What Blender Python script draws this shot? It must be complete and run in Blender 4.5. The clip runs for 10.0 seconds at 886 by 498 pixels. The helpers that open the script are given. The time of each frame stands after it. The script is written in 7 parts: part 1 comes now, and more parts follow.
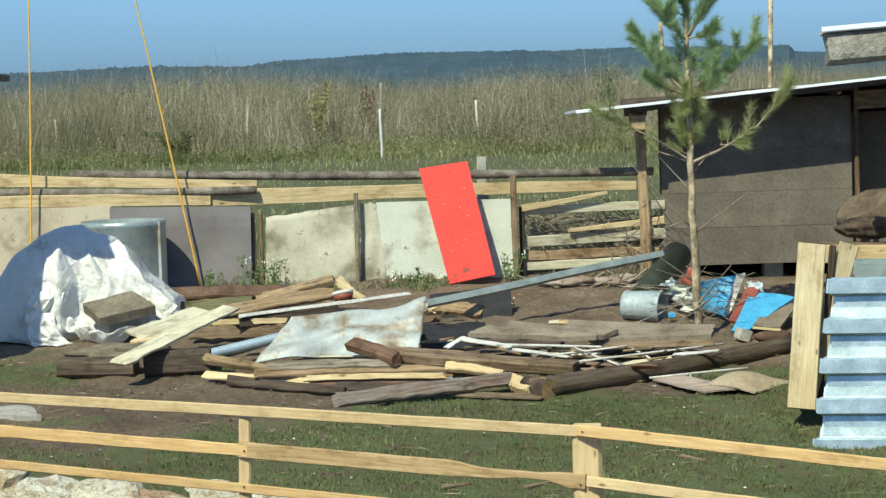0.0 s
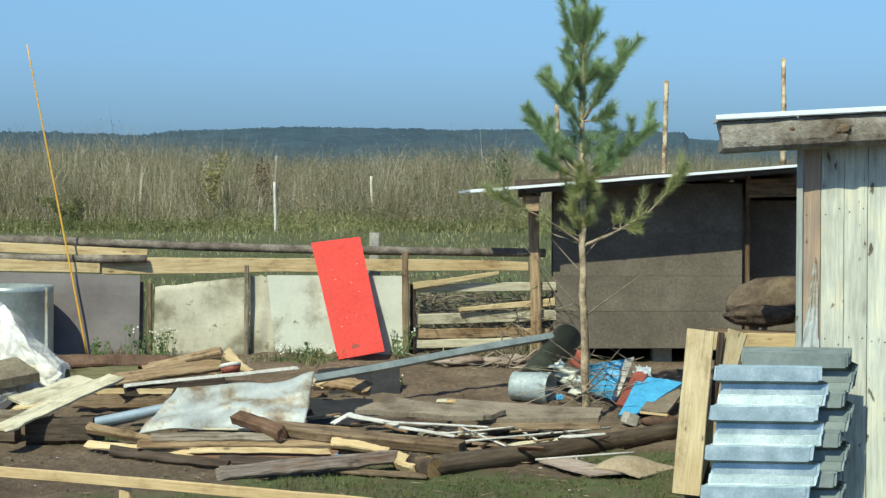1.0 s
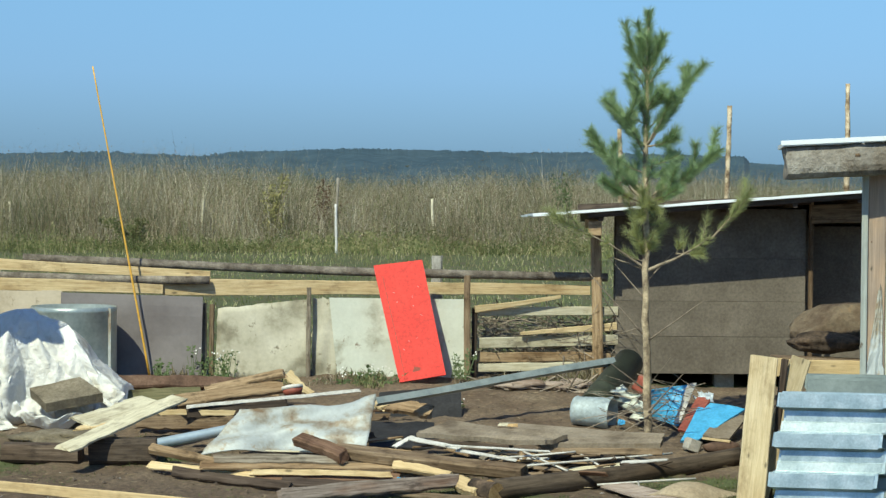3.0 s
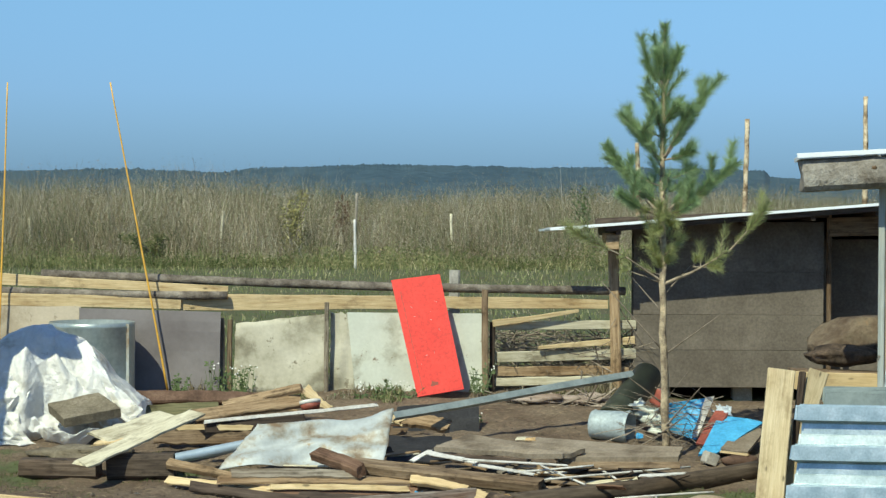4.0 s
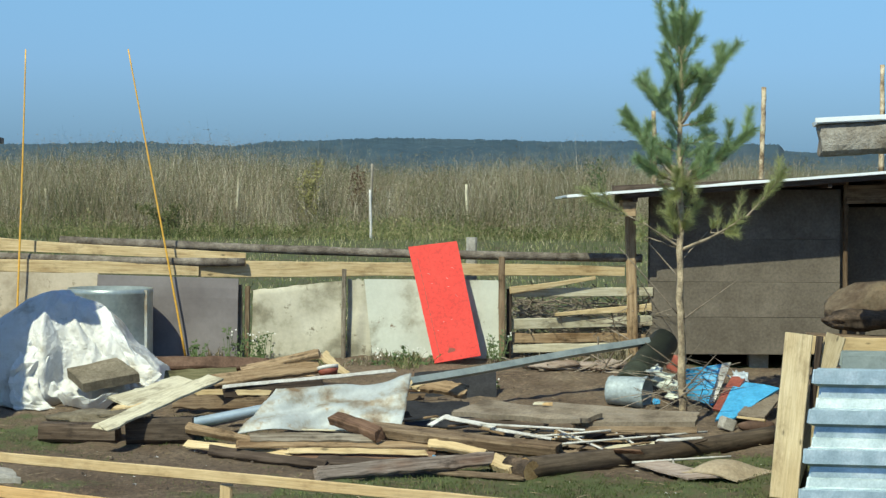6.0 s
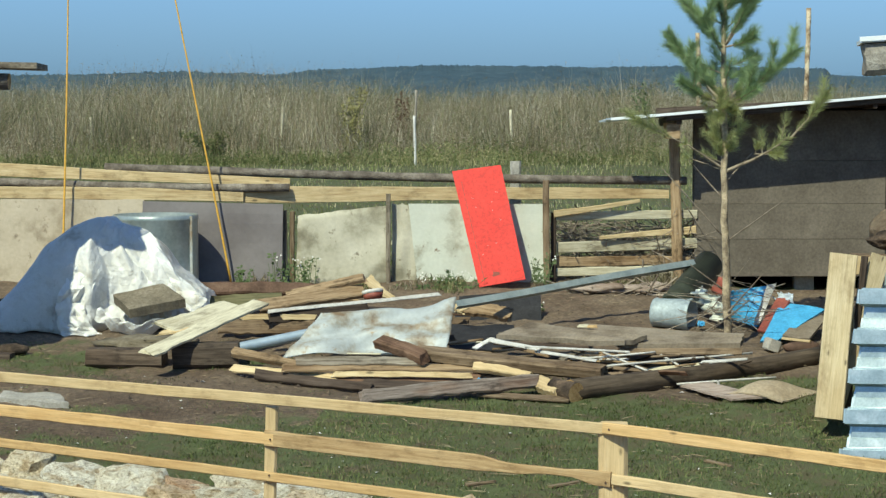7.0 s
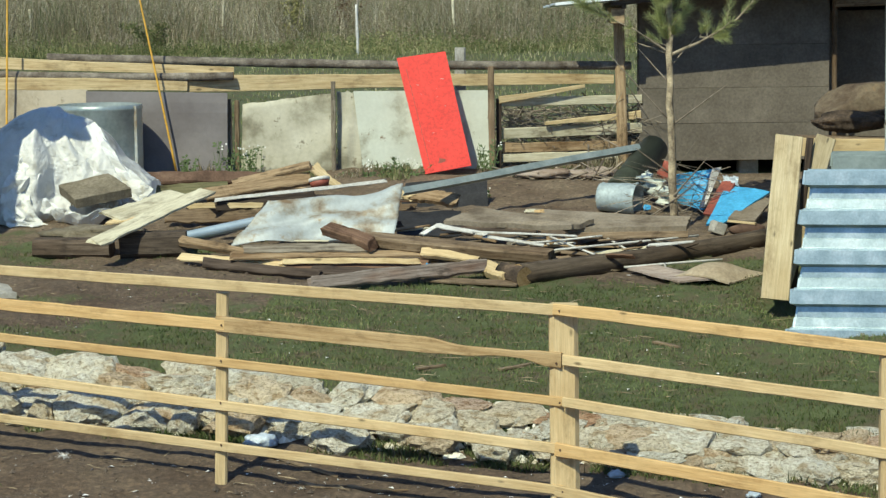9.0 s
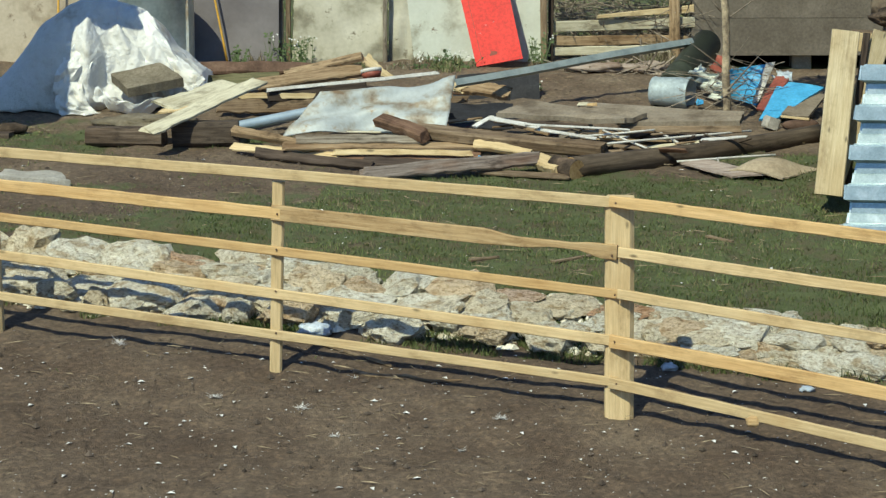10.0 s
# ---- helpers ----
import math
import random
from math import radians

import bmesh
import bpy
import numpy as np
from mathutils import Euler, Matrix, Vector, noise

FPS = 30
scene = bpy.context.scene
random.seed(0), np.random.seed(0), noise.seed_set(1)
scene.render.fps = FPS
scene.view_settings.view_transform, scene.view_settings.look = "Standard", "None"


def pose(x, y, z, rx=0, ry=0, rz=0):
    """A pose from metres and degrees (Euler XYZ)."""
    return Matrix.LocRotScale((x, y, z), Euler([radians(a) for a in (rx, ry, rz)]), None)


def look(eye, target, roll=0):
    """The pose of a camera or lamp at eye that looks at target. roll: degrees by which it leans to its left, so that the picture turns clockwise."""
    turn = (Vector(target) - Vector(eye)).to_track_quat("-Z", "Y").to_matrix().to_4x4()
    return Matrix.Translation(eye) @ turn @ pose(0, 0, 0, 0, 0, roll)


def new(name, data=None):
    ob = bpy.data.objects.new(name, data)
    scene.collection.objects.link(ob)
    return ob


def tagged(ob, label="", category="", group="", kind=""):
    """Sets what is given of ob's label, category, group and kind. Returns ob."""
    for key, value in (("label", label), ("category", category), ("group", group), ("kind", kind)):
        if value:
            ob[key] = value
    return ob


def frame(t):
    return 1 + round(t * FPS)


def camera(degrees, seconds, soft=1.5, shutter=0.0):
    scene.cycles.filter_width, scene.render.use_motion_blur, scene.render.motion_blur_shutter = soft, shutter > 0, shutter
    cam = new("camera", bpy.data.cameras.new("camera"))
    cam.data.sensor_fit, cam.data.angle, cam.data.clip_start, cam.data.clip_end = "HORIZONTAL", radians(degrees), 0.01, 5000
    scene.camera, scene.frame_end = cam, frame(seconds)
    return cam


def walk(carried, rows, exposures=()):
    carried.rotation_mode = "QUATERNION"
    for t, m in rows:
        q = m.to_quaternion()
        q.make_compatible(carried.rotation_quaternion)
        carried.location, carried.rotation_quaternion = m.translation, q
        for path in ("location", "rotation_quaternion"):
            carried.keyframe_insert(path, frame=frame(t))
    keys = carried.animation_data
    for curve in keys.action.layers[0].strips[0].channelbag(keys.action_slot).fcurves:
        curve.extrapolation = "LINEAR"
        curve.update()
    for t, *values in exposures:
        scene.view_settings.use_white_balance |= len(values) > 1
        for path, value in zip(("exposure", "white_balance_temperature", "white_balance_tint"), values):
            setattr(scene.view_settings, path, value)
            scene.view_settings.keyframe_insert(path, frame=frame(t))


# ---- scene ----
# camera: held by hand, turning from the yard to the fence below
cam = camera(22.18, 10.0, soft=1.4)
walk(cam, [
    (0, look((-0.003, -0.003, 1.875), (-0.398, 19.946, 0.501), -1.836)),
    (0.2, look((-0.000, 0.017, 1.882), (-0.447, 19.985, 0.853), -1.157)),
    (0.3, look((0.000, 0.020, 1.883), (-0.499, 19.988, 0.864), -0.938)),
    (0.4, look((-0.004, 0.016, 1.873), (-0.259, 19.992, 0.929), -0.565)),
    (0.5, look((-0.009, 0.012, 1.864), (-0.064, 19.994, 1.011), -0.355)),
    (0.6, look((0.002, 0.025, 1.869), (0.116, 20.007, 1.027), -0.236)),
    (0.7, look((0.015, 0.033, 1.876), (0.413, 20.015, 1.137), -0.206)),
    (0.9, look((0.026, 0.042, 1.882), (0.526, 20.025, 1.208), -0.004)),
    (1, look((0.008, 0.055, 1.870), (0.576, 20.034, 1.161), 0.097)),
    (1.2, look((0.012, 0.054, 1.880), (0.614, 20.028, 1.065), 0.179)),
    (1.5, look((-0.001, 0.059, 1.880), (0.480, 20.030, 0.913), 0.119)),
    (1.7, look((0.025, 0.074, 1.887), (0.500, 20.054, 1.112), -0.072)),
    (1.8, look((0.034, 0.078, 1.890), (0.606, 20.057, 1.194), -0.182)),
    (2, look((0.020, 0.057, 1.873), (0.997, 20.020, 1.150), -0.016)),
    (2.1, look((-0.001, 0.030, 1.845), (1.139, 19.986, 1.179), 0.013)),
    (2.3, look((-0.023, 0.009, 1.867), (0.989, 19.970, 1.128), 0.035)),
    (2.5, look((-0.017, 0.011, 1.885), (0.651, 19.985, 1.121), 0.057)),
    (2.7, look((-0.023, 0.032, 1.880), (0.294, 20.019, 1.223), 0.329)),
    (3, look((-0.024, 0.045, 1.882), (0.021, 20.038, 1.368), 0.467)),
    (3.2, look((-0.026, 0.056, 1.877), (-0.153, 20.051, 1.465), 0.470)),
    (4.3, look((0.013, 0.019, 1.867), (-0.070, 20.015, 1.508), 0.086)),
    (4.5, look((0.000, 0.000, 1.860), (-0.000, 19.997, 1.529), 0.000)),
    (4.8, look((-0.001, 0.001, 1.852), (-0.068, 19.999, 1.590), -0.060)),
    (5, look((-0.002, 0.002, 1.845), (-0.115, 20.001, 1.652), -0.069)),
    (5.2, look((-0.006, -0.000, 1.833), (-0.139, 19.998, 1.609), 0.055)),
    (6.3, look((-0.031, -0.011, 1.800), (-0.353, 19.969, 0.967), 0.284)),
    (6.5, look((-0.015, -0.006, 1.798), (-0.413, 19.966, 0.811), 0.217)),
    (6.8, look((-0.020, -0.002, 1.772), (-0.595, 19.956, 0.619), 0.011)),
    (7, look((-0.014, -0.021, 1.772), (-0.672, 19.929, 0.518), -0.197)),
    (7.3, look((-0.025, -0.003, 1.735), (-0.731, 19.933, 0.298), -0.546)),
    (7.5, look((-0.037, -0.016, 1.735), (-0.921, 19.886, -0.044), -0.800)),
    (7.7, look((-0.036, -0.049, 1.718), (-1.087, 19.828, -0.233), -1.097)),
    (7.8, look((-0.035, -0.056, 1.705), (-1.104, 19.801, -0.424), -1.244)),
    (8, look((-0.043, -0.026, 1.692), (-0.697, 19.807, -0.807), -1.238)),
    (8.2, look((-0.034, -0.032, 1.696), (-0.475, 19.777, -1.024), -1.100)),
    (8.3, look((-0.044, -0.026, 1.710), (-0.426, 19.784, -1.015), -1.171)),
    (8.5, look((-0.073, -0.010, 1.739), (-0.343, 19.834, -0.734), -1.043)),
    (8.8, look((-0.067, -0.030, 1.728), (-0.312, 19.846, -0.482), -0.852)),
    (9, look((-0.053, -0.042, 1.734), (-0.207, 19.834, -0.485), -0.709)),
    (9.3, look((-0.044, -0.041, 1.730), (-0.241, 19.826, -0.570), -0.534)),
    (9.5, look((-0.052, -0.052, 1.721), (-0.256, 19.807, -0.644), -0.433)),
    (9.6, look((-0.041, -0.055, 1.713), (-0.335, 19.781, -0.831), -0.522)),
    (9.7, look((-0.030, -0.055, 1.709), (-0.431, 19.759, -0.982), -0.510)),
    (9.8, look((-0.044, -0.054, 1.709), (-0.505, 19.751, -1.043), -0.479)),
    (9.9, look((-0.080, -0.050, 1.710), (-0.541, 19.740, -1.140), -0.412)),
    (10, look((-0.126, -0.046, 1.711), (-0.662, 19.700, -1.424), -0.240)),
], exposures=[(0.0, 0.13), (0.5, 0.08), (1.0, 0.04), (1.5, 0.02), (4.5, 0.0), (5.0, -0.07), (6.5, 0.0), (8.0, -0.10), (9.0, -0.06), (10.0, -0.12)])

# ---- light ----
SUN_AZ, SUN_EL = radians(205), radians(46)
world = bpy.data.worlds.new("sky_world")
scene.world = world
world.use_nodes = True
wn, wl = world.node_tree.nodes, world.node_tree.links
bg = wn["Background"]
sky = wn.new("ShaderNodeTexSky")
sky.sky_type, sky.sun_disc = "NISHITA", False
sky.sun_elevation, sky.sun_rotation = SUN_EL, SUN_AZ
sky.air_density, sky.dust_density, sky.ozone_density, sky.altitude = 1.0, 0.3, 3.0, 100
tint = wn.new("ShaderNodeMix")
tint.data_type, tint.blend_type = "RGBA", "MULTIPLY"
tint.inputs["Factor"].default_value = 1.0
el_co = wn.new("ShaderNodeTexCoord")
el_sep = wn.new("ShaderNodeSeparateXYZ")
wl.new(el_co.outputs["Generated"], el_sep.inputs["Vector"])
el_ramp = wn.new("ShaderNodeValToRGB")
for e_, (p_, c_) in zip([el_ramp.color_ramp.elements[0], el_ramp.color_ramp.elements[1], el_ramp.color_ramp.elements.new(0.5), el_ramp.color_ramp.elements.new(0.5)], ((0.0, (0.15, 0.30, 0.60)), (1.0, (0.50, 0.58, 0.64)), (0.05, (0.31, 0.485, 0.77)), (0.13, (0.485, 0.69, 0.81)))):
    e_.position, e_.color = p_, (*c_, 1)
wl.new(el_sep.outputs["Z"], el_ramp.inputs["Fac"])
wl.new(el_ramp.outputs["Color"], tint.inputs["B"])
wl.new(sky.outputs["Color"], tint.inputs["A"])
wl.new(tint.outputs["Result"], bg.inputs["Color"])
bg.inputs["Strength"].default_value = 0.137
sun_data = bpy.data.lights.new("sun", "SUN")
sun_data.energy, sun_data.angle, sun_data.color = 4.75, radians(0.53), (0.955, 0.97, 0.745)
sun = new("sun", sun_data)
sd = Vector((math.sin(SUN_AZ) * math.cos(SUN_EL), math.cos(SUN_AZ) * math.cos(SUN_EL), math.sin(SUN_EL)))
sun.matrix_world = look(sd * 50, (0, 0, 0))


# ---- materials ----
def nodes_of(name, rough=0.8, metal=0.0):
    m = bpy.data.materials.new(name)
    m.use_nodes = True
    n, l = m.node_tree.nodes, m.node_tree.links
    b = n["Principled BSDF"]
    b.inputs["Roughness"].default_value = rough
    b.inputs["Metallic"].default_value = metal
    if rough >= 0.75 and not metal:
        b.inputs["Specular IOR Level"].default_value = 0.25
    return m, n, l, b


def ramp(n, stops):
    r = n.new("ShaderNodeValToRGB")
    e = r.color_ramp.elements
    while len(e) < len(stops):
        e.new(0.5)
    for k, (p, c) in zip(e, stops):
        k.position, k.color = p, (*c, 1)
    return r


def noise_tex(n, l, scale, detail=6, rough=0.6, stretch=None, coord="Object"):
    tc = n.new("ShaderNodeTexCoord")
    # every object takes its own stretch of the pattern
    ob_rnd = n.new("ShaderNodeObjectInfo")
    far = n.new("ShaderNodeMath")
    far.operation, far.inputs[1].default_value = "MULTIPLY", 61.0
    l.new(ob_rnd.outputs["Random"], far.inputs[0])
    place = n.new("ShaderNodeVectorMath")
    place.operation = "ADD"
    l.new(tc.outputs[coord], place.inputs[0])
    l.new(far.outputs[0], place.inputs[1])
    t = n.new("ShaderNodeTexNoise")
    t.inputs["Scale"].default_value, t.inputs["Detail"].default_value = scale, detail
    t.inputs["Roughness"].default_value = rough
    if stretch:
        mp = n.new("ShaderNodeMapping")
        mp.inputs["Scale"].default_value = stretch
        l.new(place.outputs[0], mp.inputs["Vector"])
        l.new(mp.outputs["Vector"], t.inputs["Vector"])
    else:
        l.new(place.outputs[0], t.inputs["Vector"])
    return t


def mixc(n, l, fac, a, b, mode="MIX"):
    x = n.new("ShaderNodeMix")
    x.data_type, x.blend_type = "RGBA", mode
    for key, v in (("Factor", fac), ("A", a), ("B", b)):
        if hasattr(v, "is_linked"):
            l.new(v, x.inputs[key])
        elif isinstance(v, (int, float)):
            x.inputs[key].default_value = v
        else:
            x.inputs[key].default_value = (*v, 1)
    return x.outputs["Result"]


def bump_of(n, l, b, height, strength=0.4, dist=0.01):
    k = n.new("ShaderNodeBump")
    k.inputs["Strength"].default_value, k.inputs["Distance"].default_value = strength, dist
    l.new(height, k.inputs["Height"])
    l.new(k.outputs["Normal"], b.inputs["Normal"])


def vary(n, l, col, lo=0.75, hi=1.2, source="object"):
    if source == "object":
        o = n.new("ShaderNodeObjectInfo").outputs["Random"]
    else:
        o = n.new("ShaderNodeNewGeometry").outputs["Random Per Island"]
    mr = n.new("ShaderNodeMapRange")
    mr.inputs["To Min"].default_value, mr.inputs["To Max"].default_value = lo, hi
    l.new(o, mr.inputs["Value"])
    h = n.new("ShaderNodeHueSaturation")
    l.new(mr.outputs["Result"], h.inputs["Value"])
    l.new(col, h.inputs["Color"])
    return h.outputs["Color"]


def wood(name, dark, mid, light, stain=(0.5, 0.45, 0.4), stain_amt=0.5, lo=0.8, hi=1.15, rough=0.75, grain=9.0, blot=0.72, knot=0.05):
    """Sawn wood: grain runs along the object's x."""
    m, n, l, b = nodes_of(name, rough)
    g = noise_tex(n, l, grain, 7, 0.65, (0.35, 5, 5))
    r = ramp(n, [(0.3, dark), (0.5, mid), (0.72, light)])
    l.new(g.outputs["Fac"], r.inputs["Fac"])
    s = noise_tex(n, l, 3.2, 5, 0.6, (0.5, 1, 1))
    sr = ramp(n, [(0.48, (0, 0, 0)), (0.66, (1, 1, 1))])
    l.new(s.outputs["Fac"], sr.inputs["Fac"])
    mul = n.new("ShaderNodeMath")
    mul.operation = "MULTIPLY"
    mul.inputs[1].default_value = stain_amt
    l.new(sr.outputs["Color"], mul.inputs[0])
    c = mixc(n, l, mul.outputs[0], r.outputs["Color"], stain, "MULTIPLY")
    # knots
    v = n.new("ShaderNodeTexVoronoi")
    tc = n.new("ShaderNodeTexCoord")
    mp = n.new("ShaderNodeMapping")
    mp.inputs["Scale"].default_value = (1.0, 2.5, 2.5)
    v.inputs["Scale"].default_value = 2.6
    oi = n.new("ShaderNodeObjectInfo")
    os_ = n.new("ShaderNodeMath")
    os_.operation, os_.inputs[1].default_value = "MULTIPLY", 43.0
    l.new(oi.outputs["Random"], os_.inputs[0])
    l.new(os_.outputs[0], mp.inputs["Location"])
    l.new(tc.outputs["Object"], mp.inputs["Vector"])
    l.new(mp.outputs["Vector"], v.inputs["Vector"])
    kr = ramp(n, [(knot, (1, 1, 1)), (knot + 0.05, (0, 0, 0))])
    l.new(v.outputs["Distance"], kr.inputs["Fac"])
    c = mixc(n, l, kr.outputs["Color"], c, tuple(0.35 * x for x in mid))
    fine = noise_tex(n, l, 40, 5, 0.7, (0.12, 3, 3))
    fr = ramp(n, [(0.35, (0.85, 0.83, 0.81)), (0.6, (1.05, 1.05, 1.05))])
    l.new(fine.outputs["Fac"], fr.inputs["Fac"])
    c = mixc(n, l, 1.0, c, fr.outputs["Color"], "MULTIPLY")
    # dirt in uneven blotches
    d = noise_tex(n, l, 6.5, 9, 0.72, (0.7, 1.2, 1.2))
    dr = ramp(n, [(0.34, (blot * 0.86, blot * 0.82, blot * 0.78)), (0.47, (0.96, 0.95, 0.94)), (0.7, (1.06, 1.06, 1.06))])
    l.new(d.outputs["Fac"], dr.inputs["Fac"])
    c = mixc(n, l, 1.0, c, dr.outputs["Color"], "MULTIPLY")
    l.new(vary(n, l, c, lo, hi), b.inputs["Base Color"])
    bump_of(n, l, b, fine.outputs["Fac"], 0.6, 0.006)
    return m


def mottled(name, stops, scale=4.0, fine=40.0, rough=0.85, metal=0.0, bump=0.4, lo=0.9, hi=1.1, specks=None, island=False, dist=0.008, fc=(0.72, 1.15), sth=(0.58, 0.68)):
    m, n, l, b = nodes_of(name, rough, metal)
    a = noise_tex(n, l, scale, 7, 0.62)
    r = ramp(n, stops)
    l.new(a.outputs["Fac"], r.inputs["Fac"])
    f = noise_tex(n, l, fine, 4, 0.7)
    fr = ramp(n, [(0.3, (fc[0],) * 3), (0.7, (fc[1],) * 3)])
    l.new(f.outputs["Fac"], fr.inputs["Fac"])
    c = mixc(n, l, 1.0, r.outputs["Color"], fr.outputs["Color"], "MULTIPLY")
    if specks:
        s = noise_tex(n, l, scale * 3.3, 5, 0.7)
        sr = ramp(n, [(sth[0], (0, 0, 0)), (sth[1], (1, 1, 1))])
        l.new(s.outputs["Fac"], sr.inputs["Fac"])
        c = mixc(n, l, sr.outputs["Color"], c, specks)
    l.new(vary(n, l, c, lo, hi, "island" if island else "object"), b.inputs["Base Color"])
    if bump:
        bump_of(n, l, b, f.outputs["Fac"], bump, dist)
    return m


M_FRESH = wood("fresh_sawn_wood", (0.56, 0.415, 0.225), (0.64, 0.49, 0.275), (0.70, 0.55, 0.325), (0.80, 0.69, 0.56), 0.55, 0.88, 1.08, blot=0.84, knot=0.028)
M_FRESHORANGE = wood("fresh_orange_wood", (0.55, 0.355, 0.155), (0.64, 0.435, 0.205), (0.70, 0.49, 0.25), (0.80, 0.68, 0.54), 0.55, 0.90, 1.06, blot=0.84, knot=0.028)
M_PALE = wood("pale_dry_wood", (0.46, 0.42, 0.30), (0.62, 0.585, 0.44), (0.72, 0.685, 0.53), (0.62, 0.57, 0.47), 0.6, blot=0.62)
M_YELLOW = wood("yellow_slab_wood", (0.46, 0.33, 0.17), (0.66, 0.52, 0.30), (0.77, 0.64, 0.41), (0.7, 0.6, 0.5), 0.5)
M_GREYWOOD = wood("grey_weathered_wood", (0.11, 0.09, 0.068), (0.26, 0.225, 0.175), (0.42, 0.38, 0.31), (0.45, 0.36, 0.28), 0.85, blot=0.42)
M_OLIVE = wood("olive_mossy_wood", (0.10, 0.10, 0.05), (0.19, 0.18, 0.09), (0.27, 0.25, 0.14), (0.5, 0.45, 0.36), 0.8, blot=0.5)
M_PINKBOARD = wood("pinkish_grey_board", (0.25, 0.195, 0.16), (0.41, 0.335, 0.285), (0.54, 0.465, 0.405), (0.55, 0.45, 0.37), 0.8, blot=0.5)
M_TANWOOD = wood("tan_weathered_wood", (0.20, 0.135, 0.075), (0.40, 0.285, 0.17), (0.54, 0.41, 0.26), (0.45, 0.36, 0.28), 0.8, blot=0.42)
M_MAHOGANY = wood("reddish_brown_wood", (0.10, 0.058, 0.038), (0.21, 0.125, 0.082), (0.33, 0.21, 0.14), (0.5, 0.42, 0.36), 0.7, blot=0.5)
M_PLANK = wood("dry_sawn_plank", (0.47, 0.385, 0.235), (0.575, 0.485, 0.315), (0.64, 0.555, 0.385), (0.75, 0.66, 0.55), 0.5, blot=0.82, knot=0.028)
M_WANEY = wood("orange_waney_wood", (0.40, 0.26, 0.125), (0.56, 0.395, 0.205), (0.64, 0.475, 0.27), (0.6, 0.5, 0.4), 0.5, blot=0.7, knot=0.03)
M_SLEEPER = wood("dark_timber", (0.05, 0.038, 0.029), (0.105, 0.08, 0.06), (0.19, 0.15, 0.115), (0.6, 0.5, 0.42), 0.7, blot=0.4)


def old_boards(name, tones):
    """Weathered boards: each takes its own tone; flame-shaped grain along x, small knots and rain streaks."""
    m, n, l, b = nodes_of(name, 0.7)
    pick = n.new("ShaderNodeObjectInfo")
    tr = ramp(n, tones)
    tr.color_ramp.interpolation = "CONSTANT"
    l.new(pick.outputs["Random"], tr.inputs["Fac"])
    g = noise_tex(n, l, 2.6, 5, 0.6, (0.28, 5, 5))
    wv = n.new("ShaderNodeMath")
    wv.operation, wv.inputs[1].default_value = "MULTIPLY", 30.0
    l.new(g.outputs["Fac"], wv.inputs[0])
    sn = n.new("ShaderNodeMath")
    sn.operation = "SINE"
    l.new(wv.outputs[0], sn.inputs[0])
    mr = n.new("ShaderNodeMapRange")
    mr.inputs["From Min"].default_value, mr.inputs["To Min"].default_value, mr.inputs["To Max"].default_value = -1.0, 0.86, 1.04
    l.new(sn.outputs[0], mr.inputs["Value"])
    c = mixc(n, l, 1.0, tr.outputs["Color"], mr.outputs["Result"], "MULTIPLY")
    big = noise_tex(n, l, 1.7, 6, 0.62, (0.8, 2.2, 2.2))
    br = ramp(n, [(0.33, (0.56, 0.53, 0.48)), (0.43, (0.84, 0.85, 0.82)), (0.54, (1.02, 1.04, 1.0)), (0.64, (1.20, 1.15, 1.01))])
    l.new(big.outputs["Fac"], br.inputs["Fac"])
    c = mixc(n, l, 1.0, c, br.outputs["Color"], "MULTIPLY")
    spots = noise_tex(n, l, 11.0, 3, 0.5, (0.6, 1.4, 1.4))
    sr = ramp(n, [(0.665, (0, 0, 0)), (0.72, (1, 1, 1))])
    l.new(spots.outputs["Fac"], sr.inputs["Fac"])
    c = mixc(n, l, sr.outputs["Color"], c, (0.13, 0.105, 0.075))
    fine = noise_tex(n, l, 42, 5, 0.7, (0.08, 3, 3))
    fr = ramp(n, [(0.32, (0.82, 0.82, 0.82)), (0.62, (1.06, 1.06, 1.06))])
    l.new(fine.outputs["Fac"], fr.inputs["Fac"])
    c = mixc(n, l, 1.0, c, fr.outputs["Color"], "MULTIPLY")
    l.new(c, b.inputs["Base Color"])
    bump_of(n, l, b, fine.outputs["Fac"], 0.5, 0.005)
    return m


M_BARN = old_boards("silver_grey_boards", [(0.0, (0.50, 0.53, 0.50)), (0.20, (0.66, 0.68, 0.62)), (0.38, (0.42, 0.45, 0.435)), (0.56, (0.67, 0.66, 0.57)), (0.72, (0.54, 0.565, 0.53)), (0.88, (0.63, 0.64, 0.575))])
M_REDBOARD = old_boards("reddish_grey_board", [(0.0, (0.40, 0.30, 0.24)), (0.5, (0.40, 0.30, 0.24))])
M_BEAM = mottled("weathered_log_wood", [(0.30, (0.12, 0.092, 0.066)), (0.44, (0.25, 0.22, 0.18)), (0.56, (0.37, 0.345, 0.30)), (0.72, (0.50, 0.48, 0.43))], 3.4, 30, 0.88, bump=0.9, dist=0.02)
M_BROWN = wood("brown_old_wood", (0.11, 0.075, 0.048), (0.235, 0.17, 0.11), (0.37, 0.285, 0.19), (0.45, 0.36, 0.28), 0.8, blot=0.42)
M_DARKWOOD = wood("dark_wood", (0.035, 0.025, 0.02), (0.075, 0.055, 0.042), (0.13, 0.10, 0.08), (0.5, 0.45, 0.4), 0.6)
M_SPLIT = wood("purplish_grey_split_wood", (0.075, 0.058, 0.05), (0.19, 0.16, 0.14), (0.33, 0.29, 0.255), (0.6, 0.42, 0.32), 0.9, blot=0.4)
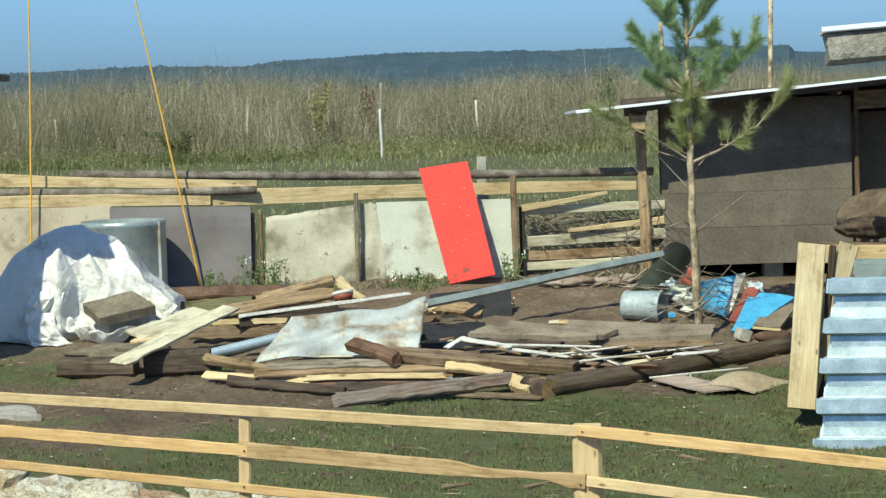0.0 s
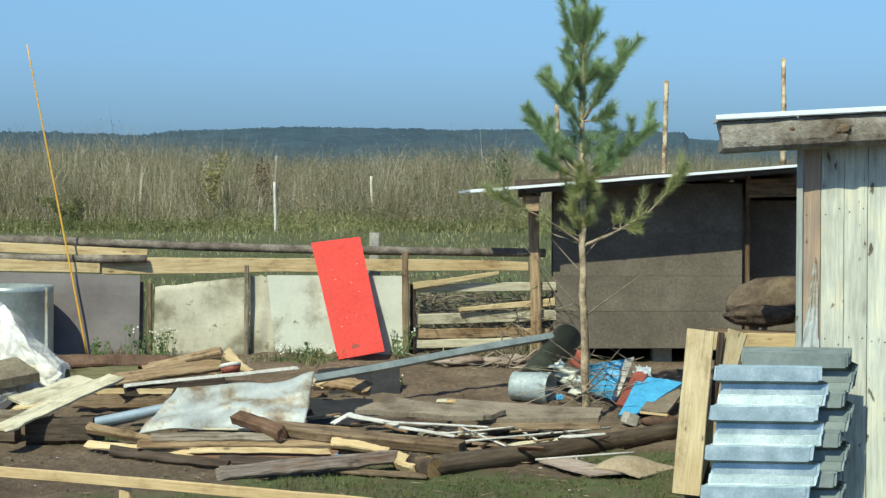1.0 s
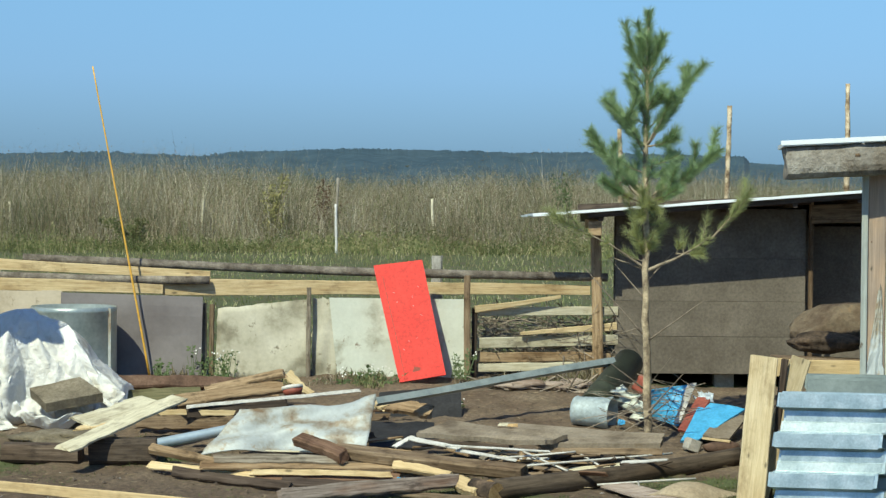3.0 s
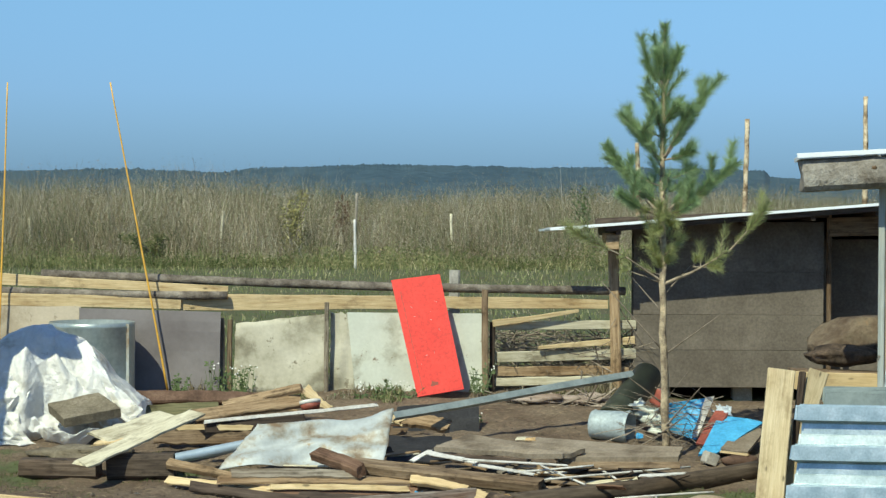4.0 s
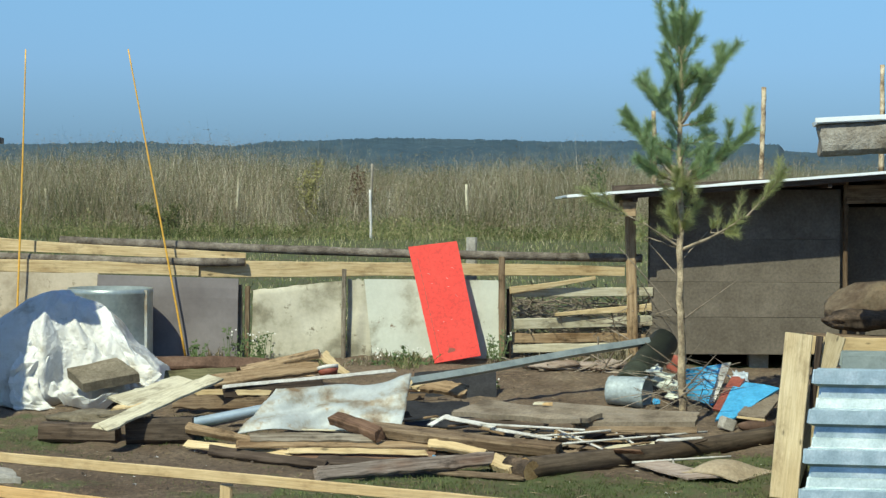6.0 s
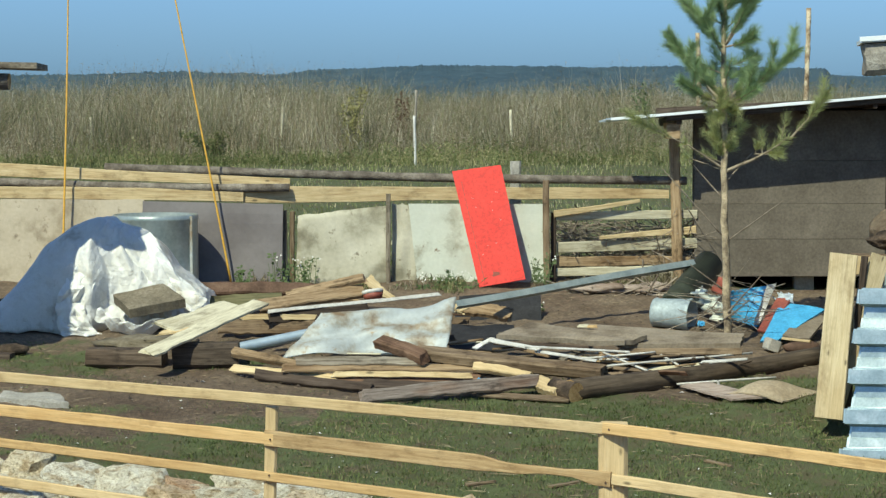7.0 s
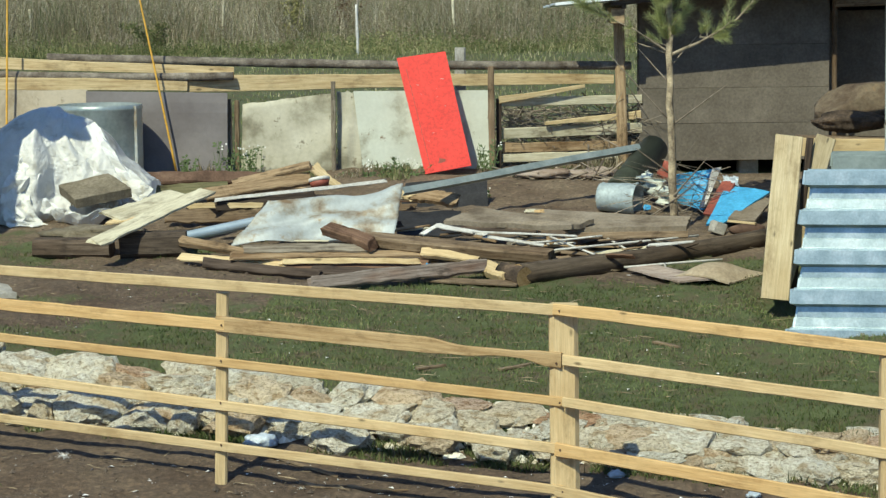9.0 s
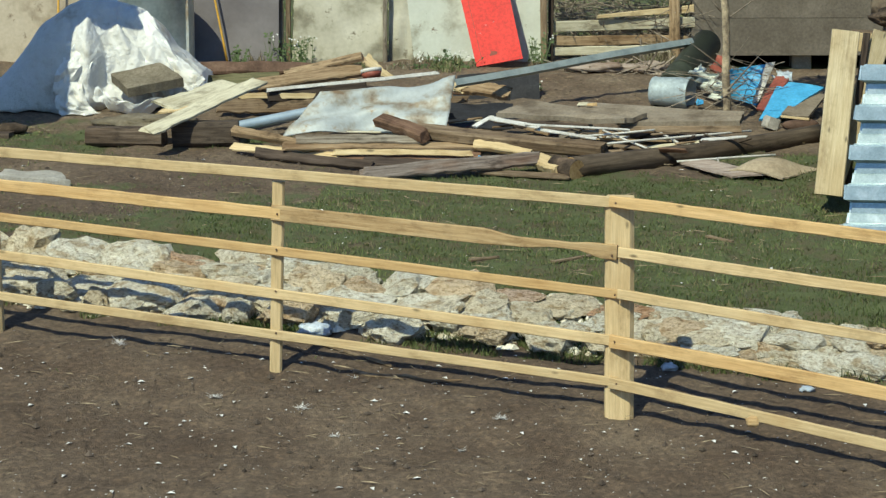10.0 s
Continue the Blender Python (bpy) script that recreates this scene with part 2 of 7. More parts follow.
M_BARK = mottled("grey_bark", [(0.3, (0.085, 0.068, 0.053)), (0.5, (0.205, 0.175, 0.145)), (0.7, (0.36, 0.32, 0.265))], 7, 45, 0.9, bump=0.9, dist=0.02)
M_PATCHY = mottled("patchy_peeled_bark", [(0.38, (0.13, 0.085, 0.05)), (0.48, (0.36, 0.27, 0.17)), (0.58, (0.60, 0.50, 0.35))], 9, 40, 0.85, bump=0.6, dist=0.01)
M_DARKBARK = mottled("dark_log_bark", [(0.34, (0.022, 0.016, 0.012)), (0.5, (0.075, 0.054, 0.039)), (0.62, (0.15, 0.105, 0.072)), (0.74, (0.30, 0.21, 0.14))], 5, 40, 0.85, bump=0.9, dist=0.02)
M_LOGDARK = wood("dark_peeled_log", (0.040, 0.030, 0.022), (0.088, 0.068, 0.050), (0.170, 0.132, 0.095), (0.5, 0.42, 0.35), 0.7, grain=6.0, blot=0.5)
M_PEELED = wood("peeled_orange_log", (0.16, 0.075, 0.03), (0.42, 0.22, 0.095), (0.58, 0.36, 0.17), (0.5, 0.4, 0.32), 0.6, grain=5.0, blot=0.55)
M_LOGEND = wood("cut_log_end", (0.30, 0.18, 0.08), (0.46, 0.30, 0.14), (0.55, 0.40, 0.22))
M_REDPAINT = mottled("worn_red_paint", [(0.3, (0.66, 0.030, 0.020)), (0.6, (0.77, 0.045, 0.030))], 3, 30, 0.65, bump=0.15, specks=None)
M_PLY = mottled("dark_plywood", [(0.3, (0.112, 0.095, 0.075)), (0.55, (0.165, 0.142, 0.114)), (0.75, (0.215, 0.187, 0.153))], 2.2, 35, 0.75, bump=0.25)
M_SHEETGREY = mottled("stained_grey_sheet", [(0.34, (0.13, 0.115, 0.08)), (0.44, (0.28, 0.26, 0.19)), (0.53, (0.46, 0.435, 0.34)), (0.72, (0.58, 0.555, 0.455))], 1.7, 24, 0.85, bump=0.15, specks=(0.20, 0.175, 0.125), fc=(0.9, 1.06), sth=(0.60, 0.66))
M_SHEETWHITE = mottled("chalky_white_sheet", [(0.3, (0.34, 0.33, 0.25)), (0.42, (0.61, 0.64, 0.55)), (0.75, (0.70, 0.735, 0.65))], 2.0, 30, 0.7, bump=0.08, fc=(0.94, 1.04), specks=(0.20, 0.13, 0.075), sth=(0.63, 0.68))
M_SHEETBEIGE = mottled("beige_board_sheet", [(0.3, (0.28, 0.225, 0.155)), (0.43, (0.51, 0.44, 0.335)), (0.75, (0.60, 0.53, 0.425))], 1.6, 26, 0.85, bump=0.15, fc=(0.9, 1.06), specks=(0.22, 0.17, 0.12), sth=(0.61, 0.68))
M_SHEETDARK = mottled("dark_grey_brown_sheet", [(0.3, (0.155, 0.135, 0.135)), (0.55, (0.215, 0.195, 0.195)), (0.75, (0.27, 0.245, 0.245))], 1.4, 20, 0.6, bump=0.08, fc=(0.93, 1.05))
# pale tones carry a faint blue for the sky mirrored in the tin
M_TIN = mottled("dented_galvanised_tin", [(0.36, (0.25, 0.175, 0.105)), (0.44, (0.39, 0.37, 0.31)), (0.51, (0.49, 0.525, 0.515)), (0.75, (0.56, 0.62, 0.63))], 3.2, 24, 0.6, 0.2, 0.15, specks=(0.36, 0.28, 0.18), fc=(0.86, 1.05), sth=(0.58, 0.70))
M_TANK = mottled("dull_zinc_tank", [(0.32, (0.32, 0.385, 0.38)), (0.46, (0.41, 0.48, 0.475)), (0.6, (0.49, 0.56, 0.55))], 5, 26, 0.36, 0.5, 0.06, fc=(0.86, 1.08))
M_BUCKET = mottled("zinc_bucket", [(0.3, (0.34, 0.41, 0.43)), (0.6, (0.45, 0.53, 0.55))], 5, 30, 0.6, 0.12, 0.1)
M_ZINC = mottled("bright_zinc_sheet", [(0.33, (0.36, 0.45, 0.465)), (0.5, (0.475, 0.575, 0.585)), (0.66, (0.66, 0.74, 0.735))], 6, 60, 0.31, 0.70, 0.06, fc=(0.80, 1.10), lo=0.85)
M_ZINCDULL = mottled("dull_zinc_sheet", [(0.3, (0.14, 0.175, 0.17)), (0.6, (0.24, 0.285, 0.27))], 5, 60, 0.45, 0.45, 0.05, fc=(0.86, 1.06))
M_CHANNEL = mottled("grey_galvanised_channel", [(0.3, (0.24, 0.29, 0.285)), (0.6, (0.40, 0.455, 0.44))], 6, 40, 0.45, 0.3, 0.08, fc=(0.85, 1.06))
M_STEEL = mottled("bluish_steel", [(0.3, (0.34, 0.43, 0.50)), (0.6, (0.49, 0.60, 0.68))], 3, 30, 0.42, 0.35, 0.06, fc=(0.92, 1.05))
M_ROOF = mottled("pale_metal_roof", [(0.3, (0.80, 0.86, 0.88)), (0.6, (0.84, 0.89, 0.91))], 4, 30, 0.4, 0.1, 0.03, fc=(0.94, 1.03))
M_CLUMP = mottled("brown_peaty_clump", [(0.3, (0.06, 0.036, 0.024)), (0.47, (0.135, 0.098, 0.066)), (0.58, (0.185, 0.145, 0.10)), (0.72, (0.34, 0.20, 0.10))], 4.5, 26, 0.9, bump=0.5, dist=0.02)
M_RUST = mottled("rusty_brown_iron", [(0.3, (0.07, 0.042, 0.03)), (0.55, (0.14, 0.085, 0.06)), (0.75, (0.22, 0.145, 0.105))], 6, 40, 0.85, bump=0.5)
M_BLACK = mottled("matt_black", [(0.3, (0.018, 0.018, 0.02)), (0.7, (0.04, 0.04, 0.043))], 5, 40, 0.8, bump=0.3)
M_CONCRETE = mottled("rough_concrete", [(0.3, (0.26, 0.25, 0.22)), (0.55, (0.38, 0.36, 0.32)), (0.75, (0.48, 0.46, 0.42))], 6, 50, 0.92, bump=0.6)
M_TANPLY = mottled("tan_plywood", [(0.3, (0.27, 0.205, 0.135)), (0.5, (0.40, 0.32, 0.22)), (0.75, (0.48, 0.40, 0.285))], 3, 40, 0.88, bump=0.4)
M_DRYPLY = mottled("dusty_brown_plywood", [(0.3, (0.12, 0.092, 0.066)), (0.46, (0.245, 0.20, 0.148)), (0.75, (0.35, 0.30, 0.235))], 3, 40, 0.88, bump=0.5, specks=(0.20, 0.15, 0.10), sth=(0.62, 0.72))


def limestone(name, pit, mid, light):
    """Pitted stone: hollows coloured darker than the pale crusts between them."""
    m, n, l, b = nodes_of(name, 0.95)
    a = noise_tex(n, l, 6.5, 9, 0.68)
    r = ramp(n, [(0.37, pit), (0.455, mid), (0.58, light)])
    l.new(a.outputs["Fac"], r.inputs["Fac"])
    w = noise_tex(n, l, 1.6, 4, 0.6)
    wr = ramp(n, [(0.36, (0.68, 0.58, 0.46)), (0.47, (0.97, 0.95, 0.91)), (0.6, (1.05, 1.04, 1.02))])
    l.new(w.outputs["Fac"], wr.inputs["Fac"])
    c = mixc(n, l, 1.0, r.outputs["Color"], wr.outputs["Color"], "MULTIPLY")
    # small holes drawn as darker spots in the colour, and brown veins
    h = noise_tex(n, l, 30.0, 6, 0.7)
    hr = ramp(n, [(0.27, (0.68, 0.58, 0.48)), (0.35, (1, 1, 1)), (0.7, (1.04, 1.04, 1.04))])
    l.new(h.outputs["Fac"], hr.inputs["Fac"])
    c = mixc(n, l, 1.0, c, hr.outputs["Color"], "MULTIPLY")
    q = noise_tex(n, l, 2.6, 7, 0.7, (1, 1, 3))
    qr = ramp(n, [(0.475, (1, 1, 1)), (0.495, (0.50, 0.40, 0.30)), (0.515, (1, 1, 1))])
    l.new(q.outputs["Fac"], qr.inputs["Fac"])
    c = mixc(n, l, 0.7, c, qr.outputs["Color"], "MULTIPLY")
    # some stones are stained pinkish tan
    t = n.new("ShaderNodeObjectInfo").outputs["Random"]
    tr = ramp(n, [(0.0, (0.98, 1.0, 1.02)), (0.55, (1, 0.99, 0.96)), (0.78, (1, 0.93, 0.82)), (0.92, (0.95, 0.80, 0.66))])
    l.new(t, tr.inputs["Fac"])
    c = mixc(n, l, 1.0, c, tr.outputs["Color"], "MULTIPLY")
    l.new(vary(n, l, c, 1.06, 0.94), b.inputs["Base Color"])
    bump_of(n, l, b, a.outputs["Fac"], 1.0, 0.045)
    return m


M_STONE = limestone("white_limestone", (0.40, 0.34, 0.245), (0.74, 0.70, 0.585), (0.87, 0.845, 0.745))
M_PINKSTONE = limestone("pinkish_limestone", (0.20, 0.13, 0.09), (0.60, 0.44, 0.33), (0.74, 0.59, 0.47))

M_WHITEPAINT = mottled("flaking_white_paint", [(0.3, (0.34, 0.31, 0.26)), (0.45, (0.62, 0.60, 0.55)), (0.75, (0.74, 0.73, 0.69))], 8, 40, 0.6, bump=0.2)
M_BLUEPAINT = mottled("bright_blue_paint", [(0.3, (0.05, 0.30, 0.55)), (0.6, (0.08, 0.42, 0.72)), (0.8, (0.16, 0.50, 0.76))], 5, 30, 0.5, bump=0.2)
M_REDBROWN = mottled("red_brown_paint", [(0.3, (0.22, 0.055, 0.035)), (0.65, (0.36, 0.10, 0.065))], 5, 30, 0.6, bump=0.25)
M_RODYELLOW = mottled("yellow_plastic", [(0.3, (0.78, 0.42, 0.06)), (0.7, (0.86, 0.50, 0.09))], 5, 30, 0.45, bump=0.05)
M_TARPWHITE = mottled("white_tarpaulin", [(0.30, (0.46, 0.42, 0.33)), (0.40, (0.74, 0.735, 0.68)), (0.6, (0.80, 0.81, 0.80))], 2.2, 14, 0.42, bump=0.9, dist=0.03, fc=(0.92, 1.04), specks=(0.50, 0.47, 0.40), sth=(0.64, 0.72))
M_GREENDRUM = mottled("dark_green_drum_paint", [(0.3, (0.025, 0.030, 0.018)), (0.65, (0.055, 0.062, 0.038))], 5, 30, 0.5, bump=0.2)
M_PLASTIC = mottled("crumpled_clear_plastic", [(0.3, (0.36, 0.44, 0.53)), (0.6, (0.60, 0.67, 0.74))], 12, 40, 0.3, bump=0.5, dist=0.02)
M_FEATHER = mottled("white_feather", [(0.3, (0.62, 0.61, 0.58)), (0.6, (0.78, 0.77, 0.75))], 12, 40, 0.8, bump=0.0)
M_TRUNK = mottled("pine_bark", [(0.36, (0.17, 0.13, 0.095)), (0.46, (0.38, 0.305, 0.21)), (0.60, (0.64, 0.52, 0.35))], 9, 45, 0.9, bump=0.8, dist=0.015)
M_BOUGH = mottled("grey_bough_bark", [(0.3, (0.16, 0.13, 0.095)), (0.5, (0.33, 0.275, 0.20)), (0.72, (0.50, 0.42, 0.31))], 9, 45, 0.9, bump=0.8, dist=0.015)
M_NEEDLE = mottled("pine_needles", [(0.3, (0.20, 0.30, 0.145)), (0.6, (0.31, 0.43, 0.215))], 3, 12, 0.5, bump=0, lo=0.75, hi=1.45, island=True)
M_OLIVENEEDLE = mottled("low_olive_needles", [(0.3, (0.25, 0.29, 0.115)), (0.6, (0.38, 0.41, 0.175))], 3, 12, 0.55, bump=0, lo=0.75, hi=1.4, island=True)
for m_ in (M_NEEDLE, M_OLIVENEEDLE):
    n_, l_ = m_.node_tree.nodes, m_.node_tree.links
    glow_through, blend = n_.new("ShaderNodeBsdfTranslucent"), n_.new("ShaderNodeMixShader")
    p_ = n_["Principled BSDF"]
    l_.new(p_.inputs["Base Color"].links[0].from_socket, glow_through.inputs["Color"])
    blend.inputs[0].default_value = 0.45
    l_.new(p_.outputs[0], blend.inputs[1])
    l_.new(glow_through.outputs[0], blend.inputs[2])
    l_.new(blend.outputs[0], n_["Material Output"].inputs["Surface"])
M_TWIG = mottled("dry_twigs", [(0.3, (0.17, 0.135, 0.10)), (0.7, (0.38, 0.32, 0.255))], 9, 30, 0.9, bump=0, lo=0.6, hi=1.4, island=True)
M_LEAF = mottled("weed_leaves", [(0.3, (0.06, 0.10, 0.035)), (0.7, (0.13, 0.18, 0.07))], 6, 20, 0.7, bump=0, lo=0.7, hi=1.4, island=True)
M_PETAL = mottled("white_petals", [(0.3, (0.7, 0.7, 0.66)), (0.7, (0.8, 0.8, 0.77))], 6, 20, 0.7, bump=0, island=True)
# blue haze of the distance is put into this base colour
M_HILL = mottled("hazed_blue_forest", [(0.3, (0.034, 0.066, 0.092)), (0.5, (0.046, 0.082, 0.108)), (0.7, (0.060, 0.098, 0.122))], 0.012, 0.05, 1.0, bump=0)


def blades(name, stops, lo=0.7, hi=1.35):
    """Grass coloured stalk by stalk."""
    m, n, l, b = nodes_of(name, 0.75)
    o = n.new("ShaderNodeNewGeometry").outputs["Random Per Island"]
    r = ramp(n, stops)
    l.new(o, r.inputs["Fac"])
    big = noise_tex(n, l, 0.5, 6, 0.68)
    br = ramp(n, [(0.36, (0.38, 0.46, 0.30)), (0.43, (0.60, 0.66, 0.50)), (0.475, (0.81, 0.75, 0.66)), (0.53, (1.02, 1.01, 0.95)), (0.62, (1.38, 1.32, 1.20))])
    l.new(big.outputs["Fac"], br.inputs["Fac"])
    c = mixc(n, l, 1.0, r.outputs["Color"], br.outputs["Color"], "MULTIPLY")
    l.new(c, b.inputs["Base Color"])
    b.inputs["Specular IOR Level"].default_value = 0.2
    return m


M_TALL = blades("tall_dry_grass", [(0.0, (0.135, 0.125, 0.10)), (0.25, (0.22, 0.205, 0.165)), (0.5, (0.33, 0.315, 0.26)), (0.62, (0.155, 0.185, 0.09)), (0.8, (0.20, 0.225, 0.12)), (0.95, (0.49, 0.465, 0.395))])
M_LOW = blades("low_green_grass", [(0.0, (0.12, 0.145, 0.060)), (0.4, (0.175, 0.21, 0.088)), (0.65, (0.25, 0.26, 0.135)), (0.95, (0.40, 0.37, 0.26))])
M_PLUME = blades("pale_plumes", [(0.0, (0.30, 0.27, 0.21)), (0.5, (0.44, 0.41, 0.34)), (0.95, (0.56, 0.53, 0.46))])
M_TURF = blades("yard_turf", [(0.0, (0.078, 0.106, 0.042)), (0.4, (0.118, 0.153, 0.060)), (0.72, (0.140, 0.175, 0.074)), (0.86, (0.160, 0.140, 0.082)), (0.97, (0.225, 0.195, 0.125))])

M_STAKE = wood("grey_stake_wood", (0.22, 0.20, 0.17), (0.36, 0.335, 0.285), (0.50, 0.465, 0.40), (0.6, 0.52, 0.44), 0.8)
M_WEEDY = blades("dry_weed_stalks", [(0.0, (0.12, 0.095, 0.065)), (0.3, (0.20, 0.165, 0.12)), (0.5, (0.10, 0.105, 0.05)), (0.7, (0.27, 0.235, 0.175)), (0.95, (0.38, 0.345, 0.28))])
M_GREENWEED = blades("green_weed_leaves", [(0.0, (0.085, 0.108, 0.048)), (0.4, (0.130, 0.155, 0.070)), (0.75, (0.185, 0.19, 0.095)), (0.95, (0.28, 0.25, 0.155))])

# ground: trodden soil with turf patches, following the "grass" attribute
M_GROUND, gn, gl, gb = nodes_of("soil_and_turf", 0.95)
g1 = noise_tex(gn, gl, 1.3, 8, 0.65)
gr = ramp(gn, [(0.3, (0.096, 0.066, 0.046)), (0.5, (0.137, 0.100, 0.071)), (0.72, (0.200, 0.153, 0.109))])
gl.new(g1.outputs["Fac"], gr.inputs["Fac"])
g2 = noise_tex(gn, gl, 26, 6, 0.7)
g2r = ramp(gn, [(0.3, (0.62, 0.62, 0.62)), (0.52, (1, 1, 1)), (0.68, (1.6, 1.53, 1.44))])
gl.new(g2.outputs["Fac"], g2r.inputs["Fac"])
soil = mixc(gn, gl, 1.0, gr.outputs["Color"], g2r.outputs["Color"], "MULTIPLY")
g3 = noise_tex(gn, gl, 3.4, 8, 0.75)
g3r = ramp(gn, [(0.34, (0.122, 0.094, 0.062)), (0.44, (0.112, 0.103, 0.056)), (0.52, (0.095, 0.112, 0.050)), (0.66, (0.120, 0.146, 0.063)), (0.8, (0.158, 0.155, 0.090))])
gl.new(g3.outputs["Fac"], g3r.inputs["Fac"])
ga = gn.new("ShaderNodeAttribute")
ga.attribute_name = "grass"
gmath = gn.new("ShaderNodeMath")
gmath.operation = "ADD"
gl.new(ga.outputs["Fac"], gmath.inputs[0])
gsub = gn.new("ShaderNodeMath")
gsub.operation, gsub.inputs[1].default_value = "SUBTRACT", 0.5
gl.new(g3.outputs["Fac"], gsub.inputs[0])
gl.new(gsub.outputs[0], gmath.inputs[1])
# weight of the paler soil colour
gd = gn.new("ShaderNodeAttribute")
gd.attribute_name = "dry"
soil = mixc(gn, gl, gd.outputs["Fac"], soil, mixc(gn, gl, 1.0, soil, (1.26, 1.28, 1.26), "MULTIPLY"))
gstep = ramp(gn, [(0.40, (0, 0, 0)), (0.62, (1, 1, 1))])
gl.new(gmath.outputs[0], gstep.inputs["Fac"])
gl.new(mixc(gn, gl, gstep.outputs["Color"], soil, g3r.outputs["Color"]), gb.inputs["Base Color"])
g4 = noise_tex(gn, gl, 9, 10, 0.75)
bump_of(gn, gl, gb, g4.outputs["Fac"], 0.75, 0.05)


# ---- building blocks ----
def finish(name, bm, mat, m=None, smooth=False):
    bmesh.ops.recalc_face_normals(bm, faces=bm.faces)
    me = bpy.data.meshes.new(name)
    bm.to_mesh(me)
    bm.free()
    for x in mat if isinstance(mat, (list, tuple)) else [mat]:
        me.materials.append(x)
    if smooth:
        me.shade_smooth()
    ob = new(name, me)
    if m is not None:
        ob.matrix_basis = m
    return ob


def thing(name, at, label, category, group="", kind=""):
    e = new(name)
    e.empty_display_size = 0.1
    e.location = at
    return tagged(e, label, category, group, kind)


def under(ob, parent, label=""):
    """Make ob, placed in the world, a part of parent."""
    top, off = parent, Matrix.Identity(4)
    chain = []
    while top:
        chain.append(top)
        top = top.parent
    for q in reversed(chain):
        off = off @ q.matrix_basis
    w = ob.matrix_basis.copy()
    ob.parent = parent
    ob.matrix_basis = off.inverted() @ w
    if label:
        ob["label"] = label
    return ob


def part(name, bm, mat, parent, label="", m=None, smooth=False):
    return under(finish(name, bm, mat, m, smooth), parent, label)


def axes(a, b, tilt):
    """A frame at a whose x runs to b; y lies level and is turned by tilt degrees."""
    a, b = Vector(a), Vector(b)
    x = (b - a).normalized()
    y = Vector((0, 0, 1)).cross(x)
    y = y.normalized() if y.length > 0.05 else Vector((1, 0, 0))
    if x.z > 0.9 or x.z < -0.9:
        y = Vector((1, 0, 0)) - x * x.x
        y.normalize()
    z = x.cross(y)
    m = Matrix((x, y, z)).transposed().to_4x4()
    m.translation = a
    return m @ Matrix.Rotation(radians(tilt), 4, "X")


def board_bm(length, w, th, rnd, rough=0.04, taper=1.0, taper0=1.0, cut=0.0, bow=0.0, segs=7, jag=0.0):
    bm = bmesh.new()
    c = min(w, th) * 0.18
    prof = [(-w / 2 + c, -th / 2), (w / 2 - c, -th / 2), (w / 2, -th / 2 + c), (w / 2, th / 2 - c), (w / 2 - c, th / 2), (-w / 2 + c, th / 2), (-w / 2, th / 2 - c), (-w / 2, -th / 2 + c)]
    rings = []
    ph, am = rnd.uniform(0, 6), rnd.uniform(0.3, 1.0)
    for i in range(segs + 1):
        f = i / segs
        k = taper0 + (taper - taper0) * f
        sag = bow * math.sin(math.pi * f) + rough * w * 0.5 * am * math.sin(ph + 5 * f)
        ja, jb = 1 + rnd.uniform(-rough, rough), 1 + rnd.uniform(-rough, rough)
        ring = []
        for y, z in prof:
            yy = y * k * (ja if y > 0 else jb) + sag
            xx = f * length + (cut * y if i in (0, segs) else 0) + (rnd.uniform(-0.2, 0.2) * c + rnd.uniform(-jag, jag) if i in (0, segs) else 0)
            ring.append(bm.verts.new((xx, yy, z)))
        rings.append(ring)
    for p, q in zip(rings, rings[1:]):
        for j in range(8):
            bm.faces.new((p[j], p[(j + 1) % 8], q[(j + 1) % 8], q[j]))
    bm.faces.new(rings[0][::-1])
    bm.faces.new(rings[-1])
    return bm


RND = random.Random(7)


def plank(name, a, b, w, th, mat, tilt=0.0, parent=None, label="", category="", group="", **kw):
    m = axes(a, b, tilt)
    ob = finish(name, board_bm((Vector(b) - Vector(a)).length, w, th, RND, **kw), mat, m)
    if parent:
        return under(ob, parent, label)
    return tagged(ob, label, category, group)


def log_bm(length, r0, r1, rnd, sides=12, segs=9, rough=0.06, bend=0.03, ends=True):
    bm = bmesh.new()
    rings, ph = [], rnd.uniform(0, 6)
    for i in range(segs + 1):
        f = i / segs
        r = r0 + (r1 - r0) * f
        oy, oz = bend * math.sin(ph + 3.3 * f) - bend * math.sin(ph), bend * 0.6 * (math.sin(ph * 2 + 4 * f) - math.sin(ph * 2))
        ring = []
        for j in range(sides):
            a = 2 * math.pi * j / sides
            k = r * (1 + rnd.uniform(-rough, rough))
            ring.append(bm.verts.new((f * length, oy + k * math.cos(a), oz + k * math.sin(a))))
        rings.append(ring)
    for p, q in zip(rings, rings[1:]):
        for j in range(sides):
            bm.faces.new((p[j], p[(j + 1) % sides], q[(j + 1) % sides], q[j])).smooth = True
    for ring in (rings[0][::-1], rings[-1]):
        f = bm.faces.new(ring)
        f.material_index = 1 if ends else 0
    return bm


def log(name, a, b, r0, r1, mat=None, parent=None, label="", category="", group="", **kw):
    ob = finish(name, log_bm((Vector(b) - Vector(a)).length, r0, r1, RND, **kw), mat or [M_BARK, M_LOGEND], axes(a, b, 0))
    if parent:
        return under(ob, parent, label)
    return tagged(ob, label, category, group)


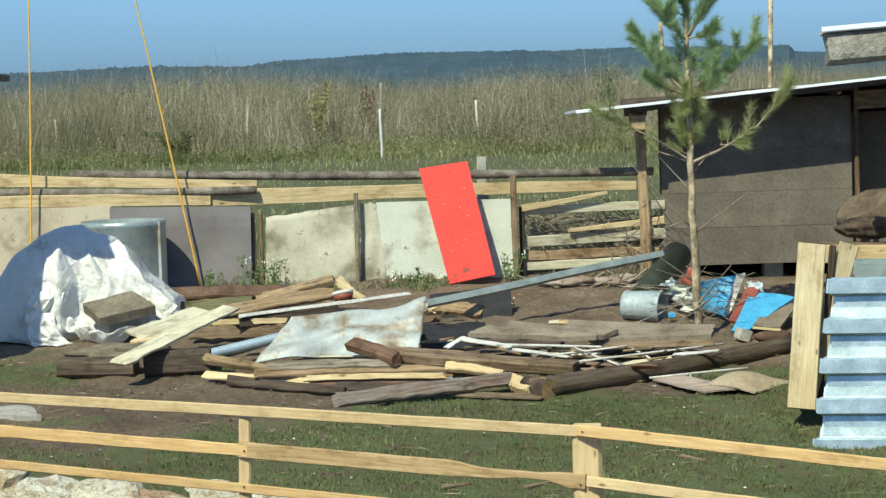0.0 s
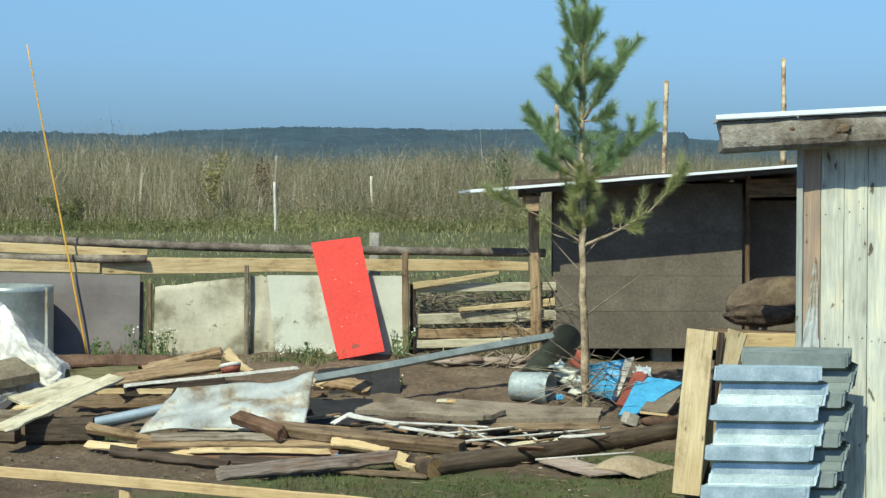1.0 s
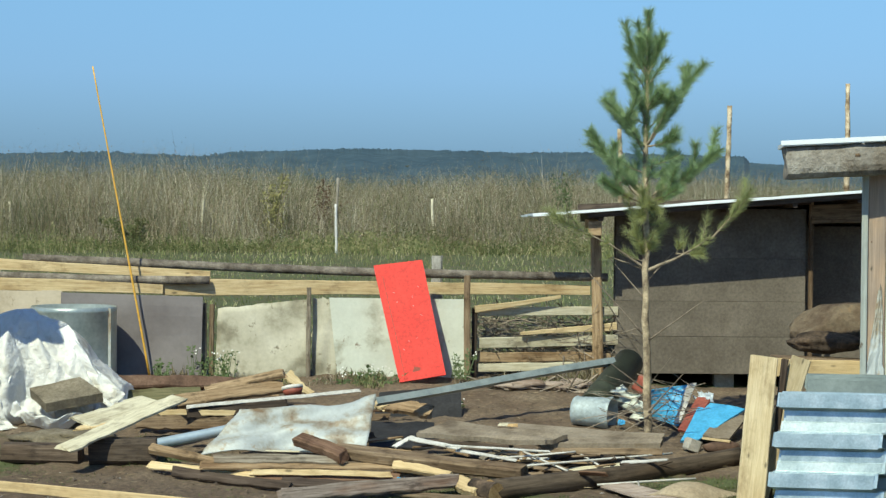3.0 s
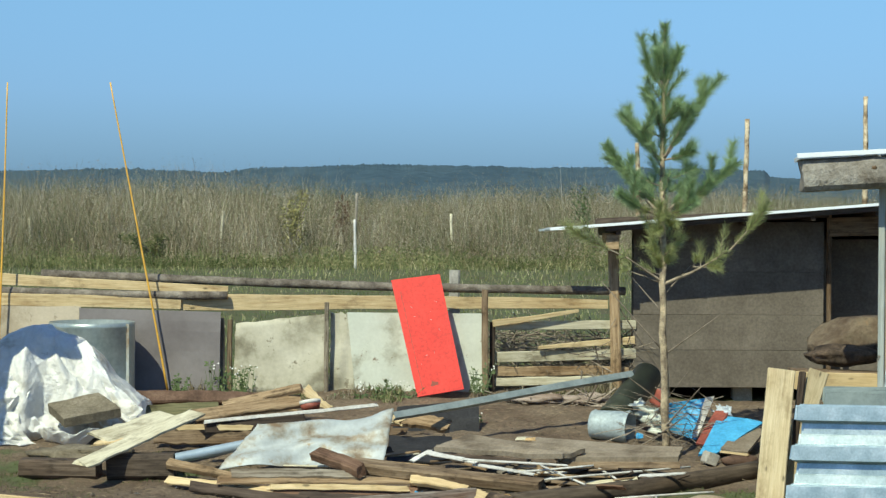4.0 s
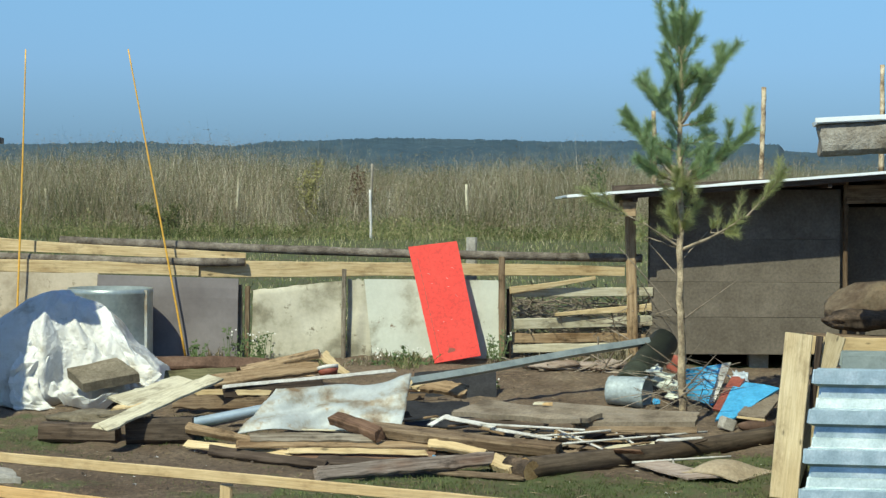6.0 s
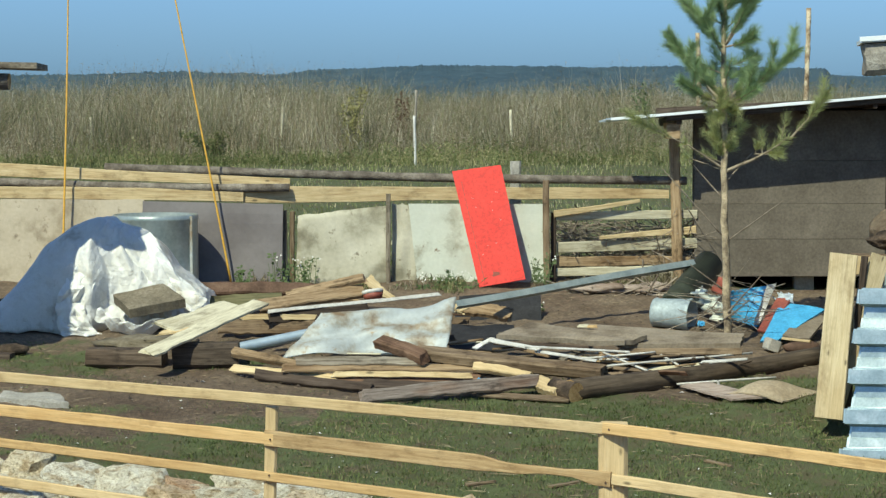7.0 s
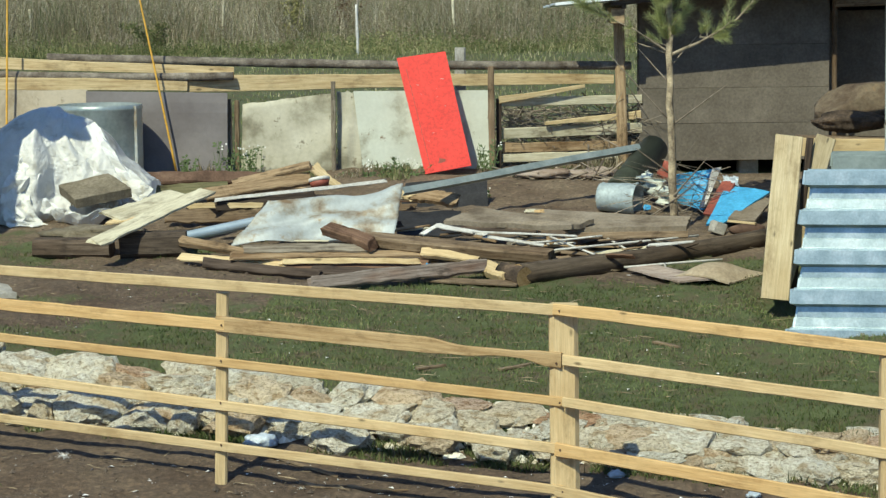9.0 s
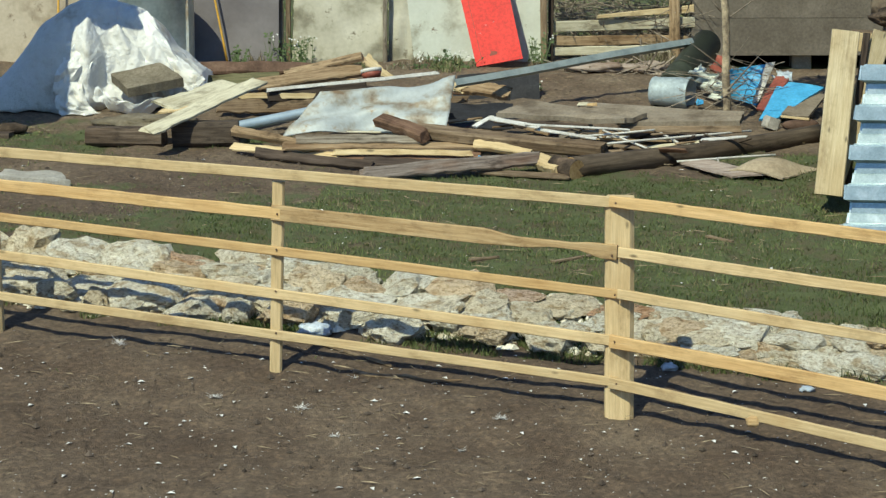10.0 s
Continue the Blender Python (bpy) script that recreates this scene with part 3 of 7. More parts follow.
def sheet_bm(c, n=(10, 8), th=0.012, wave=0.02, seed=0, freq=2.0, edge=0.0, extra=None):
    """A sheet between four corners (order round its edge), slightly buckled, with thickness."""
    c = [Vector(p) for p in c]
    nrm = (c[1] - c[0]).cross(c[3] - c[0]).normalized()
    if nrm.z < 0:
        nrm = -nrm
    bm = bmesh.new()
    grid = []
    rnd = random.Random(seed)
    for j in range(n[1] + 1):
        row = []
        v = j / n[1]
        for i in range(n[0] + 1):
            u = i / n[0]
            uu, vv = u, v
            if edge and (i in (0, n[0]) or j in (0, n[1])):
                uu, vv = u + rnd.uniform(-edge, edge), v + rnd.uniform(-edge, edge)
            p = c[0].lerp(c[1], uu).lerp(c[3].lerp(c[2], uu), vv)
            d = noise.noise(Vector((u * freq + seed * 3.1, v * freq, seed))) * wave
            if extra:
                d += extra(u, v)
            row.append(p + nrm * d)
        grid.append(row)
    top = [[bm.verts.new(p + nrm * th / 2) for p in r] for r in grid]
    bot = [[bm.verts.new(p - nrm * th / 2) for p in r] for r in grid]
    for j in range(n[1]):
        for i in range(n[0]):
            bm.faces.new((top[j][i], top[j][i + 1], top[j + 1][i + 1], top[j + 1][i])).smooth = wave > 0.03
            bm.faces.new((bot[j][i], bot[j + 1][i], bot[j + 1][i + 1], bot[j][i + 1])).smooth = wave > 0.03
    rim = [(0, i) for i in range(n[0])] + [(j, n[0]) for j in range(n[1])] + [(n[1], n[0] - i) for i in range(n[0])] + [(n[1] - j, 0) for j in range(n[1])]
    for p, q in zip(rim, rim[1:] + rim[:1]):
        bm.faces.new((top[p[0]][p[1]], bot[p[0]][p[1]], bot[q[0]][q[1]], top[q[0]][q[1]]))
    return bm


def lump_bm(size, seed, sub=3, rough=0.25, freq=1.6, flat=0.0):
    bm = bmesh.new()
    bmesh.ops.create_icosphere(bm, subdivisions=sub, radius=1.0)
    for v in bm.verts:
        d = v.co.normalized()
        k = 1 + rough * noise.noise(d * freq + Vector((seed * 7.3, seed, 0))) + rough * 0.45 * noise.noise(d * freq * 3 + Vector((0, seed * 3.7, 1)))
        v.co = Vector((d.x * size[0], d.y * size[1], d.z * size[2])) * k
        if flat and v.co.z < -flat * size[2]:
            v.co.z = -flat * size[2]
    for f in bm.faces:
        f.smooth = True
    return bm


def recentre(bm):
    vs = [v.co for v in bm.verts]
    o = Vector(((min(v.x for v in vs) + max(v.x for v in vs)) / 2, (min(v.y for v in vs) + max(v.y for v in vs)) / 2, min(v.z for v in vs)))
    bmesh.ops.translate(bm, verts=bm.verts, vec=-o)
    return Matrix.Translation(o)


def solo(name, bm, mat, label, category, group="", kind="", smooth=False):
    m = recentre(bm)
    return tagged(finish(name, bm, mat, m, smooth), label, category, group, kind)


def sheet(name, c, mat, label, category, group="", **kw):
    return solo(name, sheet_bm(c, **kw), mat, label, category, group)


def box_bm(x0, x1, y0, y1, z0, z1, bev=0.006):
    bm = bmesh.new()
    bmesh.ops.create_cube(bm, size=1)
    bmesh.ops.scale(bm, vec=(x1 - x0, y1 - y0, z1 - z0), verts=bm.verts)
    bmesh.ops.translate(bm, vec=((x0 + x1) / 2, (y0 + y1) / 2, (z0 + z1) / 2), verts=bm.verts)
    if bev:
        bmesh.ops.bevel(bm, geom=bm.edges[:], offset=bev, segments=1, affect="EDGES")
    return bm


def pydata(name, verts, faces, mat):
    me = bpy.data.meshes.new(name)
    me.from_pydata(verts, [], faces)
    me.materials.append(mat)
    me.update()
    return new(name, me)


def sm(x):
    x = max(0.0, min(1.0, x))
    return x * x * (3 - 2 * x)


# ---- ground ----
def bank_base(x):
    return 12.92 - 0.25 * x


def bank_top(x):
    return 13.42 - 0.33 * x


def ground_z(x, y):
    low = max(-1.09 + 0.15 * (y - 11.8), -1.75)
    if y < 22.9:
        up = -0.08 * (22.9 - y)
    elif y < 60:
        up = 0.027 * (y - 22.9)
    else:
        up = 1.0 + 0.25 * sm((y - 60) / 60)
    b, t = bank_base(x), bank_top(x)
    k = sm((y - b) / max(0.25, t - b))
    z = low * (1 - k) + up * k
    near = 1.0 if y < 60 else 0.0
    z += near * (0.030 * noise.noise(Vector((x * 1.3, y * 1.3, 0))) + 0.018 * noise.noise(Vector((x * 4, y * 4, 3))))
    if x > 3.0 and 14 < y < 18.5:
        z -= 0.30 * sm((x - 3.05) / 0.4) * sm((y - 14.2) / 0.8) * sm((18.4 - y) / 0.8)
    if 1.9 < x < 3.6 and 15 < y < 17.2:
        z -= 0.12 * sm((x - 2.0) / 0.25) * sm((y - 15.2) / 0.35) * sm((17.1 - y) / 0.5)
    if x > 1.5 and 21.6 < y < 27:
        z -= 0.13 * sm((x - 1.7) / 0.35) * sm((y - 21.8) / 0.9) * sm((26.6 - y) / 0.6)
    if 9 < y < 24 and -6 < x < 5:
        z += 0.022 * noise.noise(Vector((x * 8, y * 8, 6)))
    return z


def grass_amount(x, y):
    """1 where turf grows, 0 on bare soil."""
    if y > 23.4:
        return 1.0
    t = bank_top(x)
    if y < t - 0.35:
        return 0.0
    n = noise.noise(Vector((x * 0.9, y * 0.9, 5)))
    edge = 17.2 - 0.1 * x + 0.8 * n + 0.7 * sm((x + 1.0) / 1.5)
    left = sm((x + 3.2 + 0.7 * n) / 1.4)
    g = sm((edge - y) / 0.9) * (0.52 + 0.48 * left) - 0.16 * max(0.0, noise.noise(Vector((x * 1.7, y * 2.4, 15)))) - 0.5 * max(0.0, noise.noise(Vector((x * 0.8, y * 1.5, 19))))
    g -= 0.30 * sm((t + 0.55 - y) / 0.4) * sm((x - 0.6) / 0.8)
    if x < -1.5:
        g *= 1 - 0.5 * sm((y - 15.7) / 0.8) * sm((17.9 - y) / 0.8)
        g = max(g, 0.31 + 0.5 * noise.noise(Vector((x * 1.4, y * 1.8, 61)))) if y < 19.6 else g
    if x > 1.5:
        g = max(g, 0.8 * sm((18.6 - y) / 1.0))
    if x < -3.4 and y > 18.2:
        g = max(g, 0.62 * sm((19.6 - y) / 0.8))
    return g


def spread(lo, hi, step, far):
    v = list(np.arange(lo, hi + 1e-6, step))
    s, x = step, hi
    while x < far:
        s *= 1.35
        x += s
        v.append(x)
    s, x = step, lo
    while x > -far:
        s *= 1.35
        x -= s
        v.insert(0, x)
    return v


gx, gy = spread(-5.4, 4.0, 0.05, 4600), spread(10.0, 24.2, 0.05, 4600)
gv = [(x, y, ground_z(x, y)) for y in gy for x in gx]
nx = len(gx)
gf = [(j * nx + i, j * nx + i + 1, (j + 1) * nx + i + 1, (j + 1) * nx + i) for j in range(len(gy) - 1) for i in range(nx - 1)]
ground = pydata("ground", gv, gf, M_GROUND)
ga_layer = ground.data.attributes.new("grass", "FLOAT", "POINT")
ga_layer.data.foreach_set("value", [grass_amount(x, y) for x, y, z in gv])
# soil is set paler beyond about y 17.6
pale_layer = ground.data.attributes.new("dry", "FLOAT", "POINT")
pale_layer.data.foreach_set("value", [sm((y - 17.6 + 0.8 * noise.noise(Vector((x, y, 77)))) / 1.5) for x, y, z in gv])
ground.data.shade_smooth()
tagged(ground, "trodden brown soil with patches of short green turf", "ground", kind="structure")


# ---- grasses ----
def blade_field(name, mat, count, area, height, width, keep, label, seed, lean=0.25, kinds=1):
    rnd = random.Random(seed)
    vs, fs = [], []
    made = 0
    while made < count:
        x, y = area(rnd)
        k = keep(x, y, rnd)
        if k <= 0:
            continue
        made += 1
        h = height(x, y, rnd) * k
        w = width(rnd)
        a = rnd.uniform(0, math.pi)
        dx, dy = math.cos(a) * w, math.sin(a) * w
        lx, ly = rnd.gauss(0, lean) * h, rnd.gauss(0, lean) * h
        z = ground_z(x, y) - 0.01
        i = len(vs)
        vs += [(x - dx, y - dy, z), (x + dx, y + dy, z), (x + dx * 0.7 + lx * 0.4, y + dy * 0.7 + ly * 0.4, z + h * 0.6), (x - dx * 0.7 + lx * 0.4, y - dy * 0.7 + ly * 0.4, z + h * 0.6), (x + lx, y + ly, z + h)]
        fs += [(i, i + 1, i + 2, i + 3), (i + 3, i + 2, i + 4)]
    ob = pydata(name, vs, fs, mat)
    return tagged(ob, label, "grass", kind="stuff")


def fieldwise(rnd, y0, y1, spread_x=0.235, off=0.012):
    y = y0 + (y1 - y0) * rnd.random() ** 1.1
    return rnd.uniform(-spread_x * y - 1, (spread_x + off) * y + 1), y


def tall_keep(x, y, rnd):
    n = noise.noise(Vector((x * 0.22, y * 0.22, 9))) + 0.5 * noise.noise(Vector((x * 0.8, y * 0.5, 2)))
    return max(0.3, 1.02 + 0.62 * n) * (1 + 0.2 * sm((1.0 - x) / 7)) * sm((y - 45.0) / 4)


blade_field("tall_meadow", M_TALL, 90000, lambda r: fieldwise(r, 47, 78), lambda x, y, r: r.uniform(0.45, 1.0) + 0.65 * r.random() ** 3, lambda r: r.uniform(0.0025, 0.006), tall_keep, "tall dry straw-coloured autumn grass and weeds in the field", 11, 0.44)
blade_field("green_meadow", M_LOW, 22000, lambda r: fieldwise(r, 45, 57), lambda x, y, r: r.uniform(0.12, 0.40), lambda r: r.uniform(0.004, 0.008), lambda x, y, r: max(0.0, 0.75 + 0.6 * noise.noise(Vector((x * 0.3, y * 0.3, 21)))), "green weeds along the edge of the tall grass", 14, 0.5)
blade_field("low_meadow", M_LOW, 40000, lambda r: fieldwise(r, 24.5, 50), lambda x, y, r: r.uniform(0.02, 0.08) * (1 + 0.9 * sm((y - 36) / 12)), lambda r: r.uniform(0.004, 0.009), lambda x, y, r: 1.0, "low green grass beyond the back fence", 12, 0.30)


blade_field("straw_plumes", M_PLUME, 5000, lambda r: fieldwise(r, 47, 70), lambda x, y, r: r.uniform(0.95, 1.5), lambda r: r.uniform(0.003, 0.006), tall_keep, "pale feathery seed heads above the tall grass", 15, 0.16)


def weed_field(name, mat, count, area, height, keep, label, seed, flakes=7, size=(0.02, 0.055)):
    """Branching dry weeds: a thin stem and small leaves or seed heads on its upper part."""
    rnd = random.Random(seed)
    vs, fs = [], []
    made = 0
    while made < count:
        x, y = area(rnd)
        k = keep(x, y, rnd)
        if k <= 0:
            continue
        made += 1
        h = height(x, y, rnd) * k
        lx, ly = rnd.gauss(0, 0.16) * h, rnd.gauss(0, 0.16) * h
        z = ground_z(x, y) - 0.01
        i = len(vs)
        vs += [(x - 0.004, y, z), (x + 0.004, y, z), (x + lx, y + ly, z + h)]
        fs.append((i, i + 1, i + 2))
        for _ in range(flakes):
            t = 0.25 + 0.75 * rnd.random() ** 0.8
            sp = 0.16 * h * (1.25 - t)
            px, py, pz = x + lx * t + rnd.gauss(0, sp), y + ly * t + rnd.gauss(0, sp), z + h * t
            s = rnd.uniform(*size)
            a, e = rnd.uniform(0, 6.283), rnd.uniform(-0.5, 1.1)
            dx, dz = math.cos(a) * math.cos(e) * s, math.sin(e) * s
            dy = math.sin(a) * math.cos(e) * s
            w = s * rnd.uniform(0.12, 0.3)
            i += 3
            vs += [(px - dz * w / s, py, pz + dx * w / s), (px + dz * w / s, py, pz - dx * w / s), (px + dx, py + dy, pz + dz)]
            fs.append((i, i + 1, i + 2))
    ob = pydata(name, vs, fs, mat)
    return tagged(ob, label, "weeds", kind="stuff")


weed_field("dry_weeds", M_WEEDY, 46000, lambda r: fieldwise(r, 46.5, 72), lambda x, y, r: r.uniform(0.45, 1.1) + 0.5 * r.random() ** 3, tall_keep, "grey-brown dry weeds mixed into the tall grass", 25)
weed_field("green_weeds", M_GREENWEED, 19000, lambda r: fieldwise(r, 44.8, 60), lambda x, y, r: r.uniform(0.08, 0.55) * (1 + 2.6 * max(0.0, noise.noise(Vector((x * 0.5, y * 0.3, 52))))), lambda x, y, r: max(0.0, 0.55 + 1.3 * noise.noise(Vector((x * 0.35, y * 0.35, 27)))), "low green weeds along the edge of the meadow", 26, 9, (0.03, 0.07))


def turf_keep(x, y, rnd):
    g = grass_amount(x, y) + 0.55 * noise.noise(Vector((x * 2.2, y * 2.2, 31))) + 0.35 * noise.noise(Vector((x * 7, y * 7, 33)))
    return 0.6 + 0.5 * g if rnd.random() < (g - 0.25) * 1.3 else 0


blade_field("bank_grass", M_TURF, 5000, lambda r: (r.uniform(-4.6, 3.0), r.uniform(12.0, 15.2)), lambda x, y, r: r.uniform(0.03, 0.09), lambda r: r.uniform(0.003, 0.006), lambda x, y, r: 1.0 if bank_base(x) - 0.12 < y < bank_top(x) + 0.15 and noise.noise(Vector((x * 3, y * 3, 41))) > 0.12 else 0, "grass tufts growing between the stones", 17, 0.4)
blade_field("foot_grass", M_TURF, 9000, lambda r: (r.uniform(-3.6, 2.6), r.uniform(11.9, 14.2)), lambda x, y, r: r.uniform(0.02, 0.07), lambda r: r.uniform(0.003, 0.006), lambda x, y, r: 1.0 if abs(y - bank_base(x) + 0.02) < 0.17 and noise.noise(Vector((x * 2.2, y * 2.2, 47))) > -0.05 else 0, "grass growing along the foot of the stones", 18, 0.5)
blade_field("yard_grass", M_TURF, 66000, lambda r: (r.uniform(-5.5, 3.6), r.uniform(12.2, 19.6)), lambda x, y, r: r.uniform(0.012, 0.042), lambda r: r.uniform(0.002, 0.0055), turf_keep, "short trampled green turf in the yard", 13, 0.45)

# ---- distance ----
ridge = [(-1150, 55), (-784, 58), (-600, 62), (-430, 57), (-330, 66), (-140, 72), (60, 70), (120, 67), (260, 69), (420, 66), (538, 64), (552, 53), (600, 50), (784, 47), (1300, 40)]


def ridge_h(x):
    for (a, p), (b, q) in zip(ridge, ridge[1:]):
        if a <= x <= b:
            return p + (q - p) * sm((x - a) / (b - a))
    return 40.0


hv, hf = [], []
hxs = np.arange(-1150, 1300, 1.6)
rh = random.Random(4)
for i, x in enumerate(hxs):
    h = ridge_h(x) + 1.4 * noise.noise(Vector((x * 0.05, 0, 0))) + abs(noise.noise(Vector((x * 0.3, 4, 0)))) * 2.6 + rh.uniform(0, 2.6) - 1.0
    if x < -330:
        h += 4.5 * abs(noise.noise(Vector((x * 0.11, 8, 0))))
    for k in range(9):
        f = k / 8
        d = 3300 + 650 * f + 60 * noise.noise(Vector((x * 0.02, f * 6, 1)))
        hv.append((x * d / 4000, d, ((h if k == 8 else ridge_h(x)) + 1.86) * (f ** 0.8) * d / 3950 + (0 if k in (0, 8) else 2.0 * noise.noise(Vector((x * 0.03, f * 5, 3))))))
    if i:
        for k in range(8):
            a = (i - 1) * 9 + k
            hf.append((a, a + 9, a + 10, a + 1))
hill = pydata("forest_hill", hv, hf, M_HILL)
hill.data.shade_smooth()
tagged(hill, "long low hill covered with dark forest, tinted blue for haze", "hill", kind="stuff")


# ---- shed ----
def build_shed():
    base = (1.807, 23.300, 0.043)
    shed = thing("shed", (base[0], 23.3, 0.0), "low shed of dark plywood under a pale metal roof", "shed")
    x0, x1, x2 = 1.807, 3.793, 5.6
    zb, zt = 0.018, 1.723
    zs = [zb, 0.403, 0.766, 1.210, zt]
    for i, (a, b) in enumerate(zip(zs, zs[1:])):
        g = 0.003 if i % 2 else 0.0
        part("panel", box_bm(x0, x1 - 0.03, 23.3 - g, 23.34 - g, a + 0.001, b - 0.001, 0.002), M_PLY, shed, "dark plywood panel")
    slope = 0.078
    # inner walls, floor, back
    part("floor_panel", box_bm(x0 + 0.26, x2, 23.36, 25.6, zb + 0.01, zb + 0.04, 0), M_DRYPLY, shed)
    part("partition", box_bm(x1 + 0.02, x2, 23.9, 23.93, zb, 1.538, 0), M_PLY, shed, "dark partition inside the opening")
    plank("jamb", (x1 + 0.02, 23.28, zb), (x1 + 0.02, 23.28, zt + 0.12), 0.045, 0.06, M_BROWN, 0, shed, "narrow wooden door jamb")
    plank("lintel", (x1 + 0.02, 23.26, 1.675), (x2, 23.26, 1.675 + 0.05), 0.19, 0.03, M_BROWN, 90, shed, "brown plank over the opening")
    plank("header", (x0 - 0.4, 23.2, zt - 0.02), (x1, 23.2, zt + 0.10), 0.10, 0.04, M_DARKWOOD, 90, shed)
    for bx in (x0 + 0.3, x0 + 1.15, x0 + 1.9, x0 + 2.9):
        part("footing", box_bm(bx - 0.1, bx + 0.1, 23.45, 23.7, -0.30, zb + 0.005), M_CONCRETE, shed, "concrete footing block")
    # roof with rafters
    a, b = (0.921, 22.620, 1.649), (4.173, 22.620, 1.908)
    k = (b[2] - a[2]) / (b[0] - a[0])
    zr = lambda x: a[2] + k * (x - a[0])
    roof = part("roof", sheet_bm([(a[0], 22.62, zr(a[0])), (x2 + 0.3, 22.62, zr(x2 + 0.3)), (x2 + 0.3, 25.9, zr(x2 + 0.3) - 0.05), (a[0], 25.9, zr(a[0]) - 0.05)], (40, 6), 0.022, 0.012, 3, 9), M_ROOF, shed, "pale metal sheet roof")
    za, ze = zr(x0) - 0.07, zr(x2) - 0.07
    part("side_panel", sheet_bm([(x0, 23.36, zb), (x0 + 0.26, 25.6, zb), (x0 + 0.26, 25.6, za), (x0, 23.36, za)], (2, 2), 0.03, 0), M_PLY, shed)
    part("back_panel", sheet_bm([(x0 + 0.24, 25.63, zb), (x2 + 0.02, 25.63, zb), (x2 + 0.02, 25.63, ze), (x0 + 0.24, 25.63, za)], (2, 2), 0.03, 0), M_PLY, shed)
    part("end_panel", sheet_bm([(x2, 23.36, zb), (x2, 25.6, zb), (x2, 25.6, ze), (x2, 23.36, ze)], (2, 2), 0.03, 0), M_PLY, shed)
    plank("drip_edge", (a[0], 22.605, zr(a[0]) - 0.004), (x2 + 0.2, 22.605, zr(x2 + 0.2) - 0.004), 0.026, 0.008, M_ROOF, 90, roof, "bright folded metal drip edge", rough=0.03, segs=20)
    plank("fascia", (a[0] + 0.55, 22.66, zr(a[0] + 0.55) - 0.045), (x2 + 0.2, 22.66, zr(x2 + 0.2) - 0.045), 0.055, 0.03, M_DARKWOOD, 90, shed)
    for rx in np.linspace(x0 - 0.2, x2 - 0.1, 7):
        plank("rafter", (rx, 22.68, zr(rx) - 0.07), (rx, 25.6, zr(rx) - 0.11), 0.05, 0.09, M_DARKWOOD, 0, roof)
    # post in front of the corner
    pa, pb = (1.635, 23.220, -0.083), (1.590, 23.220, 1.602)
    plank("post", (pa[0], 23.22, min(pa[2], 0.0) - 0.05), (pb[0], 23.22, pb[2]), 0.105, 0.09, M_TANWOOD, 0, shed, "weathered square post under the eave")
    qa = (1.555, 22.740, 1.602)
    qb = (1.555, 22.740, 1.444)
    part("block", box_bm(qa[0] - 0.07, qa[0] + 0.065, 22.74, 23.3, qb[2], qa[2]), M_TANWOOD, shed, "sawn beam end under the eave")


build_shed()


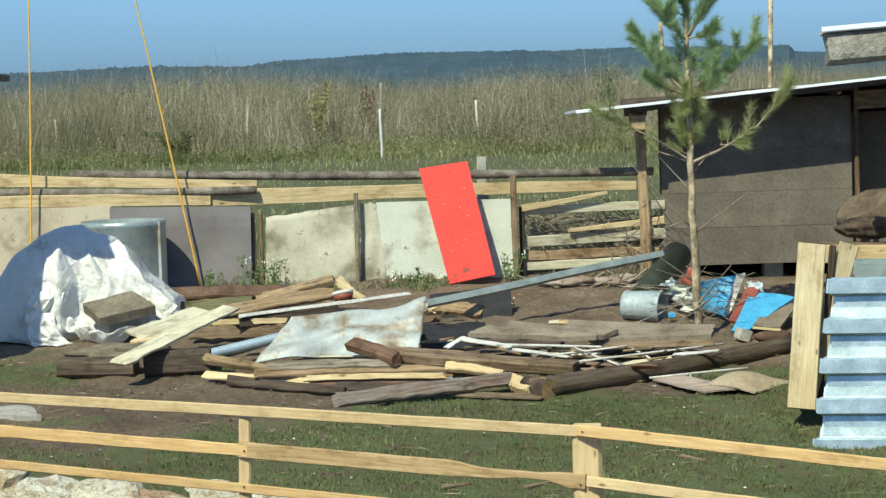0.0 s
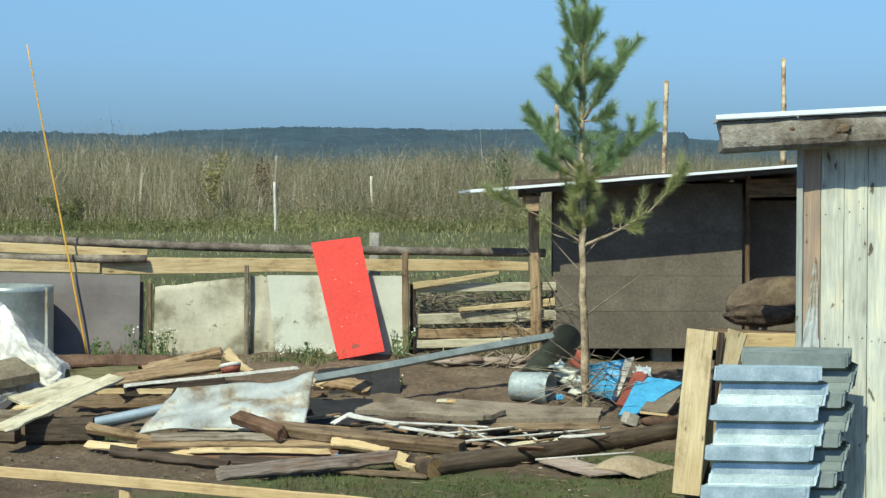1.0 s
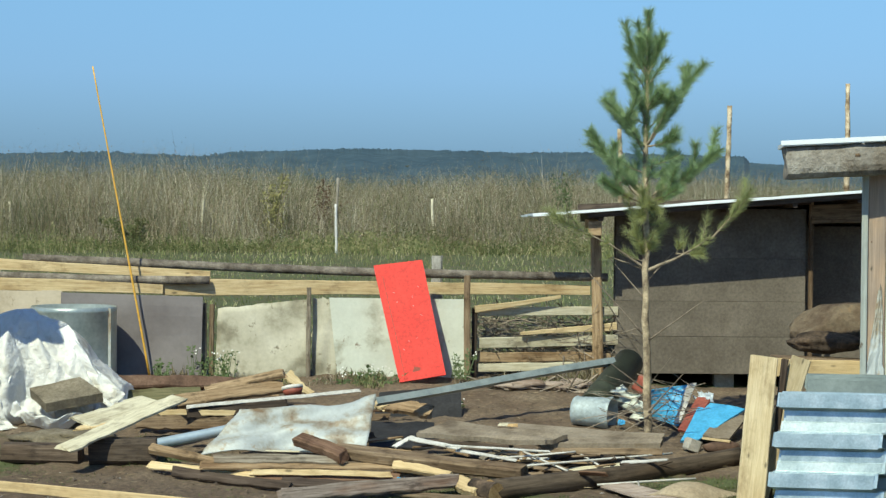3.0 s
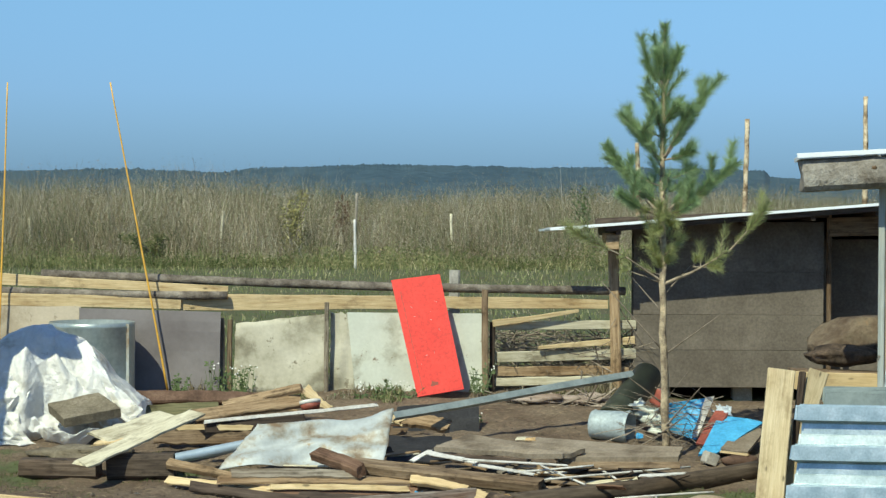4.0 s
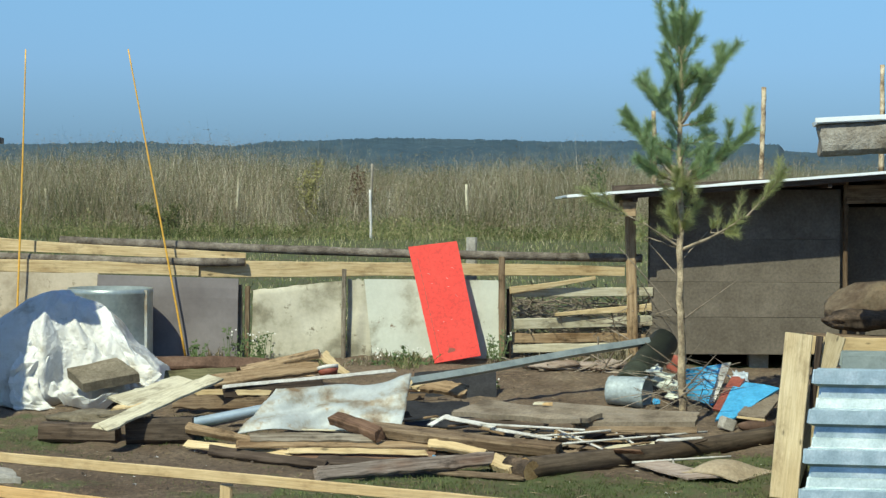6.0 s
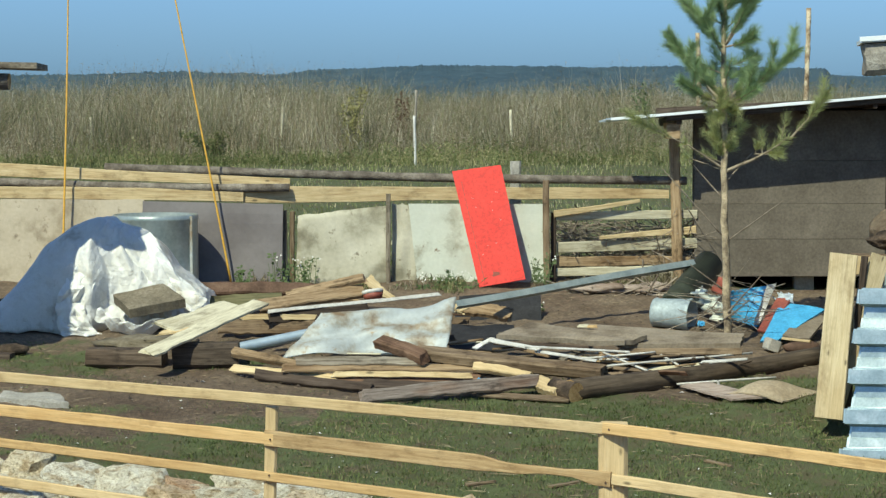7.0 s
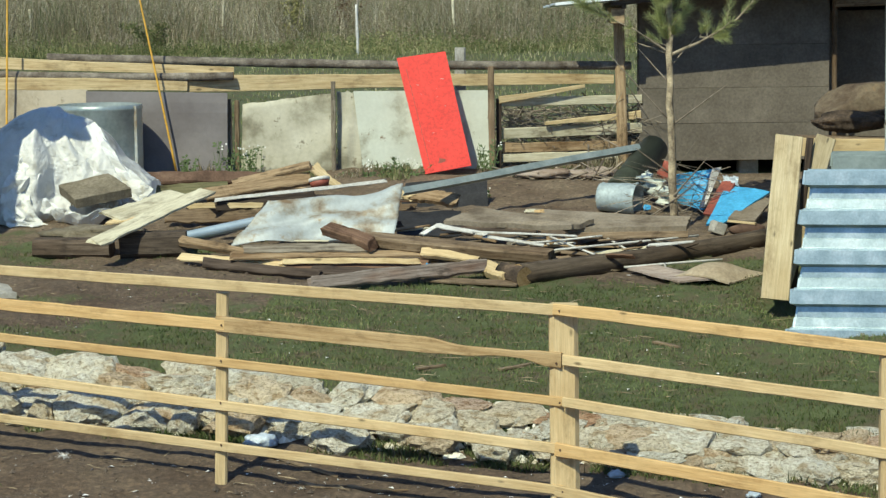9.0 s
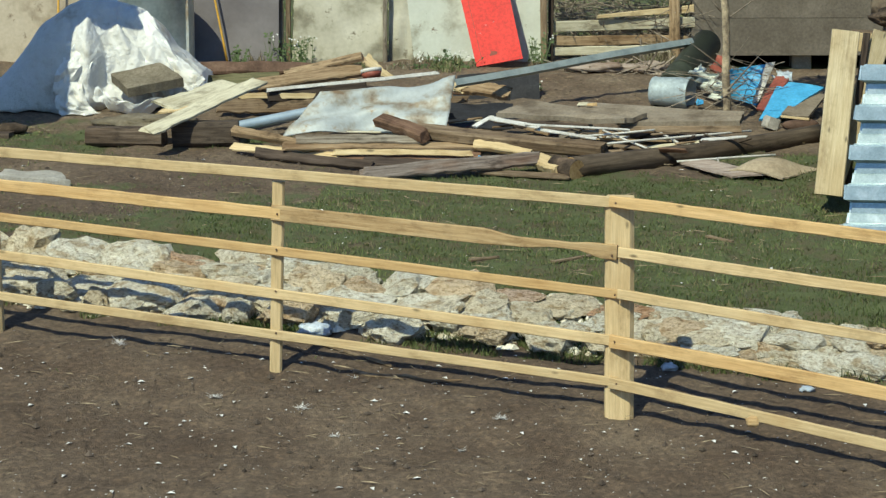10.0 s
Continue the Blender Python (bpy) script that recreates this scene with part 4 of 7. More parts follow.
# ---- barn ----
def build_barn():
    c = (3.052, 16.450, 0.616)
    barn = thing("barn", (c[0], 16.45, -0.5), "barn of silver-grey vertical boards under a log eave beam", "barn")
    zt = 2.063
    plank("corner_strip", (c[0] + 0.018, 16.425, -1.0), (c[0] + 0.018, 16.425, zt), 0.045, 0.02, M_BARN, 0, barn, "grey metal corner strip", rough=0.02)
    x = c[0] + 0.045
    rnd = random.Random(3)
    for i in range(15):
        w = (0.135, 0.165, 0.17, 0.165, 0.16, 0.175)[i % 6] * rnd.uniform(0.96, 1.05)
        y = 16.45 + rnd.uniform(-0.006, 0.006)
        ob = plank("wall_board", (x + w / 2, y, -1.0 + rnd.uniform(0, 0.04)), (x + w / 2 + rnd.uniform(-0.006, 0.006), y, zt + 0.1), w - 0.006, 0.025, M_BARN if i else M_REDBOARD, 0, barn, rough=0.012, segs=9)
        for nz in (zt - 0.5, 0.62):
            for nx_ in (-0.3, 0.28):
                if rnd.random() < 0.35:
                    continue
                hb = bmesh.new()
                bmesh.ops.create_cone(hb, cap_ends=True, segments=7, radius1=0.006, radius2=0.004, depth=0.004)
                part("nail", hb, M_RUST, ob, m=Matrix.Translation((x + w / 2 + nx_ * w, y - 0.0145, nz + rnd.uniform(-0.03, 0.03))) @ Matrix.Rotation(radians(90), 4, "X"))
        x += w
    xe = x
    bm = box_bm(c[0] + 0.05, c[0] + 0.08, 16.47, 20.2, -0.5, zt, 0)
    for v in bm.verts:
        v.co.x += 0.21 * (v.co.y - 16.47)
    part("side_wall", bm, M_BARN, barn)
    part("back_wall", box_bm(c[0] + 0.80, xe, 20.2, 20.23, -0.5, zt, 0), M_BARN, barn)
    part("end_wall", box_bm(xe, xe + 0.03, 16.45, 20.2, -0.5, zt, 0), M_BARN, barn)
    # flaked patch of tin nailed on the boards
    sa = [(3.084, 16.420, 0.544), (3.217, 16.420, 0.543), (3.197, 16.420, 1.230), (3.169, 16.420, 1.156)]
    part("tin_patch", sheet_bm(sa, (6, 10), 0.004, 0.012, 2, 5, 0.05), M_TIN, barn, "pale flaking tin patch")
    a, b = (2.459, 16.250, 2.101), (4.021, 16.250, 2.188)
    d = Vector(b) - Vector(a)
    # rough round-edged log, squared by axe
    bm = bmesh.new()
    L, rings = d.length * 1.65, []
    for q in range(101):
        f = q / 100 * L
        ring = []
        for t in range(20):
            an = 2 * math.pi * t / 20
            cy, cz = math.cos(an), math.sin(an)
            k_ = 1 / (abs(cy) ** 3.2 + abs(cz) ** 3.2) ** (1 / 3.2)
            p = Vector((f, cy * k_ * 0.110, cz * k_ * 0.120))
            swell = sum(0.016 * math.exp(-((f - c_) / 0.07) ** 2) * max(0, -cy) for c_ in (0.50, 0.87, 1.50, 1.72))
            p *= 1 + 0.05 * noise.noise(p * 5) + 0.045 * noise.noise(Vector((f * 9, cy * 2, cz * 2))) + 0.03 * noise.noise(Vector((f * 26, cy * 5, cz * 5)))
            p.y -= swell
            if q == 0:
                p.x += 0.02 * noise.noise(p * 14)
            ring.append(bm.verts.new(p))
        rings.append(ring)
    for p, q in zip(rings, rings[1:]):
        for t in range(20):
            bm.faces.new((p[t], p[(t + 1) % 20], q[(t + 1) % 20], q[t]))
    bm.faces.new(rings[0][::-1])
    bm.faces.new(rings[-1])
    part("eave_beam", bm, M_BEAM, barn, "weathered squared eave log", axes(a, b, 0))
    for u, kz, ks in ((0.32, 0.03, 0.025), (0.555, 0.01, 0.060), (0.96, 0.03, 0.045), (1.10, 0.045, 0.055)):
        kb = lump_bm((ks * 0.7, 0.007, ks * 0.5), int(u * 100), 3, 0.7, 2.6)
        bmesh.ops.translate(kb, verts=kb.verts, vec=Vector(a) + d * u + Vector((0, -0.124, kz)))
        part("knot", kb, M_BROWN, barn, "dark knot in the beam")
    k = d.z / d.x
    z0 = a[2] + 0.135
    part("roof_edge", sheet_bm([(a[0] - 0.03, 16.14, z0 - 0.004), (c[0] - 0.06, 16.14, z0 - 0.004 + k * (c[0] - 0.03 - a[0])), (c[0] - 0.06, 16.40, z0 - 0.022 + k * (c[0] - 0.03 - a[0])), (a[0] - 0.03, 16.40, z0 - 0.022)], (8, 3), 0.03, 0.006, 4), M_ROOF, barn, "pale metal over the beam end")
    c4 = [(c[0] - 0.05, 16.14, z0 + k * (c[0] - 0.05 - a[0])), (xe + 0.2, 16.14, z0 + k * (xe + 0.23 - a[0])), (xe + 0.2, 20.4, z0 + k * (xe + 0.23 - a[0]) - 0.3), (c[0] + 0.75, 20.4, z0 - 0.3 + k * (c[0] - a[0]))]
    roof = part("roof", sheet_bm(c4, (30, 6), 0.03, 0.012, 5, 8), M_ROOF, barn, "pale metal sheet roof")
    plank("drip_edge", (a[0] - 0.05, 16.12, z0 + 0.004), (xe + 0.2, 16.12, z0 + 0.004 + k * (xe + 0.25 - a[0])), 0.034, 0.008, M_ROOF, 90, roof, "bright folded metal drip edge", rough=0.02, segs=20)


build_barn()


# ---- corrugated sheets beside the barn ----
def corrugated_bm(width, ribs, pitch, depth, th=0.004, shift=0.0, rnd=None):
    """Ribs run along x; the sheet stands in z."""
    prof = []
    for r in range(ribs):
        z = r * pitch
        prof += [(z, -depth), (z + pitch * 0.35, -depth - 0.001), (z + pitch * 0.40, -0.012), (z + pitch * 0.66, -0.007), (z + pitch * 0.68, 0.004), (z + pitch * 0.955, 0.004)]
    prof += [(ribs * pitch, -depth), (ribs * pitch + pitch * 0.35, -depth - 0.004)]
    bm = bmesh.new()
    cols = 6
    lay = []
    for s in (0, th):
        rows = []
        for z, y in prof:
            rows.append([bm.verts.new((width * i / cols + 0.105 * z + 0.75 * (y + depth / 2) + (rnd.uniform(-0.005, 0.005) if i in (0, cols) else 0), y + s + 0.0010 * math.sin(9 * i / cols + 5 * z), z)) for i in range(cols + 1)])
        lay.append(rows)
    for rows in lay:
        for p, q in zip(rows, rows[1:]):
            for i in range(cols):
                bm.faces.new((p[i], p[i + 1], q[i + 1], q[i]))
    a, b = lay
    for k in range(len(prof) - 1):
        for i in (0, cols):
            bm.faces.new((a[k][i], a[k + 1][i], b[k + 1][i], b[k][i]))
    for k in (0, len(prof) - 1):
        for i in range(cols):
            bm.faces.new((a[k][i], a[k][i + 1], b[k][i + 1], b[k][i]))
    return bm


def corrugated(at, width, ribs, pitch, depth, lean, yaw, label, roll=0.0):
    bm = corrugated_bm(width, ribs, pitch, depth, rnd=RND)
    ob = finish("corrugated_sheet", bm, M_ZINCDULL if "dull" in label else M_ZINC, pose(*at, -lean, roll, yaw))
    return tagged(ob, label, "metal sheet", "corrugated sheets by the barn")


cb = (2.275, 15.750, -0.745)
for i in range(4):
    corrugated((cb[0] + (0.0, 0.016, -0.010, 0.022)[i], cb[1] + 0.011 * i + 0.06, cb[2] + (0.0, 0.008, 0.003, 0.012)[i]), 0.715 + (0.0, 0.012, 0.024, 0.006)[i], 4, 0.283, 0.070, 13, -9, "bright galvanised corrugated sheet leaning on its edge", 0.0)
for i in range(6):
    corrugated((cb[0] + 0.215 + 0.014 * (i % 2), cb[1] + 0.17 + 0.02 * i, cb[2] + 0.085 + 0.008 * i), 0.72 + 0.010 * i, 4, 0.283, 0.070, 13, -8, "dull galvanised corrugated sheet in the rear stack", 0.0)

# planks and bench beside the corrugated sheets
plank("leaning_plank", (2.253, 16.450, -0.510), (2.399, 16.750, 0.675), 0.205, 0.045, M_PLANK, 0, None, "sawn yellow plank standing on end against the stack", "plank", "", rough=0.02)
plank("leaning_board", (2.318, 16.700, -0.488), (2.690, 16.850, 0.659), 0.15, 0.05, M_PLANK, 0, None, "second sawn board behind the leaning plank", "plank", "", rough=0.02)
plank("dark_prop", (2.424, 16.750, -0.503), (2.563, 16.800, 0.655), 0.05, 0.05, M_DARKWOOD, 0, None, "dark upright batten behind the plank", "batten")


def build_bench():
    za = (2.910, 17.400, 0.624)
    bench = thing("bench", (za[0], 17.4, -0.42), "rough bench of sawn boards beside the barn", "bench")
    plank("seat_board", (2.550, 17.350, 0.624), (3.253, 17.350, 0.600), 0.26, 0.03, M_BROWN, 0, bench)
    plank("front_board", (2.555, 17.200, 0.561), (3.225, 17.200, 0.541), 0.14, 0.03, M_FRESH, 90, bench)
    for px in (2.726, 3.121):
        plank("leg", (px, 17.35, -0.45), (px, 17.35, za[2] - 0.02), 0.08, 0.08, M_BROWN, 0, bench)
    return za


za = build_bench()


sack = lump_bm((0.42, 0.28, 0.24), 5, 4, 0.16, 1.1, 0.55)
for v in sack.verts:
    for nrm, k in ((Vector((-0.55, -0.35, 0.75)), 0.165), (Vector((0.05, -0.75, 0.66)), 0.175), (Vector((-0.1, -0.98, 0.1)), 0.19), (Vector((-0.05, 0.0, 1.0)), 0.165), (Vector((-0.8, -0.6, 0.0)), 0.31)):
        nrm = nrm.normalized()
        over = v.co.dot(nrm) - k
        if over > 0:
            v.co -= nrm * over * 0.96
    v.co += v.co.normalized() * 0.012 * noise.noise(v.co * 18)
bmesh.ops.translate(sack, verts=sack.verts, vec=Vector((3.164, 17.850, 0.845)))
solo("root_clump", sack, M_CLUMP, "rust-brown clump of earth and bark on the bench", "clump")
slab = lump_bm((0.30, 0.18, 0.085), 9, 4, 0.22, 1.6)
bmesh.ops.translate(slab, verts=slab.verts, vec=Vector((2.988, 17.550, 0.727)))
solo("bark_slab", slab, M_DARKBARK, "dark slab of bark under the brown clump", "bark")


# ---- back fence ----
def build_back_fence():
    o = (-1.339, 23.000, -0.052)
    f = thing("back_fence", (o[0], 23.0, 0.0), "patched back fence of logs, slabs and old posts", "fence")
    log("log_rail", (-4.235, 23.000, 1.162), (1.718, 23.280, 1.021), 0.046, 0.042, None, f, "grey barked log rail", rough=0.1, segs=20)
    log("log_rail", (-5.922, 22.905, 1.036), (-2.325, 22.905, 0.985), 0.042, 0.040, None, f, "grey barked log rail", rough=0.1, segs=14)
    plank("slab_rail", (-5.933, 22.965, 1.173), (-2.331, 22.965, 1.012), 0.15, 0.03, M_YELLOW, 90, f, "yellow slab with a wavy edge", taper=0.5, rough=0.08)
    plank("slab_rail", (-5.915, 22.865, 0.927), (-2.796, 22.865, 0.883), 0.125, 0.03, M_YELLOW, 90, f, rough=0.05)
    plank("slab_rail", (-2.811, 22.900, 0.888), (1.543, 23.260, 0.879), 0.17, 0.03, M_YELLOW, 90, f, taper=0.6, rough=0.07, segs=12)
    # right bay
    plank("split_rail", (0.356, 22.920, 0.683), (1.234, 23.100, 0.808), 0.07, 0.03, M_YELLOW, 90, f, taper=0.5, rough=0.12)
    plank("split_rail", (0.392, 23.000, 0.661), (1.833, 23.290, 0.660), 0.09, 0.03, M_PALE, 90, f, rough=0.05)
    plank("split_rail", (0.827, 23.030, 0.436), (1.821, 23.290, 0.503), 0.08, 0.03, M_YELLOW, 90, f, taper0=0.4, rough=0.1)
    plank("split_rail", (0.389, 23.000, 0.339), (1.834, 23.310, 0.362), 0.11, 0.03, M_PALE, 90, f, rough=0.05)
    plank("split_rail", (0.388, 23.020, 0.199), (1.764, 23.310, 0.177), 0.10, 0.03, M_TANWOOD, 90, f, rough=0.12)
    plank("split_rail", (0.387, 22.990, 0.080), (1.582, 23.200, 0.105), 0.085, 0.03, M_PALE, 90, f, rough=0.1)
    # posts
    for a, b, w, mt in (
        ((-1.325, 22.830, -0.079), (-1.322, 22.840, 0.895), 0.045, M_GREYWOOD),
        ((0.281, 22.850, 0.040), (0.278, 22.850, 1.029), 0.065, M_BROWN),
        ((0.346, 22.950, 0.049), (0.357, 22.950, 0.698), 0.055, M_DARKWOOD),
        ((-2.390, 22.900, -0.033), (-2.399, 22.900, 0.728), 0.075, M_GREYWOOD),
        ((-2.314, 22.950, -0.038), (-2.312, 22.950, 0.713), 0.05, M_BROWN),
        ((-5.364, 22.930, -0.004), (-5.352, 22.930, 0.779), 0.055, M_BROWN),
        ((-0.039, 23.450, -0.013), (-0.027, 23.450, 1.207), 0.12, M_CONCRETE),
        ((-2.814, 23.100, -0.045), (-2.791, 23.100, 1.071), 0.06, M_CONCRETE),
    ):
        plank("post", (a[0], a[1], -0.08), b, w, w * 0.9, mt, 0, f, rough=0.1)


build_back_fence()

PANELS = "sheets closing the back fence"
sheet("fence_sheet", [(-5.306, 22.830, 0.003), (-3.829, 22.830, 0.005), (-3.812, 22.855, 0.845), (-5.286, 22.855, 0.851)], M_SHEETBEIGE, "stained beige board closing the back fence", "fence sheet", PANELS, wave=0.02, seed=1)
sheet("fence_sheet", [(-3.836, 22.800, -0.010), (-2.403, 22.800, -0.014), (-2.390, 22.830, 0.794), (-3.820, 22.830, 0.828)], M_SHEETDARK, "dark grey-brown metal sheet closing the back fence", "fence sheet", PANELS, wave=0.025, seed=2)
sheet("fence_sheet", [(-2.272, 22.880, -0.022), (-1.315, 22.880, -0.055), (-1.317, 22.920, 0.777), (-2.252, 22.920, 0.673)], M_SHEETGREY, "dirty grey sheet with a bent torn edge", "fence sheet", PANELS, n=(16, 12), wave=0.04, seed=3, edge=0.008)
sheet("fence_sheet", [(-1.295, 22.930, -0.065), (-1.041, 22.930, -0.062), (-1.088, 22.950, 0.785), (-1.289, 22.950, 0.793)], M_SHEETGREY, "narrow mud-stained strip beside a post", "fence sheet", PANELS, wave=0.03, seed=4, edge=0.02)
sheet("fence_sheet", [(-1.028, 22.880, -0.046), (0.258, 22.880, -0.002), (0.249, 22.930, 0.786), (-1.121, 22.930, 0.792)], M_SHEETWHITE, "chalky white sheet with rust spots", "fence sheet", PANELS, wave=0.025, seed=5)


# red board leaning on the fence
def build_red_board():
    c = [(-0.395, 22.450, -0.025), (0.067, 22.450, 0.055), (-0.181, 22.800, 1.184), (-0.672, 22.800, 1.122)]
    rb = thing("red_board", c[0], "bright red painted board with scratches leaning on the fence", "board")
    part("board", sheet_bm(c, (6, 10), 0.022, 0.006, 3, 2), M_REDPAINT, rb)
    v = [Vector(p) for p in c]
    n = (v[1] - v[0]).cross(v[3] - v[0]).normalized()
    n = n if n.y < 0 else -n
    rnd = random.Random(2)
    for k in range(10):
        u, w = rnd.uniform(0.2, 0.8), rnd.uniform(0.25, 0.8)
        p = v[0].lerp(v[1], u).lerp(v[3].lerp(v[2], u), w) + n * 0.0135
        a = (v[1] - v[0]).normalized() * rnd.uniform(0.006, 0.022) * (1 if rnd.random() < 0.6 else -1) + (v[3] - v[0]).normalized() * rnd.uniform(-0.02, 0.02)
        part("scratch", sheet_bm([p, p + a, p + a + (v[3] - v[0]).normalized() * 0.003, p + (v[3] - v[0]).normalized() * 0.003], (2, 1), 0.002, 0, k), M_WHITEPAINT, rb, "pale scratch")
    ex, ey = (v[1] - v[0]).normalized(), (v[3] - v[0]).normalized()
    p = v[0].lerp(v[1], 0.14) + n * 0.0135
    part("groove", sheet_bm([p + ey * 0.05, p + ex * 0.004 + ey * 0.05, p + ex * 0.004 + ey * 1.1, p + ey * 1.1], (1, 8), 0.002, 0, 7), M_REDBROWN, rb)
    p = v[0].lerp(v[1], 0.42).lerp(v[3].lerp(v[2], 0.42), 0.07) + n * 0.014
    part("stain", sheet_bm([p + Vector((-0.035, 0, -0.03)), p + Vector((0.035, 0, -0.025)), p + Vector((0.03, 0.01, 0.03)), p + Vector((-0.03, 0.01, 0.035))], (4, 4), 0.002, 0.0, 8, edge=0.2), M_REDBROWN, rb, "dark mud stain")


build_red_board()


# brushwood behind the right bay
def twig_heap(name, centre, size, count, seed, label, r=0.006):
    rnd = random.Random(seed)
    vs, fs = [], []
    for _ in range(count):
        c = Vector(centre) + Vector((rnd.uniform(-1, 1) * size[0], rnd.uniform(-1, 1) * size[1], rnd.random() ** 1.4 * size[2]))
        d = Vector((rnd.gauss(0, 1), rnd.gauss(0, 0.5), rnd.gauss(0, 0.35))).normalized() * rnd.uniform(0.12, 0.4)
        s = d.cross(Vector((0, 1, 0.2))).normalized() * rnd.uniform(0.5, 1.2) * r
        t = d.cross(s).normalized() * s.length
        i = len(vs)
        vs += [c - d + s, c - d - s, c - d + t, c + d + s * 0.4, c + d - s * 0.4, c + d + t * 0.4]
        fs += [(i, i + 1, i + 4, i + 3), (i + 1, i + 2, i + 5, i + 4), (i + 2, i, i + 3, i + 5)]
    return tagged(pydata(name, [tuple(v) for v in vs], fs, M_TWIG), label, "brushwood", kind="stuff")


twig_heap("brushwood", (1.134, 23.500, -0.059), (0.75, 0.3, 0.62), 650, 5, "heap of dry brushwood behind the fence rails")
twig_heap("bark_scraps", (0.958, 22.200, -0.086), (0.45, 0.2, 0.05), 46, 6, "scraps of bark and sticks on the soil", 0.012)
for k, (bx, by, bw) in enumerate(((0.80, 22.15, 0.30), (1.12, 22.22, 0.22), (1.34, 22.30, 0.17))):
    bm = lump_bm((bw, 0.13, 0.055), 41 + k, 3, 0.55, 2.4, 0.5)
    bmesh.ops.translate(bm, verts=bm.verts, vec=Vector((bx, by, ground_z(bx, by) + 0.025)))
    solo("bark_mound", bm, M_PINKBOARD, "low crumpled heap of pinkish bark on the soil", "bark", "bark heaps")
twig_heap("dead_branches", (1.871, 19.900, -0.143), (0.32, 0.2, 0.36), 55, 8, "bare dead branches round the foot of the pine", 0.004)


# ---- weeds with white flowers ----
def weed(at, h, w, seed, flowers):
    rnd = random.Random(seed)
    o = Vector(at)
    e = thing("flowering_weed", o, "green weed with small white flowers by the back fence" if flowers else "green leafy weed growing by the back fence", "weed", "weeds by the back fence")
    vs, fs, pv, pf = [], [], [], []
    for _ in range(int(9 + 34 * w)):
        b = Vector((rnd.gauss(0, w * 0.3), rnd.gauss(0, 0.05), 0))
        t = b + Vector((rnd.gauss(0, w * 0.35), rnd.gauss(0, 0.06), h * rnd.uniform(0.45, 1.0)))
        s = Vector((0.004, 0, 0))
        i = len(vs)
        vs += [b - s, b + s, t + s * 0.5, t - s * 0.5]
        fs.append((i, i + 1, i + 2, i + 3))
        for _ in range(6):
            p = b.lerp(t, rnd.uniform(0.1, 1) ** 1.3)
            d = Vector((rnd.gauss(0, 1), rnd.gauss(0, 0.6), rnd.uniform(-0.3, 0.8))).normalized() * rnd.uniform(0.02, 0.055)
            q = Vector((d.z, 0, -d.x)) * 0.28
            i = len(vs)
            vs += [p, p + d * 0.5 + q, p + d, p + d * 0.5 - q]
            fs.append((i, i + 1, i + 2, i + 3))
        if flowers and rnd.random() < 0.3:
            for _ in range(3):
                p = t + Vector((rnd.gauss(0, 0.025), rnd.gauss(0, 0.02), rnd.gauss(0, 0.02)))
                i = len(pv)
                pv += [p + Vector((-0.010, -0.01, 0)), p + Vector((0, -0.012, -0.009)), p + Vector((0.010, -0.01, 0)), p + Vector((0, -0.008, 0.010))]
                pf.append((i, i + 1, i + 2, i + 3))
    f = pydata("foliage", [tuple(v) for v in vs], fs, M_LEAF)
    f.parent = e
    if pf:
        g = pydata("blossom", [tuple(v) for v in pv], pf, M_PETAL)
        g.parent = e
        g["label"] = "small white flower heads"


weed((-2.371, 22.600, -0.027), 0.38, 0.26, 1, True)
weed((-2.136, 22.650, -0.034), 0.32, 0.12, 2, True)
weed((-2.770, 22.500, 0.002), 0.20, 0.12, 3, False)
weed((-0.605, 22.500, -0.061), 0.20, 0.36, 4, True)
weed((-0.944, 22.500, -0.068), 0.07, 0.40, 5, False)
weed((0.232, 22.600, 0.002), 0.30, 0.24, 6, True)
weed((0.170, 21.200, -0.167), 0.10, 0.10, 7, True)


blade_field("fence_grass", M_WEEDY, 2600, lambda r: (r.uniform(-2.9, 1.6), r.uniform(22.25, 22.86)), lambda x, y, r: r.uniform(0.03, 0.20), lambda r: r.uniform(0.003, 0.007), lambda x, y, r: max(0.0, 0.35 + 1.5 * noise.noise(Vector((x * 1.7, y, 71)))) if not -0.55 < x < 0.15 else 0, "dry grass and weeds along the foot of the back fence", 19, 0.35)
blade_field("fence_weeds", M_GREENWEED, 2600, lambda r: (r.uniform(-2.9, 1.6), r.uniform(22.2, 22.86)), lambda x, y, r: r.uniform(0.02, 0.14), lambda r: r.uniform(0.004, 0.009), lambda x, y, r: max(0.0, 0.25 + 1.6 * noise.noise(Vector((x * 1.9, y, 73)))) if not -0.55 < x < 0.15 else 0, "green weeds along the foot of the back fence", 20, 0.45)


# ---- tarpaulin heap ----
T0 = Vector((-3.906, 20.789, -0.169))
hx = [-4.95, -4.78, -4.58, -4.27, -4.06, -3.87, -3.74, -3.62, -3.45, -3.28, -3.15, -2.96, -2.87]
hz = [-0.26, -0.10, 0.15, 0.52, 0.67, 0.74, 0.735, 0.69, 0.61, 0.46, 0.27, 0.12, 0.06]


def crease(p, seed=0.0):
    """Sharp cloth creases at three sizes, about -1 to 1."""
    q = Vector(p) + Vector((seed * 5.1, seed * 2.3, seed))
    w = Vector((noise.noise(q * 2.1), noise.noise(q * 2.1 + Vector((7, 0, 0))), noise.noise(q * 2.1 + Vector((0, 9, 0))))) * 0.25
    q = q + w
    return 0.55 * (1 - 3 * abs(noise.noise(q * 3.4))) + 0.30 * (1 - 3 * abs(noise.noise(q * 7.5))) + 0.15 * (1 - 3 * abs(noise.noise(q * 15)))


